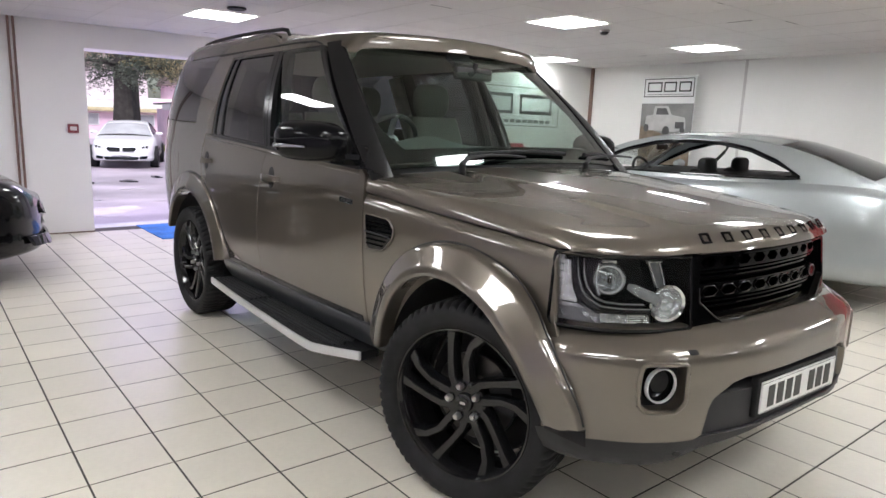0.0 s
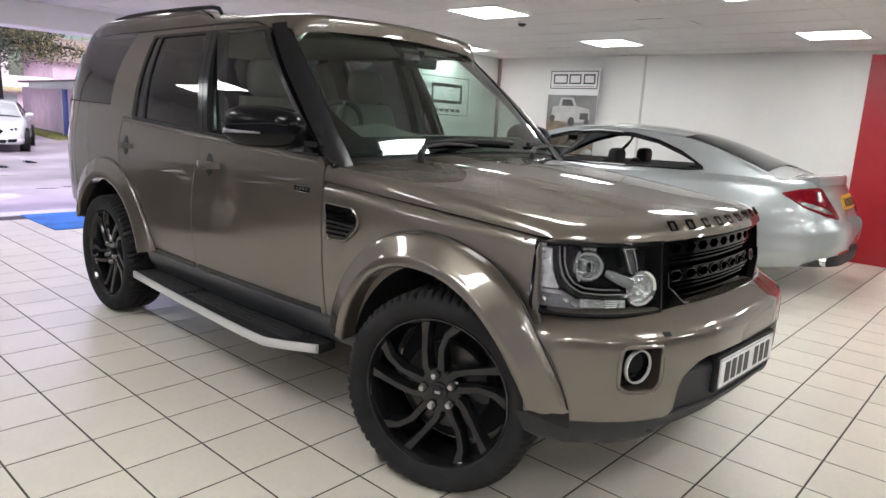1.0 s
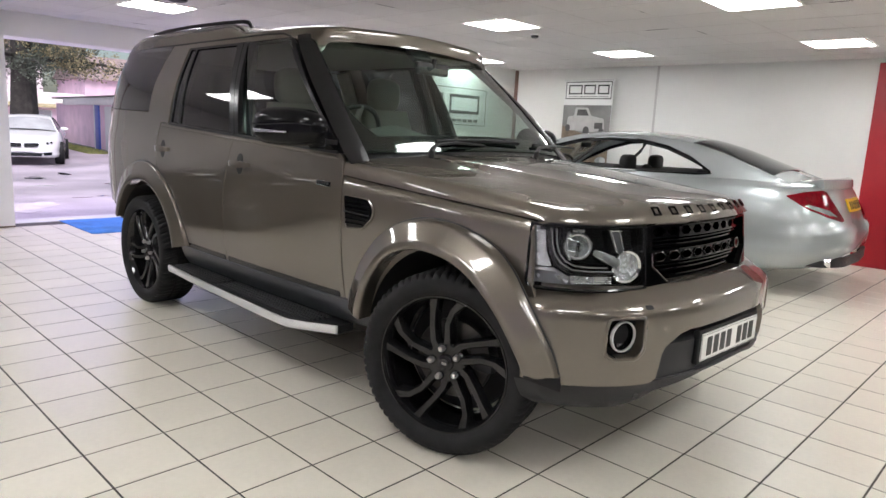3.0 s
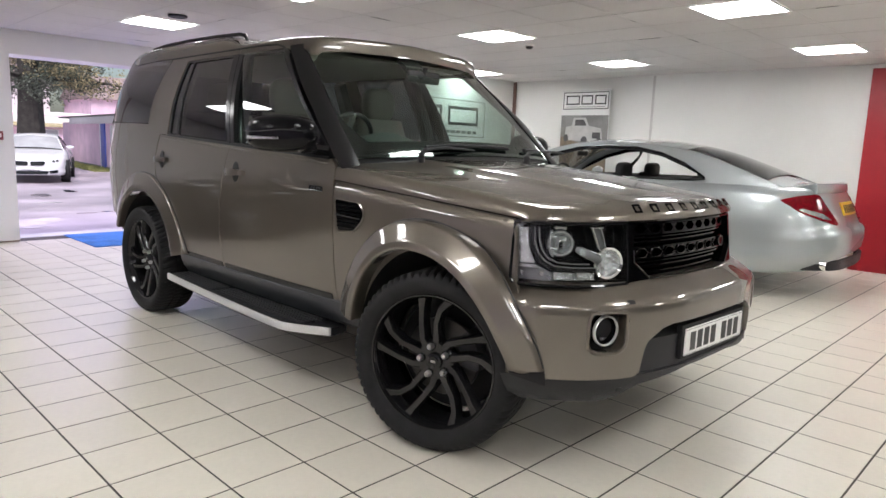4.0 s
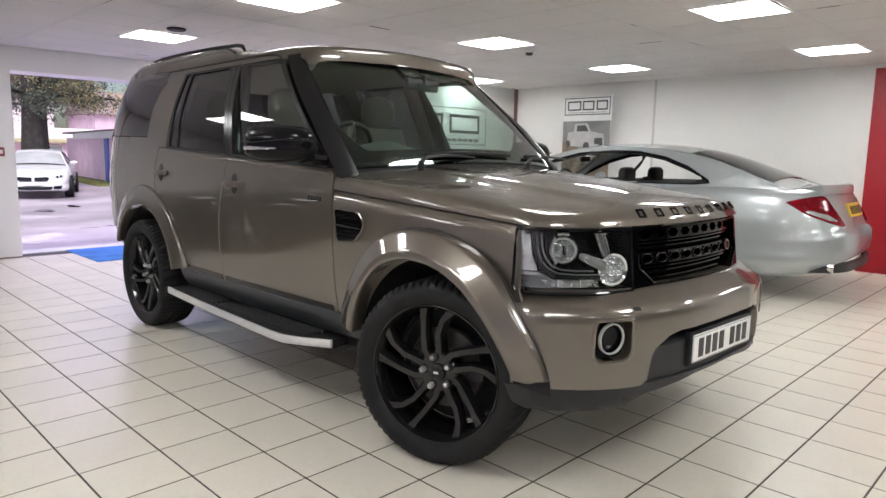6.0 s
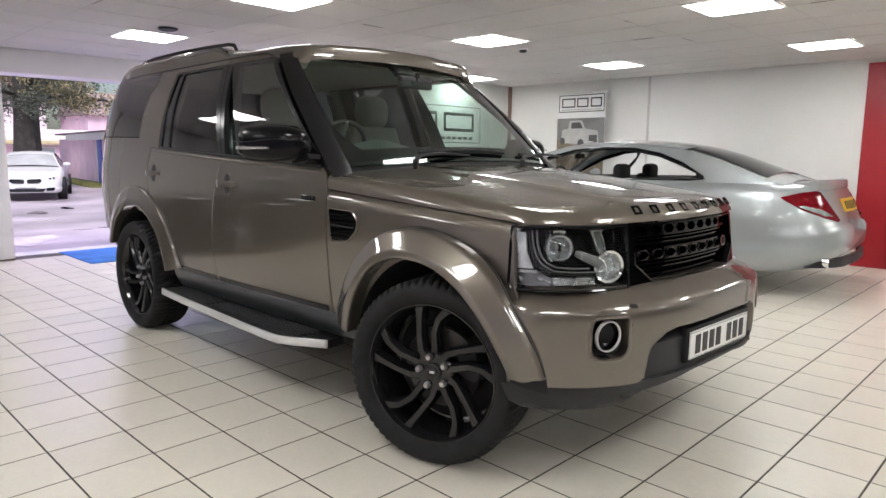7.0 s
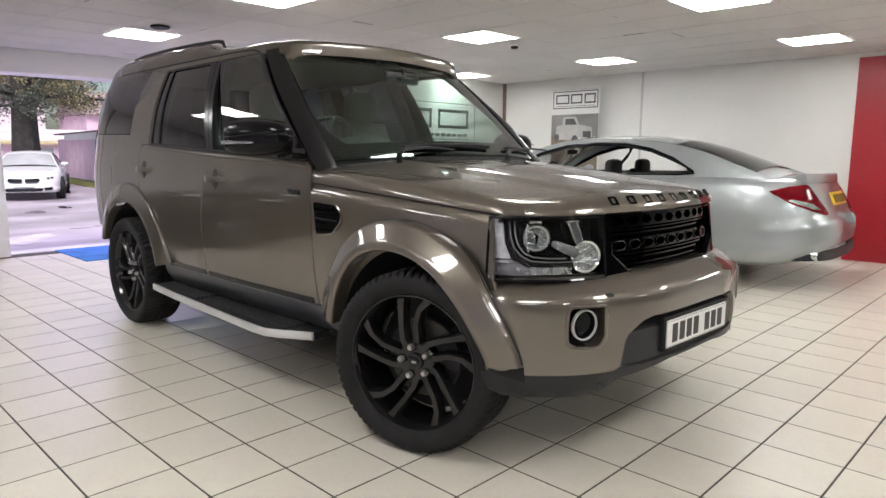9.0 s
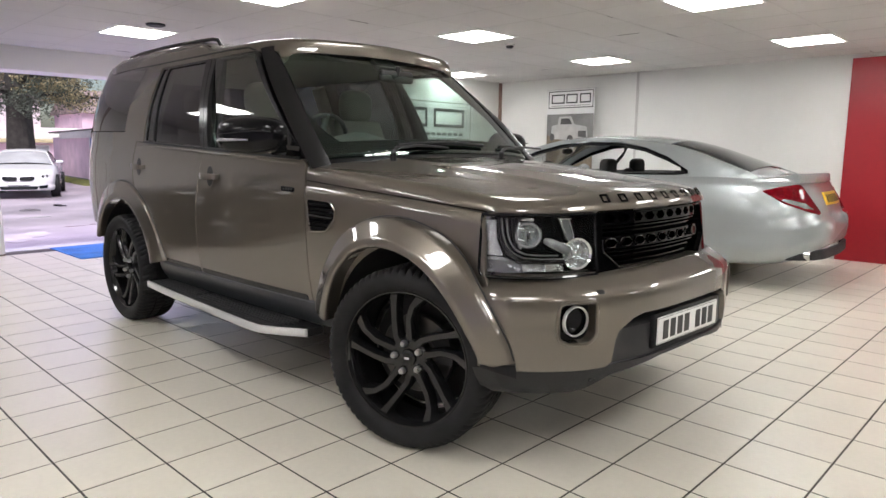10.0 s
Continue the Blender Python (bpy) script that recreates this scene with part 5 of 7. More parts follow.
    def housing(cx):
        def make():
            bm = bmesh.new()
            rows = []
            for k in range(25):
                th = radians(12 + 156 * k / 24)
                rows.append([(cx + 0.462 * math.cos(th), y, 0.385 + 0.462 * math.sin(th)) for y in (-0.885, -0.72, -0.52)] + [(cx, -0.52, 0.40)])
            return loft(bm, rows)
        return make
    both("wheel_housing", housing(AXF), "plastic", car)
    both("wheel_housing", housing(-1.47), "plastic", car)

    # --- wheels ---
    for x, st in ((AXF, STEER), (AXR, 0.0)):
        x, yw = (x, 0.806) if x > 0 else (-1.505, 0.790)
        build_wheel(car, pose(x, -yw, WR, 0, 0, st) @ pose(0, 0, 0, 90, 0, 0) @ pose(0, 0, 0, 0, 0, 0 if x > 0 else 25), False)
        build_wheel(car, pose(x, yw, WR, 0, 0, st) @ pose(0, 0, 0, -90, 0, 0), True)

    # --- running boards ---
    edge = curve((-1.0, 0.943), (-0.6, 0.972), (0.0, 1.003), (0.44, 1.018), (0.50, 1.016), (0.55, 0.998), (0.745, 0.892))

    def board():
        rows = []
        for k in range(41):
            x = -0.998 + 1.738 * k / 40
            y = edge(x) - 0.012
            rows.append([(x, -0.78, 0.362), (x, -y, 0.362), (x, -y, 0.318), (x, -0.78, 0.325)])
        return loft(bmesh.new(), rows, closed=True, caps=True)
    boards = both("running_board", board, "plastic", car, "black ribbed running board with a pale metal edge")

    def board_edge():
        rows = []
        for k in range(81):
            x = -1.0 + 1.745 * k / 80
            y = edge(x)
            rows.append([(x, -y + 0.013, 0.366), (x, -y + 0.002, 0.366), (x, -y, 0.362), (x, -y, 0.330), (x, -y + 0.004, 0.325), (x, -y + 0.013, 0.325)])
        return loft(bmesh.new(), rows, closed=True, caps=True)
    both("board_edge", board_edge, "alu", boards, "pale satin aluminium edge", angle=60)
    for j in range(6):
        for seg in ((-0.95, -0.36), (-0.31, 0.60)):
            def rib(j=j, seg=seg):
                rows = []
                for k in range(13):
                    x = seg[0] + (seg[1] - seg[0]) * k / 12
                    y = min(0.80 + 0.027 * j, edge(x) - 0.026)
                    rows.append([(x, -y - 0.007, 0.360), (x, -y - 0.0045, 0.3725), (x, -y + 0.0045, 0.3725), (x, -y + 0.007, 0.360)])
                return loft(bmesh.new(), rows, closed=True, caps=True)
            both("rubber_rib", rib, "grey_plastic", boards)

    # --- door mirrors ---
    MA, MB = Vector((0.690, -0.965, 0)), Vector((0.315, -1.085, 0))
    MD = (MB - MA).normalized()
    MN = Vector((-MD.y, MD.x, 0)) * (1 if MD.x < 0 else -1)
    MN = MN if MN.y < 0 else -MN

    def mirror_shell(top):
        def make():
            bm = bmesh.new()
            rows = []
            prof = curve((0.0, 0.45), (0.08, 0.74), (0.25, 0.93), (0.5, 1.0), (0.75, 0.96), (0.92, 0.74), (1.0, 0.38))
            for k in range(21):
                t = k / 20
                c = MA.lerp(MB, t)
                f = prof(t)
                zt, zb = 1.300 + 0.096 * f, 1.296 - 0.078 * f
                dp = 0.105 * f
                row = []
                for q in range(15):
                    a = math.pi * q / 14
                    zz = (zt + zb) / 2 + (zt - zb) / 2 * math.copysign(abs(math.cos(a)) ** 0.75, math.cos(a))
                    o = dp * math.sin(a) ** 0.55
                    row.append((c.x + MN.x * o, c.y + MN.y * o, zz))
                rows.append(row)
            return loft(bm, rows, closed=True, caps=True)
        return make
    mirrors = both("door_mirror", mirror_shell(True), "mirror_black", car, "gloss black door mirror folded back", angle=60)

    mirrors[0].location = (0.030, 0.016, -0.006)
    mirrors[1].location = (-0.05, -0.05, -0.03)

    def mirror_lamp():
        bm = bmesh.new()
        rows = []
        for k in range(14):
            t = 0.36 + 0.52 * k / 13
            c = MA.lerp(MB, t) + MN * (0.107 - 0.09 * max(0, t - 0.80) ** 1.0 * 2.0)
            h = 0.005 + 0.005 * k / 13
            rows.append([c + Vector((0, 0, 1.284 + h)), c + MN * 0.008 + Vector((0, 0, 1.284 + h * 0.6)), c + MN * 0.008 + Vector((0, 0, 1.284 - h * 0.6)), c + Vector((0, 0, 1.284 - h))])
        return loft(bm, rows, closed=True, caps=True)
    both("mirror_repeater", mirror_lamp, "lens_clear", mirrors, "clear side repeater strip")

    def mirror_seam():
        rows = []
        for k in range(16):
            t = 0.05 + 0.90 * k / 15
            c = MA.lerp(MB, t) + MN * (0.104 - 0.10 * abs(t - 0.5) ** 2.2)
            z = 1.318 + 0.006 * math.sin(6 * t)
            rows.append([c + Vector((0, 0, z + 0.003)), c + MN * 0.004 + Vector((0, 0, z)), c + Vector((0, 0, z - 0.003))])
        return loft(bmesh.new(), rows)
    both("mirror_seam", mirror_seam, "plastic", mirrors)

    def mirror_arm():
        rows = []
        for k in range(7):
            t = k / 6
            x, y = 0.63 + 0.03 * t, -0.875 - 0.115 * t
            z = 1.232 + 0.008 * t
            rows.append([(x - 0.075, y, z + 0.022), (x + 0.055, y, z + 0.022), (x + 0.065, y, z), (x + 0.05, y, z - 0.026), (x - 0.07, y, z - 0.026)])
        return loft(bmesh.new(), rows, closed=True, caps=True)
    both("mirror_arm", mirror_arm, "gloss_black", mirrors)
    both("mirror_sail", lambda: panel(bmesh.new(), rounded([(0.735, belt(0.735) + 0.004), (0.44, belt(0.44) + 0.008), (0.47, 1.30), (0.595, 1.33)], 0.01), on_side(0.008), (0, 0.02, 0), step=0.04), "gloss_black", mirrors)

    # --- wipers ---
    for py, tip, pv in ((-0.50, (-0.02, 0.985), -0.50), (0.30, (0.70, 0.90), 0.30)):
        u = py / 0.8
        px = 0.875 + 0.13 * (1 - u * u)
        pz = 1.212
        bm = bmesh.new()
        lathe(bm, [(0.016, -0.03), (0.016, 0.012), (0.010, 0.020), (0.0, 0.022)], n=16, m=Matrix.Translation((px, py, pz)))
        tx, ty = tip[1], tip[0]
        tube(bm, [(px, py, pz + 0.014), (px - 0.02, py + 0.05, pz + 0.038), (px - 0.03, py + 0.20, pz + 0.050), (px - 0.035, py + 0.33, pz + 0.046), (px - 0.04, py + 0.43, pz + 0.040)], [0.015, 0.014, 0.012, 0.010, 0.008], n=8, flat=0.6)
        w = part("wiper", bm, "plastic", car, "black windscreen wiper")
        bm = bmesh.new()
        blade = []
        for k in range(15):
            y = py + 0.10 + (0.62 if py < 0 else 0.46) * k / 14
            uu = max(-0.97, min(0.97, y / 0.78))
            p = screen_pt(uu, 0.055 + 0.012 * math.sin(math.pi * k / 14), 0.014)
            blade.append(p)
        tube(bm, blade, 0.0105, n=8)
        part("blade", bm, "rubber", w)

    # --- inside ---
    part("floor_pan", boxed(-1.95, 1.0, -0.74, 0.74, 0.36, 0.46), "dark_trim", car)
    part("engine_bay", boxed(0.95, 1.86, -0.50, 0.50, 0.50, 1.0), "void", car)
    part("bulkhead", boxed(0.80, 0.86, -0.80, 0.80, 0.40, 1.13), "dark_trim", car)
    rows = []
    for k in range(21):
        u = -1 + 2 * k / 20
        y = 0.80 * u
        hood = 0.05 * math.exp(-((y + 0.37) / 0.17) ** 2)
        rows.append([(0.765 + 0.135 * (1 - u * u), y * 0.94, 1.185), (0.695, y * 0.96, 1.245), (0.53, y, 1.285 + hood), (0.41, y, 1.268 + hood), (0.37, y, 1.12), (0.40, y, 0.92), (0.50, y, 0.75)])
    part("dashboard", loft(bmesh.new(), rows), "dash", car, "dark soft-touch dashboard")
    part("centre_console", boxed(-0.25, 0.46, -0.13, 0.13, 0.46, 0.95, 0.03), "dark_trim", car)
    sw = pose(0.235, -0.425, 1.265, 0, -64, 0)
    rim = [sw @ Vector((0.182 * math.cos(t), 0.182 * math.sin(t), 0)) for t in np.linspace(0, 2 * math.pi, 41)[:-1]]
    wheel = part("steering_wheel", tube(bmesh.new(), rim, 0.0135, n=10, closed=True), "dark_trim", car, "leather steering wheel")
    bm = bmesh.new()
    lathe(bm, [(0.0, 0.03), (0.06, 0.026), (0.078, 0.0), (0.06, -0.04), (0.0, -0.05)], n=24, m=sw)
    for t in (0.0, math.pi, -math.pi / 2):
        tube(bm, [sw @ Vector((0.06 * math.cos(t + math.pi / 2), 0.06 * math.sin(t + math.pi / 2), 0)), sw @ Vector((0.19 * math.cos(t + math.pi / 2), 0.19 * math.sin(t + math.pi / 2), 0))], 0.016, n=8)
    part("wheel_boss", bm, "steel", wheel)
    part("headlining", boxed(-2.1, 0.12, -0.66, 0.66, 1.765, 1.780), "headlining", car, "pale headlining")
    for sg in (-1, 1):
        part("door_card", boxed(-1.05, 0.70, sg * 0.83 - 0.02, sg * 0.83 + 0.02, 0.5, 1.205, 0.01), "leather", car)
        bm = bmesh.new()
        tube(bm, [(-0.30, sg * 0.80, 1.2), (-0.36, sg * 0.74, 1.50), (-0.43, sg * 0.67, 1.76)], 0.05, n=8)
        part("pillar_trim", bm, "grey_plastic", car)
        bm = bmesh.new()
        tube(bm, [(-1.20, sg * 0.80, 1.2), (-1.24, sg * 0.72, 1.50), (-1.24, sg * 0.63, 1.74)], 0.055, n=8)
        part("pillar_trim", bm, "headlining", car)
        for row_x, nm in ((-0.28, "front"), (-1.12, "rear")):
            y = sg * 0.37
            bm = bmesh.new()
            box(bm, row_x - 0.02, row_x + 0.50, y - 0.26, y + 0.26, 0.62, 0.80, 0.05, 3)
            seat = part("seat", bm, "leather", car, "beige leather seat")
            rows = []
            for k in range(9):
                t = k / 8
                z = 0.72 + 0.72 * t
                x = row_x + 0.06 - 0.19 * t
                w = 0.26 - 0.07 * t * t
                d = 0.075 - 0.02 * t
                rows.append([(x + d * math.copysign(abs(math.cos(a)) ** 0.5, math.cos(a)), y + w * math.copysign(abs(math.sin(a)) ** 0.6, math.sin(a)), z) for a in np.linspace(0, 2 * math.pi, 25)[:-1]])
            part("backrest", loft(bmesh.new(), rows, closed=True, caps=True), "leather", seat, angle=60)
            hx = row_x - 0.145
            bm = cushion(hx, y, 1.545, 0.062, 0.135, 0.115, 0.68)
            part("headrest", bm, "leather", seat)
            for dy in (-0.05, 0.05):
                part("headrest_post", tube(bmesh.new(), [(hx, y + dy, 1.42), (hx, y + dy, 1.52)], 0.007, n=8), "steel", seat)
    part("inner_mirror", box(bmesh.new(), 0.40, 0.44, -0.13, 0.13, 1.63, 1.70, 0.018, 3), "dark_trim", car, "inside rear-view mirror")
    part("mirror_stalk", tube(bmesh.new(), [(0.43, 0, 1.67), (0.44, 0, 1.72)], 0.014, n=8), "dark_trim", car)
    return car


STEER = 17.0
SKEW_PLATE = 0.04
suv = build_suv()


# ---- the low coupes: x ahead, y to the left, origin between the ends ----
def build_coupe(name, label, paint, m, rear=True, front=True, plate="plate_white", rim="alu", nose=0.0, roofed=True, pane="clear", lowered=False):
    car = thing(name, label, "car", m)
    zt = curve((-2.53, 0.97), (-2.46, 1.005), (-2.36, 1.02), (-2.1, 1.012), (-1.6, 1.02), (-0.6, 0.985), (0.6, 0.975), (1.0, 0.96), (1.5, 0.89 + nose * 0.4), (2.0, 0.80 + nose * 0.8), (2.3, 0.70 + nose), (2.50, 0.56 + nose))
    wid = curve((-2.53, 0.30), (-2.515, 0.48), (-2.46, 0.63), (-2.36, 0.755), (-2.2, 0.845), (-1.95, 0.905), (-1.4, 0.935), (0, 0.93), (1.3, 0.93), (1.85, 0.89), (2.15, 0.81), (2.35, 0.68), (2.46, 0.50), (2.52, 0.28))
    zb = curve((-2.53, 0.42), (-2.35, 0.30), (-2.0, 0.23), (0, 0.20), (2.0, 0.21), (2.52, 0.25))

    def section(x):
        w, t, b = wid(x), zt(x), zb(x)
        h = t - b
        return [(w * 0.90, b), (w * 0.965, b + 0.05 * h), (w, b + 0.22 * h), (w * 0.984, b + 0.27 * h), (w * 0.988, b + 0.38 * h), (w * 0.990, b + 0.445 * h), (w * 0.991, b + 0.475 * h), (w * 0.995, b + 0.55 * h), (w * 0.975, b + 0.74 * h), (w * 0.93, b + 0.90 * h), (w * 0.86, t - 0.012), (w * 0.70, t + 0.004), (w * 0.40, t + 0.016), (0.0, t + 0.02)]

    def row(x):
        h = section(x)
        k = min(1.0, max(0.0, (-x - 1.85) / 0.5)) if rear else 0.0
        k = k * k * (3 - 2 * k)
        side = [(x - 0.030 * k * s, y * (1 + 0.018 * k * s), z) for (y, z), s in zip(h, (0.2, 0.7, 1, 1, 1, 0.85, 0, 0, 0, 0, 0, 0, 0, 0))]
        return side + [(p[0], -p[1], p[2]) for p in side[-2::-1]]

    def span(a, b, n):
        return [a + (b - a) * k / n for k in range(n + 1)]
    xs = span(-2.53, -2.2, 10) + span(-2.2, 2.2, 40)[1:] + span(2.2, 2.52, 10)[1:]
    bm = loft(bmesh.new(), [row(x) for x in xs], closed=True, caps=True)
    for v in bm.verts:
        k = min(1.0, max(0.0, (-v.co.x - 1.85) / 0.5))
        v.co.x += 0.45 * max(0.0, v.co.z - 0.62) * k
    body = part("body", bm, paint, car, angle=70)

    def skin_y(x, z):
        """Half width of the body at height z."""
        h = section(x)[:11]
        zs, ys = [p[1] for p in h], [p[0] for p in h]
        return float(np.interp(z, zs, ys))

    def cabin_y(z):
        return 0.80 - 0.52 * (z - 0.97) - 0.10 * max(0, z - 1.25)

    def on_cabin(off):
        return lambda x, z: (x, cabin_y(z) - 0.05 * max(0, -(x + 0.9)) + off, z)
    top = curve((-2.07, 1.012), (-1.86, 1.085), (-1.60, 1.180), (-1.34, 1.270), (-1.02, 1.345), (-0.62, 1.388), (-0.25, 1.398), (0.1, 1.380), (0.45, 1.310), (0.8, 1.165), (1.2, 0.975))
    win = [(0.93, 1.0), (0.70, 1.13), (0.45, 1.235), (0.15, 1.315), (-0.2, 1.348), (-0.55, 1.338), (-0.85, 1.285), (-1.1, 1.195), (-1.33, 1.065), (-1.335, 1.045), (-1.2, 1.03)]
    arch_line = [(x, top(x) - 0.012) for x in span(1.19, -2.05, 50)]
    for sg in (1, -1) if roofed else ():
        def flip(bm):
            if sg < 0:
                for v in bm.verts:
                    v.co.y = -v.co.y
                bmesh.ops.reverse_faces(bm, faces=bm.faces[:])
            return bm
        part("cabin_side", flip(panel(bmesh.new(), arch_line + [(-2.05, 0.95), (1.19, 0.93)], on_cabin(0.0), (0, -0.03, 0), holes=[win], step=0.05)), paint, car, angle=60)
        if lowered:
            sidew = part("window_frame", flip(tube(bmesh.new(), [on_cabin(-0.016)(*p) for p in dense(win, 0.06)], 0.006, n=6, closed=True)), "satin_black", car, "black frame of a lowered side window")
        else:
            sidew = part("side_window", flip(panel(bmesh.new(), win, on_cabin(-0.012), (0, -0.004, 0), step=0.08, edge=0.001)), "clear", car, "clear side window")
        bm = bmesh.new()
        tube(bm, [on_cabin(0.004)(*p) for p in dense(win, 0.06)], 0.008, n=6, closed=True)
        part("window_seal", flip(bm), "gloss_black", sidew)
        # broad black surround under the roof arch
        inner = [(x, z - (0.036 if z > 1.10 else 0.004)) if 0 < i < 8 else (x - math.copysign(0.02, x), z + 0.004) for i, (x, z) in enumerate(win)]
        part("window_surround", flip(panel(bmesh.new(), win, on_cabin(-0.004), (0, -0.02, 0), holes=[inner], step=0.05, edge=0.001)), "satin_black", sidew, "black window surround")
        part("middle_pillar", flip(panel(bmesh.new(), [(0.28, 1.0), (0.20, 1.06), (-0.02, 1.25), (-0.04, 1.33), (-0.10, 1.33), (0.02, 1.18), (0.20, 1.02)], on_cabin(-0.03), (0, -0.02, 0), step=0.06)), "dark_trim", car)

    def roof_part(a, b, n, inset, lift):
        rows = []
        for x in span(a, b, n):
            z = top(x) - 0.012 + lift
            y = on_cabin(-inset)(x, top(x) - 0.012)[1]
            rows.append([(x, y * u, z + 0.045 * (1 - u * u)) for u in span(-1, 1, 16)])
        return solid(loft(bmesh.new(), rows), 0.012)
    if roofed:
        part("roof", roof_part(0.42, -1.08, 24, -0.002, 0.002), paint, car, angle=60)
    part("windscreen", roof_part(1.17, 0.43, 14, 0.03, -0.004), pane, car, "clear windscreen")
    if roofed:
        part("rear_window", roof_part(-1.09, -1.88, 16, 0.085, 0.004), "gloss_black", car, "dark rear window")
    if roofed:
        part("parcel_surround", roof_part(-1.09, -2.05, 20, -0.002, -0.010), paint, car, angle=60)
    # wheels
    for x in (1.62, -1.12):
        for sg in (1, -1):
            mm = pose(x, sg * 0.84, 0.335, 90 if sg < 0 else -90)
            hub = new("wheel")
            hub.parent = car
            hub.matrix_local = mm
            part("tyre", lathe(bmesh.new(), [(0.235, 0.10), (0.25, 0.118), (0.29, 0.125), (0.325, 0.112), (0.335, 0.08), (0.335, -0.08), (0.32, -0.11), (0.24, -0.11)], n=56), "rubber", hub)
            r = part("rim", lathe(bmesh.new(), [(0.238, 0.10), (0.232, 0.108), (0.224, 0.10), (0.215, 0.04), (0.21, -0.08)], n=48), rim, hub)
            for k in range(5):
                a = radians(72 * k + 18)
                d, s = Vector((math.cos(a), math.sin(a), 0)), Vector((-math.sin(a), math.cos(a), 0))
                rows = [[d * rr + s * w * c + Vector((0, 0, h - q)) for c, q in ((-1, 0.03), (-0.8, 0), (0.8, 0), (1, 0.03))] for rr, w, h in ((0.02, 0.03, 0.085), (0.08, 0.026, 0.088), (0.16, 0.03, 0.094), (0.222, 0.044, 0.10))]
                part("spoke", loft(bmesh.new(), rows, closed=True, caps=True), rim, r)
            part("wheel_well", lathe(bmesh.new(), [(0.37, 0.128), (0.37, 0.132), (0.30, 0.131)], n=56), "plastic", hub)
            part("backplate", lathe(bmesh.new(), [(0.0, -0.03), (0.21, -0.03)], n=32), "dark_trim", hub)
    # inside
    for x in (-0.16, -1.06):
        for y in (-0.37, 0.37):
            seat = part("seat", box(bmesh.new(), x, x + 0.5, y - 0.24, y + 0.24, 0.45, 0.62, 0.05, 3), "dark_trim", car, "black leather seat")
            bm = bmesh.new()
            box(bm, -0.06, 0.06, -0.23, 0.23, 0, 0.52, 0.05, 3)
            bmesh.ops.transform(bm, verts=bm.verts, matrix=pose(x, y, 0.55, 0, -14, 0))
            part("backrest", bm, "dark_trim", seat)
            zz, hw, hh = (1.00, 0.14, 0.16) if x > -0.5 else (1.04, 0.12, 0.15)
            part("headrest", cushion(x - 0.145, y, zz + hh / 2, 0.06, hw, hh / 2 + 0.01), "dark_trim", seat, "rounded black headrest", angle=80)
            part("headrest_post", tube(bmesh.new(), [(x - 0.14, y, zz - 0.10), (x - 0.14, y, zz + 0.03)], 0.008, n=6), "steel", seat)
    if roofed:
        rows = [[(x, 0.76 * u, zt(x) + 0.034) for u in span(-1, 1, 8)] for x in span(0.62, -1.35, 12)]
        part("cabin_trim", solid(loft(bmesh.new(), rows), 0.006), "dark_trim", car, "black cabin lining")
    part("dashboard", box(bmesh.new(), 0.55, 1.05, -0.72, 0.72, 0.70, 0.985, 0.04, 3), "dark_trim", car)
    part("inner_mirror", box(bmesh.new(), 0.42, 0.45, -0.11, 0.11, 1.215, 1.275, 0.015, 3), "dark_trim", car)
    sw = pose(0.42, 0.37, 0.96, 0, -66, 0)
    part("steering_wheel", tube(bmesh.new(), [sw @ Vector((0.18 * math.cos(t), 0.18 * math.sin(t), 0)) for t in np.linspace(0, 2 * math.pi, 33)[:-1]], 0.014, n=8, closed=True), "dark_trim", car)
    for sg in (1, -1):
        bm = bmesh.new()
        rows = []
        for k in range(9):
            t = k / 8
            f = 0.35 + 0.65 * math.sin(math.pi * (0.12 + 0.8 * t))
            rows.append([(0.72 + 0.06 * f * math.cos(a) * (1.2 if math.cos(a) > 0 else 0.5), sg * (0.86 + 0.20 * t), 1.03 + 0.055 * f * math.sin(a)) for a in np.linspace(0, 2 * math.pi, 17)[:-1]])
        loft(bm, rows, closed=True, caps=True)
        part("door_mirror", bm, paint, car)
    # ends, laid on the plan curve of nose and tail
    def end_track(tail):
        s = -1 if tail else 1
        pts = [(x, wid(x)) for x in ((-1.90, -2.05, -2.2, -2.30, -2.40, -2.46, -2.515, -2.53) if tail else (1.80, 1.95, 2.10, 2.22, 2.33, 2.42, 2.48, 2.52))]
        half = [(x, -y) for x, y in pts] + [(s * 2.545 if tail else 2.535, 0.0)]
        return full_track(half)

    def on_end(tr, off, tail, slope=0.0, z0=0.6):
        def at(s, z):
            x, y = tr.at(s)
            n = tr.out_from(s)
            d = off - slope * (z - z0)
            return (x + n.x * d, y + n.y * d, z)
        return at
    if rear:
        tr = end_track(True)
        c = tr.length / 2

        def ts(y):
            return tr.find(y) - c

        def tail(off):
            """The skin of the tail: plan curve, drawn in with height like the body."""
            def at(u, z):
                x, y = tr.at(u + c)
                n = tr.out_from(u + c)
                f = skin_y(max(x, -2.5), z) / max(wid(max(x, -2.5)), 0.01)
                k = min(1.0, max(0.0, (-x - 1.85) / 0.5))
                return (x + 0.45 * max(0.0, z - 0.62) * k + n.x * off, y * f + n.y * off, z)
            return at

        def a(y):
            return -ts(-y)
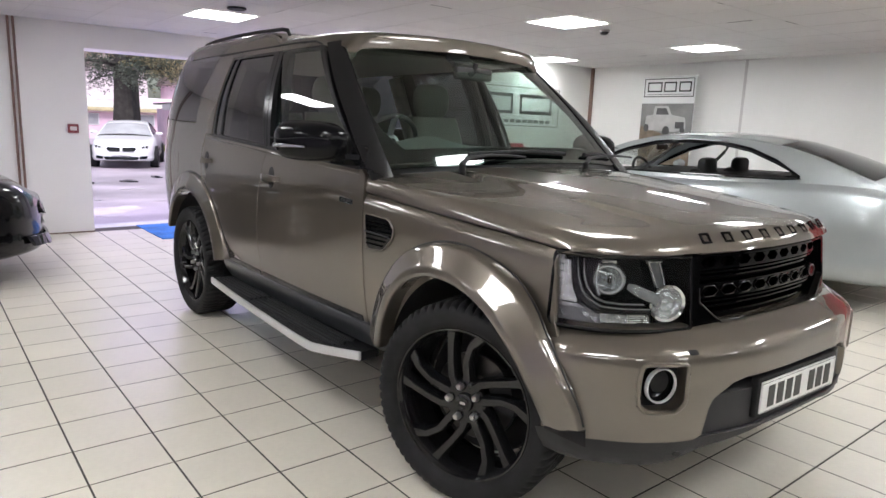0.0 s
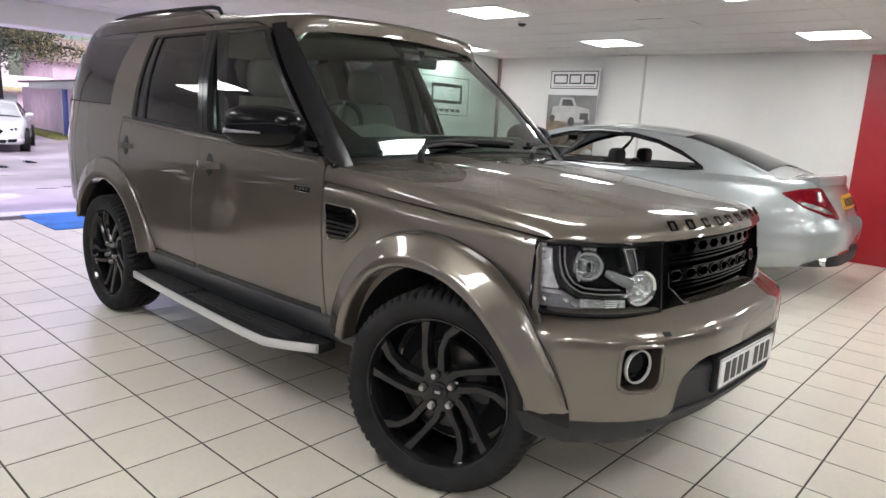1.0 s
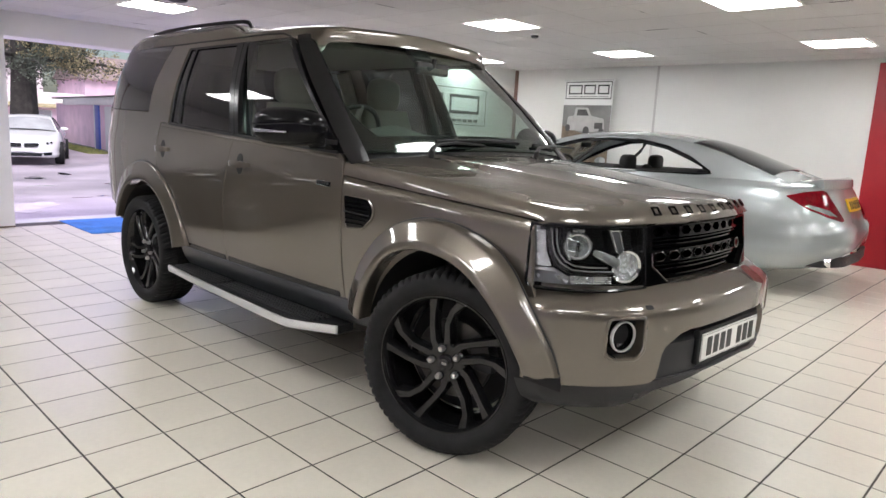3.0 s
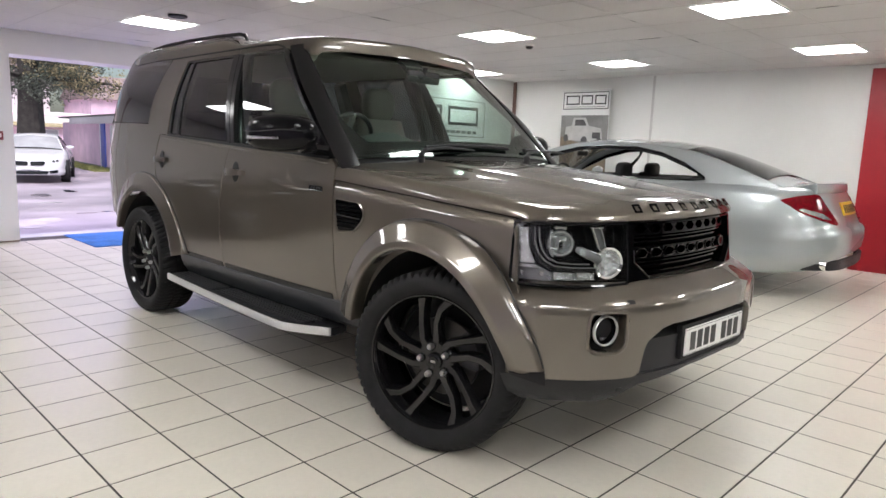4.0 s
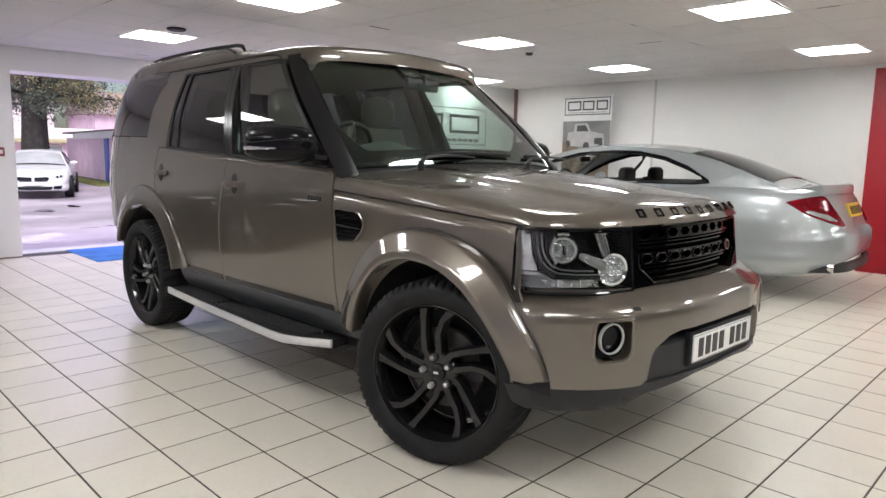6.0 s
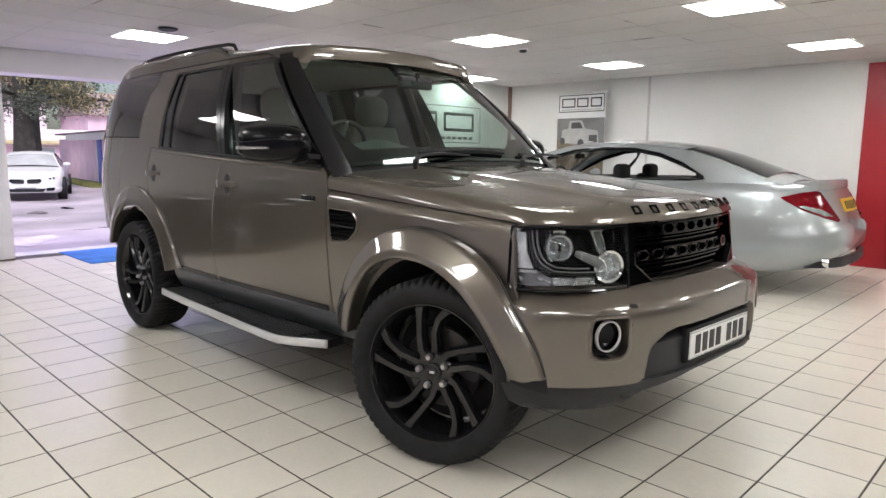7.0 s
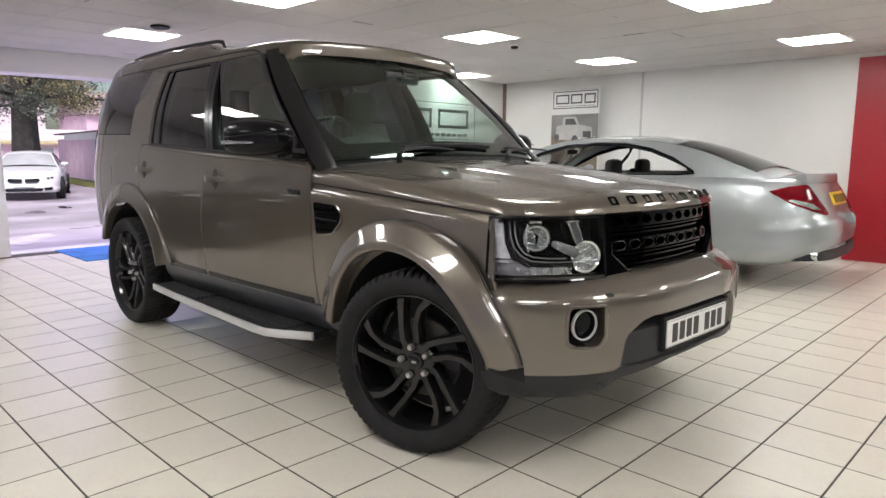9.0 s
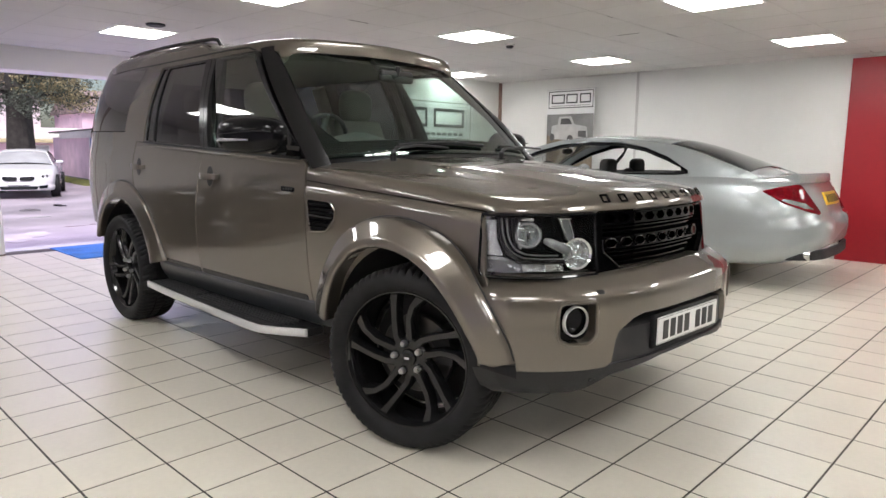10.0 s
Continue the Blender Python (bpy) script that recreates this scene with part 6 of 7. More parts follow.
        for sg in (1, -1):
            o = [(sg * a(y), z) for y, z in ((0.865, 0.905), (0.79, 0.945), (0.66, 0.965), (0.625, 0.952), (0.505, 0.715), (0.54, 0.698), (0.67, 0.735), (0.79, 0.80))]
            lamp_ob = part("tail_lamp", panel(bmesh.new(), rounded(o, 0.012), tail(0.008), (0.02, 0, 0), step=0.025), "lens_red", car, "red tail lamp with a clear lower strip")
            o = [(sg * a(y), z) for y, z in ((0.805, 0.826), (0.785, 0.840), (0.66, 0.800), (0.585, 0.745), (0.67, 0.756), (0.765, 0.80))]
            part("clear_strip", panel(bmesh.new(), rounded(o, 0.012), tail(0.0105), (0.006, 0, 0), step=0.025, edge=0.001), "lens_clear", lamp_ob)
            # tailpipe and dark lower corner
            yy = sg * 0.66
            bm = bmesh.new()
            lathe(bm, [(0.045, 0.0), (0.052, 0.012), (0.050, 0.12)], n=24, m=Matrix.Translation((-2.455, yy, 0.345)) @ pose(0, 0, 0, 0, 90, 0) @ Matrix.Scale(1.35, 4, (0, 1, 0)))
            part("tailpipe", bm, "chrome", car, "oval chrome tailpipe")
            part("pipe_inside", lathe(bmesh.new(), [(0.0, 0.05), (0.05, 0.05)], n=24, m=Matrix.Translation((-2.455, yy, 0.345)) @ pose(0, 0, 0, 0, 90, 0) @ Matrix.Scale(1.35, 4, (0, 1, 0))), "ink", car)
        at = on_end(tr, 0.014, True, 0.0)
        w = -ts(-0.80)
        part("diffuser", panel(bmesh.new(), [(-w, 0.30), (w, 0.30), (w - 0.10, 0.355), (w - 0.3, 0.385), (-w + 0.3, 0.385), (-w + 0.10, 0.355)], lambda u, z: at(u + c, z), (0.03, 0, 0), step=0.05), "grey_plastic", car, "dark grey bumper insert")
        part("number_plate", panel(bmesh.new(), [(-0.26, 0.775), (0.26, 0.775), (0.26, 0.885), (-0.26, 0.885)], tail(0.012), (0.02, 0, 0), step=0.05, edge=0.002), "plate_yellow", car, "yellow number plate with plain bars")
        for k in range(7):
            u0 = -0.20 + 0.066 * k
            part("plate_bar", panel(bmesh.new(), [(u0 - 0.02, 0.795), (u0 + 0.02, 0.795), (u0 + 0.02, 0.865), (u0 - 0.02, 0.865)], tail(0.0145), (0.002, 0, 0), step=0.05, edge=0.0005), "ink", car)
        # boot lid lip
        rows = []
        for u in span(-1, 1, 24):
            y = 0.60 * u
            x = -2.255 - 0.10 * (1 - u * u)
            rows.append([(x + 0.20, y, 1.015), (x + 0.05, y, 1.040), (x - 0.012, y, 1.060), (x - 0.034, y, 1.048), (x - 0.044, y, 0.985), (x - 0.03, y, 0.972), (x + 0.12, y, 0.965)])
        part("boot_lip", loft(bmesh.new(), rows, closed=True, caps=True), paint, car, angle=60)
    if front:
        tr = end_track(False)
        c = tr.length / 2

        def ns(y):
            return tr.find(y) - c
        at = on_end(tr, 0.005, False, 0.25, 0.5)
        at2 = on_end(tr, 0.008, False, 0.25, 0.5)
        for sg in (1, -1):
            a0, a1 = -ns(-0.86 if nose else -0.80), -ns(-0.46)
            lamp_o = [(sg * u, z) for u, z in ((a0, 0.71 + nose * 0.6), (a0 - 0.03, 0.645 + nose * 0.6), (a1 + 0.02, 0.585), (a1 - 0.02, 0.60), (a1 + 0.02, 0.655 + nose * 0.6))]
            hl = part("headlight", panel(bmesh.new(), rounded(lamp_o, 0.015), lambda u, z: at(u + c, z), (-0.02, 0, 0), step=0.03), "alu", car, "clear headlight with bright inside")
            um = sg * (a0 + a1) / 2
            for du in (-0.07, 0.06):
                pu = um + du
                p = Vector(at2(pu + c, 0.645 if du * sg > 0 else 0.630))
                n = tr.out_from(pu + c)
                mm = Matrix.Translation(p) @ Vector((0, 0, 1)).rotation_difference(Vector((n.x, n.y, 0.15)).normalized()).to_matrix().to_4x4()
                part("lamp_ring", lathe(bmesh.new(), [(0.036, -0.006), (0.040, 0.004), (0.034, 0.006), (0.030, -0.004), (0.0, 0.0)], n=24, m=mm), "gloss_black", hl)
            kid = [(sg * u, z) for u, z in ((0.03, 0.625), (0.37, 0.640), (0.41, 0.59), (0.33, 0.520), (0.04, 0.515))]
            g = part("grille", panel(bmesh.new(), rounded(kid, 0.03), lambda u, z: on_end(tr, 0.030, False, 0.25, 0.5)(u + c, z), (-0.02, 0, 0), step=0.03), "gloss_black", car, "dark grille opening")
            for k in range(6):
                uu = sg * (0.07 + 0.042 * k)
                part("grille_bar", panel(bmesh.new(), [(uu - 0.005, 0.51), (uu + 0.005, 0.51), (uu + 0.005, 0.60), (uu - 0.005, 0.60)], lambda u, z: on_end(tr, 0.033, False, 0.25, 0.5)(u + c, z), (-0.004, 0, 0), step=0.03, edge=0.0005), "plastic", g)
            fo = [(sg * u, z) for u, z in ((a1 + 0.02, 0.37), (a1 + 0.26, 0.385), (a1 + 0.22, 0.30), (a1 + 0.02, 0.29))]
            part("fog_intake", panel(bmesh.new(), rounded(fo, 0.02), lambda u, z: at(u + c, z), (-0.02, 0, 0), step=0.04), "gloss_black", car)
        part("lower_intake", panel(bmesh.new(), rounded([(-0.42, 0.27), (0.42, 0.27), (0.48, 0.36), (-0.48, 0.36)], 0.03), lambda u, z: at(u + c, z), (-0.02, 0, 0), step=0.05), "gloss_black", car)
        part("number_plate", panel(bmesh.new(), [(-0.26, 0.405), (0.26, 0.405), (0.26, 0.485), (-0.26, 0.485)], lambda u, z: at2(u + c, z), (-0.01, 0, 0), step=0.1, edge=0.001), plate, car, "number plate with plain bars")
    return car


def _out_from(self, s):
    """Outward in the plan for a curve round the nose or tail of a car."""
    a, b = self.at(max(s - 0.01, 0)), self.at(min(s + 0.01, self.length))
    t = Vector((b[0] - a[0], b[1] - a[1]))
    n = Vector((-t.y, t.x)).normalized()
    p = self.at(s)
    ox = 1.6 if p[0] > 0 else -1.6
    return n if n.x * (p[0] - ox) + n.y * p[1] > 0 else -n


Track.out_from = _out_from
build_coupe("silver_coupe", "metallic silver two-door coupe parked on the tiles", "silver", pose(-0.757, 4.30, 0, 0, 0, 183.2), rear=True, front=False, lowered=True)
build_coupe("black_coupe", "shiny black open low car with clear headlights", "black_paint", pose(-3.72, -4.07, 0, 0, 0, 90), rear=False, front=True, nose=0.09, roofed=False, rim="alu")
build_coupe("white_car", "white two-door car parked outside on wet tarmac", "white_paint", pose(-20.75, 3.35, -0.22, 0, 0, -19), rear=False, front=True, rim="grey_plastic", pane="misty_glass")

# ---- things in the room ----
mat_ob = tagged(link("entrance_mat", boxed(-5.72, -4.58, -0.235, 1.15, 0.0, 0.010, 0.004), "mat"), "bright blue carpet mat just inside the doorway", "mat")

for y in (-1.478, -1.43):
    b = tube(bmesh.new(), [(X0 + 0.02, y, 0.0), (X0 + 0.02, y, CEIL)], 0.013, n=10)
    tagged(link("wall_pipe", b, "pipe"), "thin brown painted pipe running up the wall", "pipe", group="pipes up the wall")
b = boxed(XJ + 0.003, XJ + 0.05, Y1 - 0.05, Y1 - 0.003, 0.0, CEIL, 0.01)
tagged(link("corner_trunking", b, "pipe"), "brown trunking up the corner of the room", "trunking")

chair = thing("chair", "red padded chair standing against the white wall", "chair", pose(-3.42, 4.42, 0, 0, 0, 0))
part("seat", box(bmesh.new(), -0.22, 0.24, -0.23, 0.23, 0.42, 0.50, 0.03, 3), "red", chair)
rows = []
for k in range(9):
    t = k / 8
    w = 0.21 * (1 - 0.25 * t ** 4)
    z, x = 0.56 + 0.62 * t, -0.22 - 0.06 * t
    rows.append([(x + 0.035 * math.copysign(abs(math.cos(a)) ** 0.6, math.cos(a)), w * math.copysign(abs(math.sin(a)) ** 0.6, math.sin(a)), z) for a in np.linspace(0, 2 * math.pi, 21)[:-1]])
part("backrest", loft(bmesh.new(), rows, closed=True, caps=True), "red", chair, angle=60)
for x in (-0.2, 0.2):
    for y in (-0.2, 0.2):
        part("leg", tube(bmesh.new(), [(x, y, 0.0), (x * 0.95, y * 0.95, 0.43)], 0.012, n=8), "steel", chair)
for y in (-0.14, 0.14):
    part("back_stay", tube(bmesh.new(), [(-0.20, y, 0.45), (-0.225, y, 0.62)], 0.012, n=8), "steel", chair)

alarm = thing("call_point", "small red fire alarm call point on the wall", "fire alarm", pose(X0, -0.922, 1.207))
part("case", boxed(0.0, 0.035, -0.055, 0.055, -0.05, 0.05, 0.008), "dull_red", alarm)
part("face", boxed(0.035, 0.038, -0.035, 0.035, -0.022, 0.022, 0.001), "pale_render", alarm)

det = thing("smoke_detector", "small round white smoke detector on the ceiling", "smoke detector", pose(-1.147, 3.04, CEIL - 0.002))
part("base", lathe(bmesh.new(), [(0.0, 0.0), (0.052, 0.0), (0.052, -0.012), (0.045, -0.018), (0.0, -0.018)], n=32), "white", det)
part("head", lathe(bmesh.new(), [(0.040, -0.018), (0.038, -0.034), (0.024, -0.044), (0.0, -0.046)], n=32), "grey_plastic", det)
disc = thing("ceiling_vent", "dark round vent cap in the ceiling", "vent", pose(-2.90, 0.02, CEIL - 0.002))
part("ring", lathe(bmesh.new(), [(0.085, 0.0), (0.085, -0.012), (0.07, -0.018), (0.062, -0.012), (0.0, -0.010)], n=36), "plastic", disc)


def hollow(bm, x0, x1, z0, z1, t, place):
    """A plain upright frame of bars laid by place(u, z)."""
    for a0, a1, b0, b1 in ((x0, x1, z0, z0 + t), (x0, x1, z1 - t, z1), (x0, x0 + t, z0 + t, z1 - t), (x1 - t, x1, z0 + t, z1 - t)):
        f = [place(a0, b0, 0), place(a1, b0, 0), place(a1, b1, 0), place(a0, b1, 0)]
        g = [place(a0, b0, 1), place(a1, b0, 1), place(a1, b1, 1), place(a0, b1, 1)]
        f, g = [bm.verts.new(p) for p in f], [bm.verts.new(p) for p in g]
        bm.faces.new(g)
        for k in range(4):
            bm.faces.new((f[k], f[(k + 1) % 4], g[(k + 1) % 4], g[k]))
    return bm


# the company board on the stepped-in wall
sign = thing("wall_sign", "white company board with dark grey lettering shapes and a thin frame", "sign", pose(XJ, 0, 0))
part("board", boxed(0.001, 0.012, 3.02, 5.52, 1.36, 2.04, 0.003), "sign", sign, smooth=False)
on_wall = lambda u, z, k: (0.0125 + 0.003 * k, u, z)
part("frame_line", hollow(bmesh.new(), 3.08, 5.44, 1.425, 1.985, 0.012, on_wall), "grey_ink", sign, smooth=False)
for u0, u1 in ((3.26, 3.86), (3.95, 4.46), (4.60, 5.28)):
    part("sign_shape", hollow(bmesh.new(), u0, u1, 1.60, 1.885, 0.045, on_wall), "ink", sign, smooth=False)
for k in range(16):
    u0 = 3.30 + 0.124 * k
    part("sign_bar", boxed(0.0125, 0.0145, u0, u0 + 0.095, 1.475, 1.52), "grey_ink", sign, smooth=False)

# roll-up banner
ban = thing("banner_stand", "tall roll-up banner with a logo panel over a photograph", "banner", pose(0.088, 6.08, 0))
part("sheet", boxed(-2.87, -2.025, -0.004, 0.0, 0.05, 2.185), "sign", ban, smooth=False)
part("base", boxed(-2.89, -2.00, -0.09, 0.09, 0.0, 0.06, 0.02), "alu", ban)
part("top_rail", boxed(-2.88, -2.015, -0.012, 0.008, 2.175, 2.195, 0.004), "alu", ban)
part("pole", tube(bmesh.new(), [(-2.45, 0.03, 0.05), (-2.45, 0.02, 2.18)], 0.010, n=8), "alu", ban)
flat = lambda u, z, k: (u, -0.0045 - 0.0015 * k, z)
part("logo_frame", hollow(bmesh.new(), -2.845, -2.045, 1.905, 2.165, 0.014, flat), "grey_ink", ban, smooth=False)
for u0, u1 in ((-2.79, -2.55), (-2.52, -2.32), (-2.28, -2.09)):
    part("logo_shape", hollow(bmesh.new(), u0, u1, 1.975, 2.115, 0.020, flat), "ink", ban, smooth=False)
part("logo_line", boxed(-2.79, -2.10, -0.006, -0.0045, 1.938, 1.945), "grey_ink", ban, smooth=False)
photo = part("photograph", boxed(-2.865, -2.03, -0.0055, -0.0042, 0.60, 1.815), "photo_sky", ban, "grey photograph of a pale off-road car", smooth=False)


def flat_poly(pts, y):
    bm = bmesh.new()
    a = [bm.verts.new((x, y, z)) for x, z in pts]
    b = [bm.verts.new((x, y + 0.0012, z)) for x, z in pts]
    bm.faces.new(a)
    for k in range(len(a)):
        bm.faces.new((a[k], a[(k + 1) % len(a)], b[(k + 1) % len(a)], b[k]))
    return bm


part("photo_ground", flat_poly([(-2.865, 0.60), (-2.03, 0.60), (-2.03, 1.36), (-2.45, 1.38), (-2.865, 1.50)], -0.0072), "photo_ground", photo, smooth=False)
part("photo_body", flat_poly(rounded([(-2.79, 1.44), (-2.77, 1.64), (-2.66, 1.66), (-2.64, 1.78), (-2.42, 1.78), (-2.36, 1.66), (-2.14, 1.62), (-2.12, 1.46), (-2.30, 1.42)], 0.02), -0.0086), "photo_body", photo, smooth=False)
part("photo_window", flat_poly([(-2.61, 1.66), (-2.60, 1.75), (-2.45, 1.75), (-2.40, 1.66)], -0.0100), "photo_dark", photo, smooth=False)
part("photo_grille", flat_poly([(-2.29, 1.47), (-2.29, 1.56), (-2.15, 1.56), (-2.15, 1.47)], -0.0100), "photo_dark", photo, smooth=False)
for x, z, r in ((-2.43, 1.43, 0.07), (-2.76, 1.47, 0.055), (-2.17, 1.44, 0.05)):
    part("photo_wheel", flat_poly([(x + r * 0.8 * math.cos(2 * math.pi * k / 20), z + r * math.sin(2 * math.pi * k / 20)) for k in range(20)], -0.0112), "photo_dark", photo, smooth=False)

# ---- outside ----
gz = curve((-400, -0.22), (-60, -0.22), (-16, -0.22), (-12, -0.17), (-7.5, -0.06), (-6.0, -0.045), (-5.6, -0.045), (400, -0.12))
bm = bmesh.new()
gx = [-400, -120, -60, -40, -30, -24, -20, -18, -16, -15, -14, -13, -12, -11, -10, -9, -8, -7, -6.5, -6.02]
loft(bm, [[(x, y, gz(x)) for y in (-400, -80, -20, -8, -4, 0, 4, 8, 14, 20, 40, 100, 400)] for x in gx])
structure("ground", bm, "tarmac", "wet grey tarmac yard with puddles", "ground", smooth=True)
structure("ground_beyond", boxed(X1 + 0.2, 400, -400, 400, -0.4, -0.2), "tarmac", "grey tarmac beyond the building", "ground")
b = bmesh.new()
pools = [(-11.85, 1.25, 0.10, 0.24), (-8.92, 1.05, 0.05, 0.15), (-9.08, 1.44, 0.07, 0.11), (-9.5, 0.10, 0.04, 0.10)]
pools += [(random.uniform(-17, -11), random.uniform(-1.5, 4.0), random.uniform(0.2, 0.5), random.uniform(0.1, 0.3)) for k in range(4)]
for x, y, rx, ry in pools:
    n = 40
    w1, w2, w3 = (random.uniform(0, 6.28) for k in range(3))
    vs = []
    for i in range(n):
        a = 2 * math.pi * i / n
        r = 1 + 0.16 * math.sin(2 * a + w1) + 0.12 * math.sin(3 * a + w2) + 0.07 * math.sin(7 * a + w3)
        vs.append(b.verts.new((x + rx * r * math.cos(a), y + ry * r * math.sin(a), gz(x + rx * r * math.cos(a)) + 0.004)))
    b.faces.new(vs)
# bright wet sheen near the doorway, put into the ground as a pale shape
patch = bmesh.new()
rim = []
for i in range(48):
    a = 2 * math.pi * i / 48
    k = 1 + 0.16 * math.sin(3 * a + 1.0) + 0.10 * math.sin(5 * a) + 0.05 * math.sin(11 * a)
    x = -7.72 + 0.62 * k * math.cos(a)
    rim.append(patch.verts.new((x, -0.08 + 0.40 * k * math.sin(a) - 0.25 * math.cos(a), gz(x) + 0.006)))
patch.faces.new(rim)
M["pale_tarmac"] = shader("tarmac_sky_sheen", (0.50, 0.455, 0.475), 0.5, var=0.22, size=3, fine=90, bump=0.3)
structure("ground_sheen", patch, "pale_tarmac", "pale shape for the bright sheen on the wet tarmac", "ground")
M["puddle"] = shader("puddle_water", (0.05, 0.05, 0.06), 0.03, var=0.1)
tagged(link("puddles", b, "puddle", smooth=False), "shallow rain puddles on the tarmac", "puddle", kind="stuff")

# garage with a blue door
gar = thing("garage", "low pink rendered garage with a white fascia and blue door", "garage", pose(-35.5, 8.35, -0.22, 0, 0, -6.4))
part("wall", boxed(0, 16.0, 0.0, 5.5, 0.0, 1.98), "pink", gar, smooth=False)
part("fascia", boxed(2.4, 16.1, -0.12, 5.6, 1.90, 2.22, 0.02), "fascia", gar)
part("felt_roof", boxed(-0.15, 16.15, -0.16, 5.65, 2.20, 2.27, 0.02), "roof_felt", gar)
dr = part("door", boxed(8.55, 9.25, -0.05, 0.03, 0.0, 1.93, 0.01), "blue_door", gar, "bright blue wooden door")
part("door_rail", boxed(8.62, 9.18, -0.065, -0.05, 0.90, 1.0, 0.004), "blue_door", dr)
part("door_post", boxed(8.40, 8.52, -0.06, 0.02, 0.0, 1.93, 0.006), "fascia", gar)
part("white_panel", boxed(10.2, 12.4, -0.04, 0.02, 0.1, 1.85, 0.01), "fascia", gar)
part("plinth", boxed(-0.04, 16.04, -0.05, 5.54, 0.0, 0.12, 0.01), "roof_felt", gar)

house = thing("house", "pink rendered house with a tiled roof behind the trees", "house", pose(-56, 8.0, -0.22))
part("wall", boxed(-7, 0, 8.4, 20, 0, 4.4), "pink", house, smooth=False)
bm = bmesh.new()
loft(bm, [[(0.4, y, 4.3), (-3.5, y, 6.4), (-7.4, y, 4.3)] for y in (8.1, 20.3)], closed=True, caps=True)
part("roof", bm, "roof_tile", house, smooth=False)
low = thing("low_building", "long low pink outbuilding with a brown roof and white bands", "outbuilding", pose(-46, -12, -0.22))
part("wall", boxed(-4, 0, 0, 26.0, 0, 1.80), "pink", low, smooth=False)
bm = bmesh.new()
loft(bm, [[(0.35, y, 1.76), (0.35, y, 1.88), (-3.0, y, 2.15), (-4.3, y, 1.85)] for y in (-0.3, 26.3)], closed=True, caps=True)
part("roof", bm, "moss_roof", low, "mossy ochre roof", smooth=False)
part("gutter", boxed(0.34, 0.42, -0.3, 26.3, 1.72, 1.80, 0.01), "roof_tile", low)
part("white_parapet", boxed(-1.9, -1.7, 9.0, 26.0, 2.0, 2.48, 0.01), "fascia", low)
part("pink_parapet", boxed(-2.6, -2.3, 9.0, 26.0, 2.0, 2.66, 0.01), "pink", low)
part("white_coping", boxed(-3.2, -2.7, 9.0, 26.0, 2.0, 2.84, 0.01), "fascia", low)
for y in (8.5, 12.0, 15.5, 19.0, 22.5):
    w = part("window", boxed(-0.02, 0.04, y - 0.6, y + 0.6, 0.85, 1.65, 0.01), "fascia", low)
    part("pane", boxed(0.04, 0.05, y - 0.53, y + 0.53, 0.92, 1.58), "misty_glass", w, smooth=False)

far = thing("far_house", "long pale rendered house at the back of the yard", "house", pose(-62, -16, -0.22))
part("wall", boxed(-7, 0, 0, 31, 0, 5.6), "pale_render", far, smooth=False)
bm = bmesh.new()
loft(bm, [[(0.4, y, 5.5), (-3.5, y, 8.0), (-7.4, y, 5.5)] for y in (-0.4, 31.4)], closed=True, caps=True)
part("roof", bm, "roof_tile", far, smooth=False)
# grass strip by the garage
b = bmesh.new()
for k in range(2600):
    x, y = random.uniform(-35, -24.5), random.uniform(-0.9, 0.0)
    y += 8.35 - (x + 35.5) * 0.112
    h, a = random.uniform(0.04, 0.14), random.uniform(0, 6.28)
    d = Vector((math.cos(a), math.sin(a), 0)) * 0.03
    p = Vector((x, y, gz(x)))
    b.faces.new([b.verts.new(p - d), b.verts.new(p + d), b.verts.new(p + Vector((random.uniform(-0.03, 0.03), random.uniform(-0.03, 0.03), h)))])
tagged(link("grass", b, "grass", smooth=False), "rough yellow-green grass strip", "grass", kind="stuff")


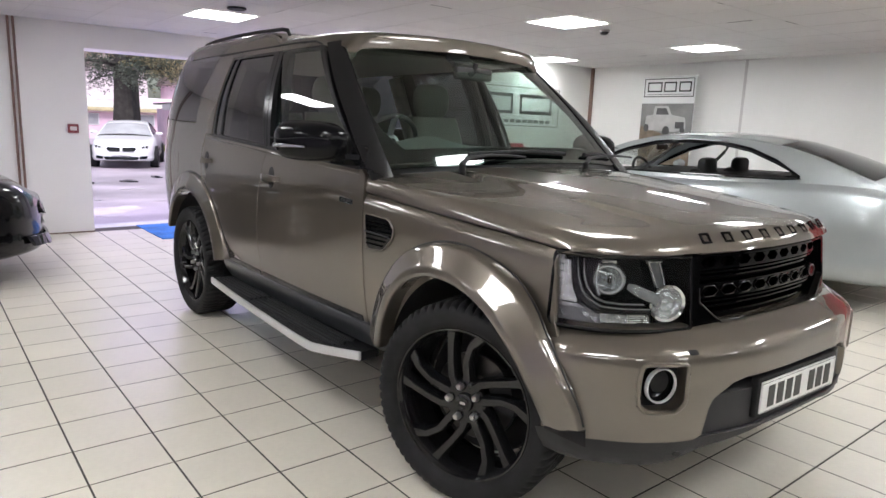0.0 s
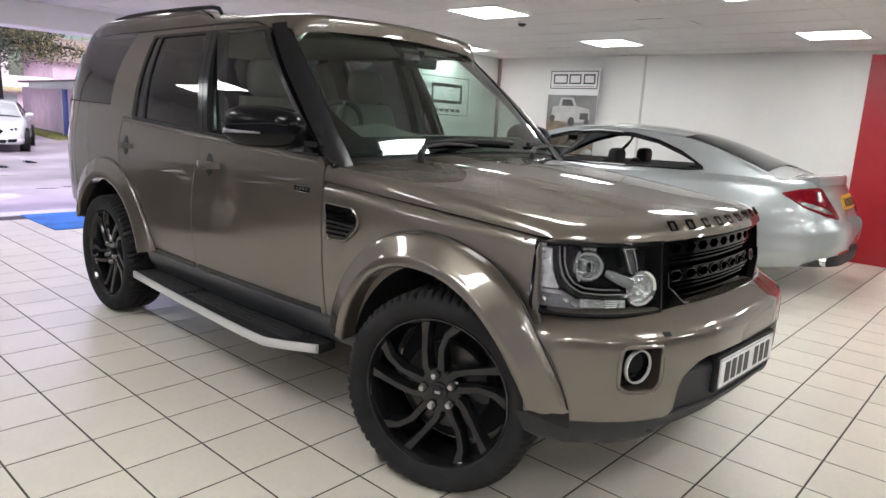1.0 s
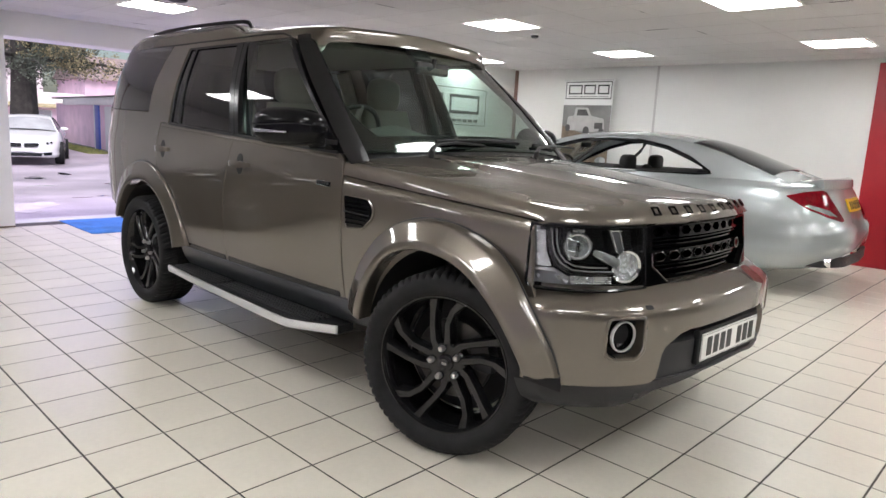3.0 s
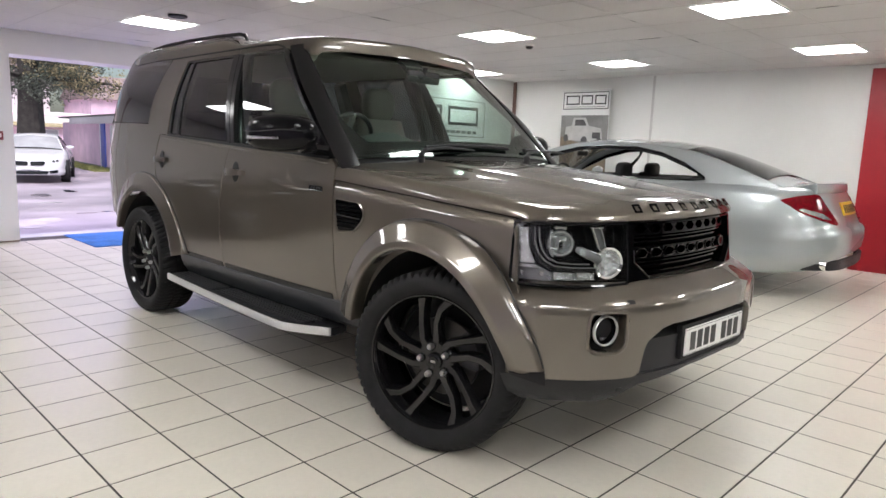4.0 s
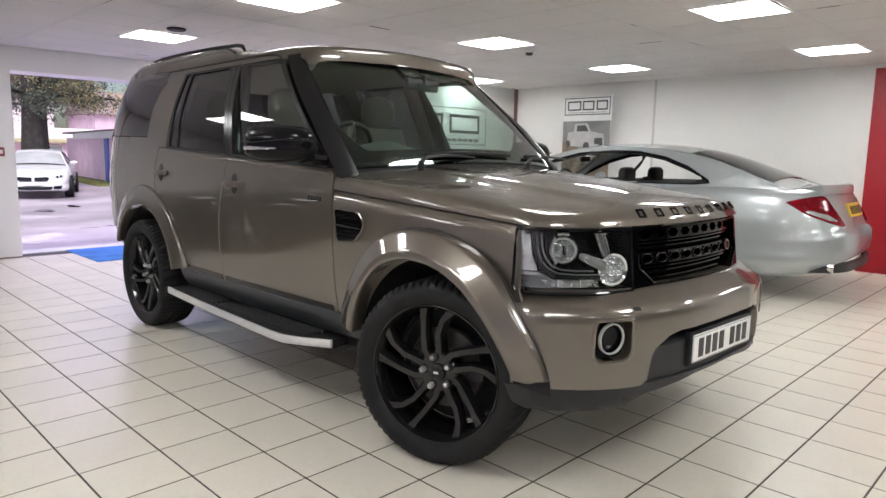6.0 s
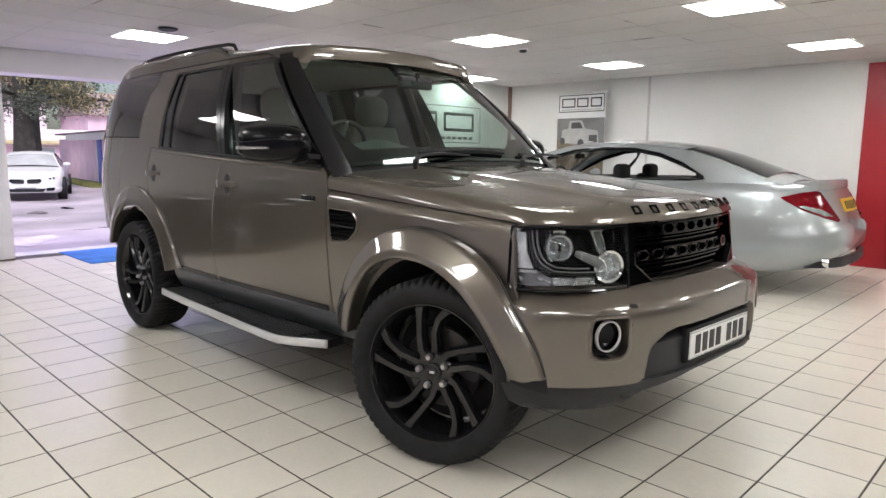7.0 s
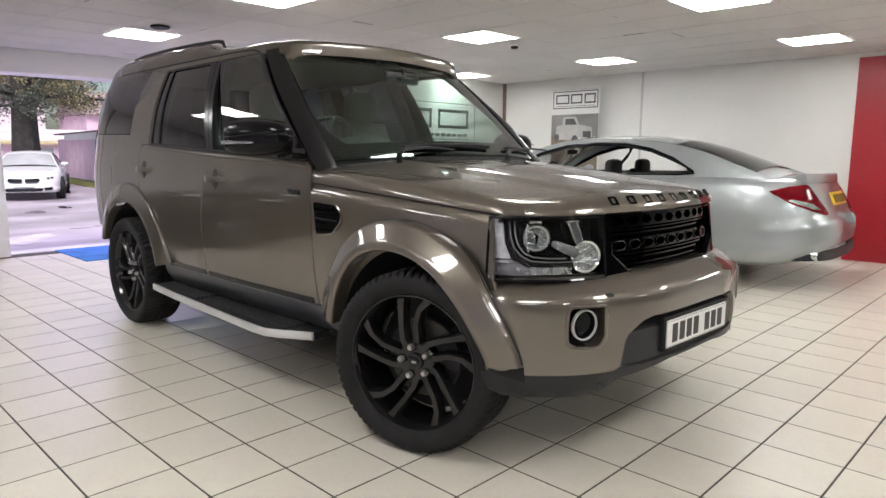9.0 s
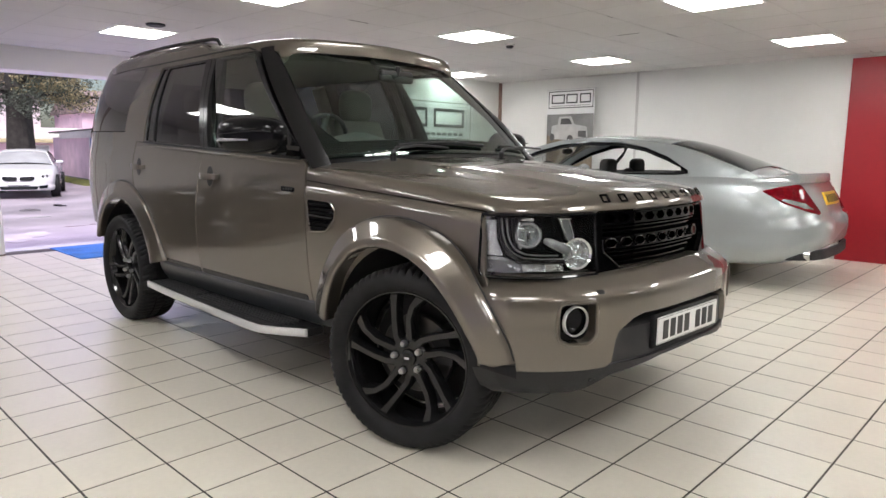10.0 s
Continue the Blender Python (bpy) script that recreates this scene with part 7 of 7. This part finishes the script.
def build_tree(m, r0, h, crown_lo, crown_hi, spread, count, seed, gold, label):
    """A tapered trunk with limbs, and a crown of many small leaf sprays."""
    rnd = random.Random(seed)
    tree = thing("tree", label, "tree", m)
    bm = bmesh.new()
    rings = []
    for k in range(15):
        t = k / 14
        r = r0 * (1.25 - 0.25 * min(1, t * 6)) * (1 - 0.75 * t)
        rings.append([(r * math.cos(a) * (1 + 0.10 * math.sin(5 * a + 3 * t) + 0.05 * rnd.uniform(-1, 1)) + 0.15 * math.sin(2 * t), r * math.sin(a) * (1 + 0.10 * math.sin(5 * a + 3 * t)), h * t) for a in np.linspace(0, 2 * math.pi, 17)[:-1]])
    loft(bm, rings, closed=True, caps=True)
    part("trunk", bm, "bark", tree, "rough dark trunk")
    tips = []
    for k in range(22):
        a, z = rnd.uniform(0, 2 * math.pi), rnd.uniform(crown_lo, crown_hi * 0.95)
        ln = spread * rnd.uniform(0.55, 1.0) * (1 - 0.55 * (z - crown_lo) / (crown_hi - crown_lo))
        d = Vector((math.cos(a), math.sin(a), 0))
        pts = [Vector((0, 0, z + 0.3)) + d * ln * t + Vector((0, 0, 0.25 * math.sin(2.2 * t) - 0.55 * t * t)) for t in (0, 0.25, 0.5, 0.75, 1.0)]
        part("limb", tube(bmesh.new(), pts, [0.13, 0.09, 0.06, 0.04, 0.02], n=6), "bark", tree)
        tips.append(pts)
    for nm, mt, share in (("crown", "leaf", 1 - gold), ("crown", "leaf_gold", gold)):
        verts, faces = [], []
        for k in range(int(count * share)):
            pts = rnd.choice(tips if mt == "leaf" else tips[::2])
            t = rnd.uniform(0.15, 1.0) * 3.999
            i = int(t)
            p = pts[i].lerp(pts[i + 1], t - i)
            p = p + Vector((rnd.gauss(0, 0.28), rnd.gauss(0, 0.28), rnd.gauss(-0.12, 0.24)))
            for q in range(8):
                c = p + Vector((rnd.gauss(0, 0.07), rnd.gauss(0, 0.07), rnd.gauss(0, 0.06)))
                u = Vector((rnd.gauss(0, 1), rnd.gauss(0, 1), rnd.gauss(-0.4, 0.6))).normalized() * rnd.uniform(0.028, 0.068)
                w = u.orthogonal().normalized() * u.length * 0.42
                b0 = len(verts)
                verts += [c - u, c + w, c + u, c - w]
                faces.append((b0, b0 + 1, b0 + 2, b0 + 3))
        me = bpy.data.meshes.new(nm)
        me.from_pydata([tuple(v) for v in verts], [], faces)
        me.materials.append(M[mt])
        o = new(nm, me)
        o.parent = tree
        tagged(o, kind="stuff")
    return tree


build_tree(pose(-25.2, 4.3, -0.22), 0.50, 9.0, 2.6, 9.0, 4.6, 5200, 3, 0.25, "large conifer with a thick dark trunk and drooping boughs")
build_tree(pose(-33, 6.6, -0.22), 0.28, 7.5, 2.6, 7.5, 3.8, 4600, 8, 0.60, "golden-leaved tree beyond the garage")
build_tree(pose(-40, -3.5, -0.22), 0.32, 8.0, 2.2, 8.0, 4.0, 3400, 12, 0.15, "dark green tree at the back of the yard")

# ---- floor tiles ----
TP, TQ, TX, TY, TJ = 0.3157, 0.3142, 0.591, -1.0375, 0.0082    # tile pitch each way, a corner, the joint
floor_ob = tagged(new("floor"), "cream glazed square floor tiles with dark joints", "floor", kind="structure")


def tile_geometry(bm, x, y, w, d):
    e = 0.0008
    lo = [bm.verts.new((x + a, y + b, -0.006)) for a, b in ((0, 0), (w, 0), (w, d), (0, d))]
    mid = [bm.verts.new((x + a, y + b, -e)) for a, b in ((0, 0), (w, 0), (w, d), (0, d))]
    up = [bm.verts.new((x + a, y + b, 0.0)) for a, b in ((e, e), (w - e, e), (w - e, d - e), (e, d - e))]
    bm.faces.new(up)
    for k in range(4):
        bm.faces.new((mid[k], mid[(k + 1) % 4], up[(k + 1) % 4], up[k]))
        bm.faces.new((lo[k], lo[(k + 1) % 4], mid[(k + 1) % 4], mid[k]))


shared, rest, count = None, bmesh.new(), 0
i0, i1 = math.floor((X0 - TX) / TP), math.ceil((X1 - TX) / TP)
j0, j1 = math.floor((Y0 - TY) / TQ), math.ceil((Y1 - TY) / TQ)
for i in range(i0, i1):
    for j in range(j0, j1):
        x, y = TX + i * TP + TJ / 2, TY + j * TQ + TJ / 2
        xa, xb, ya, yb = max(x, X0), min(x + TP - TJ, X1), max(y, Y0), min(y + TQ - TJ, Y1)
        if xb - xa < 0.02 or yb - ya < 0.02:
            continue
        if -1.0 < x < 3.6 and -2.6 < y < 2.2 and count < 300 and not (x < 1.0 and y > -0.9):
            if shared is None:
                b = bmesh.new()
                tile_geometry(b, 0, 0, TP - TJ, TQ - TJ)
                bmesh.ops.recalc_face_normals(b, faces=b.faces)
                shared = bpy.data.meshes.new("floor_tile")
                b.to_mesh(shared)
                b.free()
                shared.materials.append(M["tile"])
            t = new("floor_tile", shared)
            t.location = (x, y, random.uniform(-0.0006, 0.0))
            t.parent = floor_ob
            count += 1
        else:
            tile_geometry(rest, xa, ya, xb - xa, yb - ya)
tagged(part("floor_tiles_beyond", rest, "tile", floor_ob, smooth=False), kind="stuff")
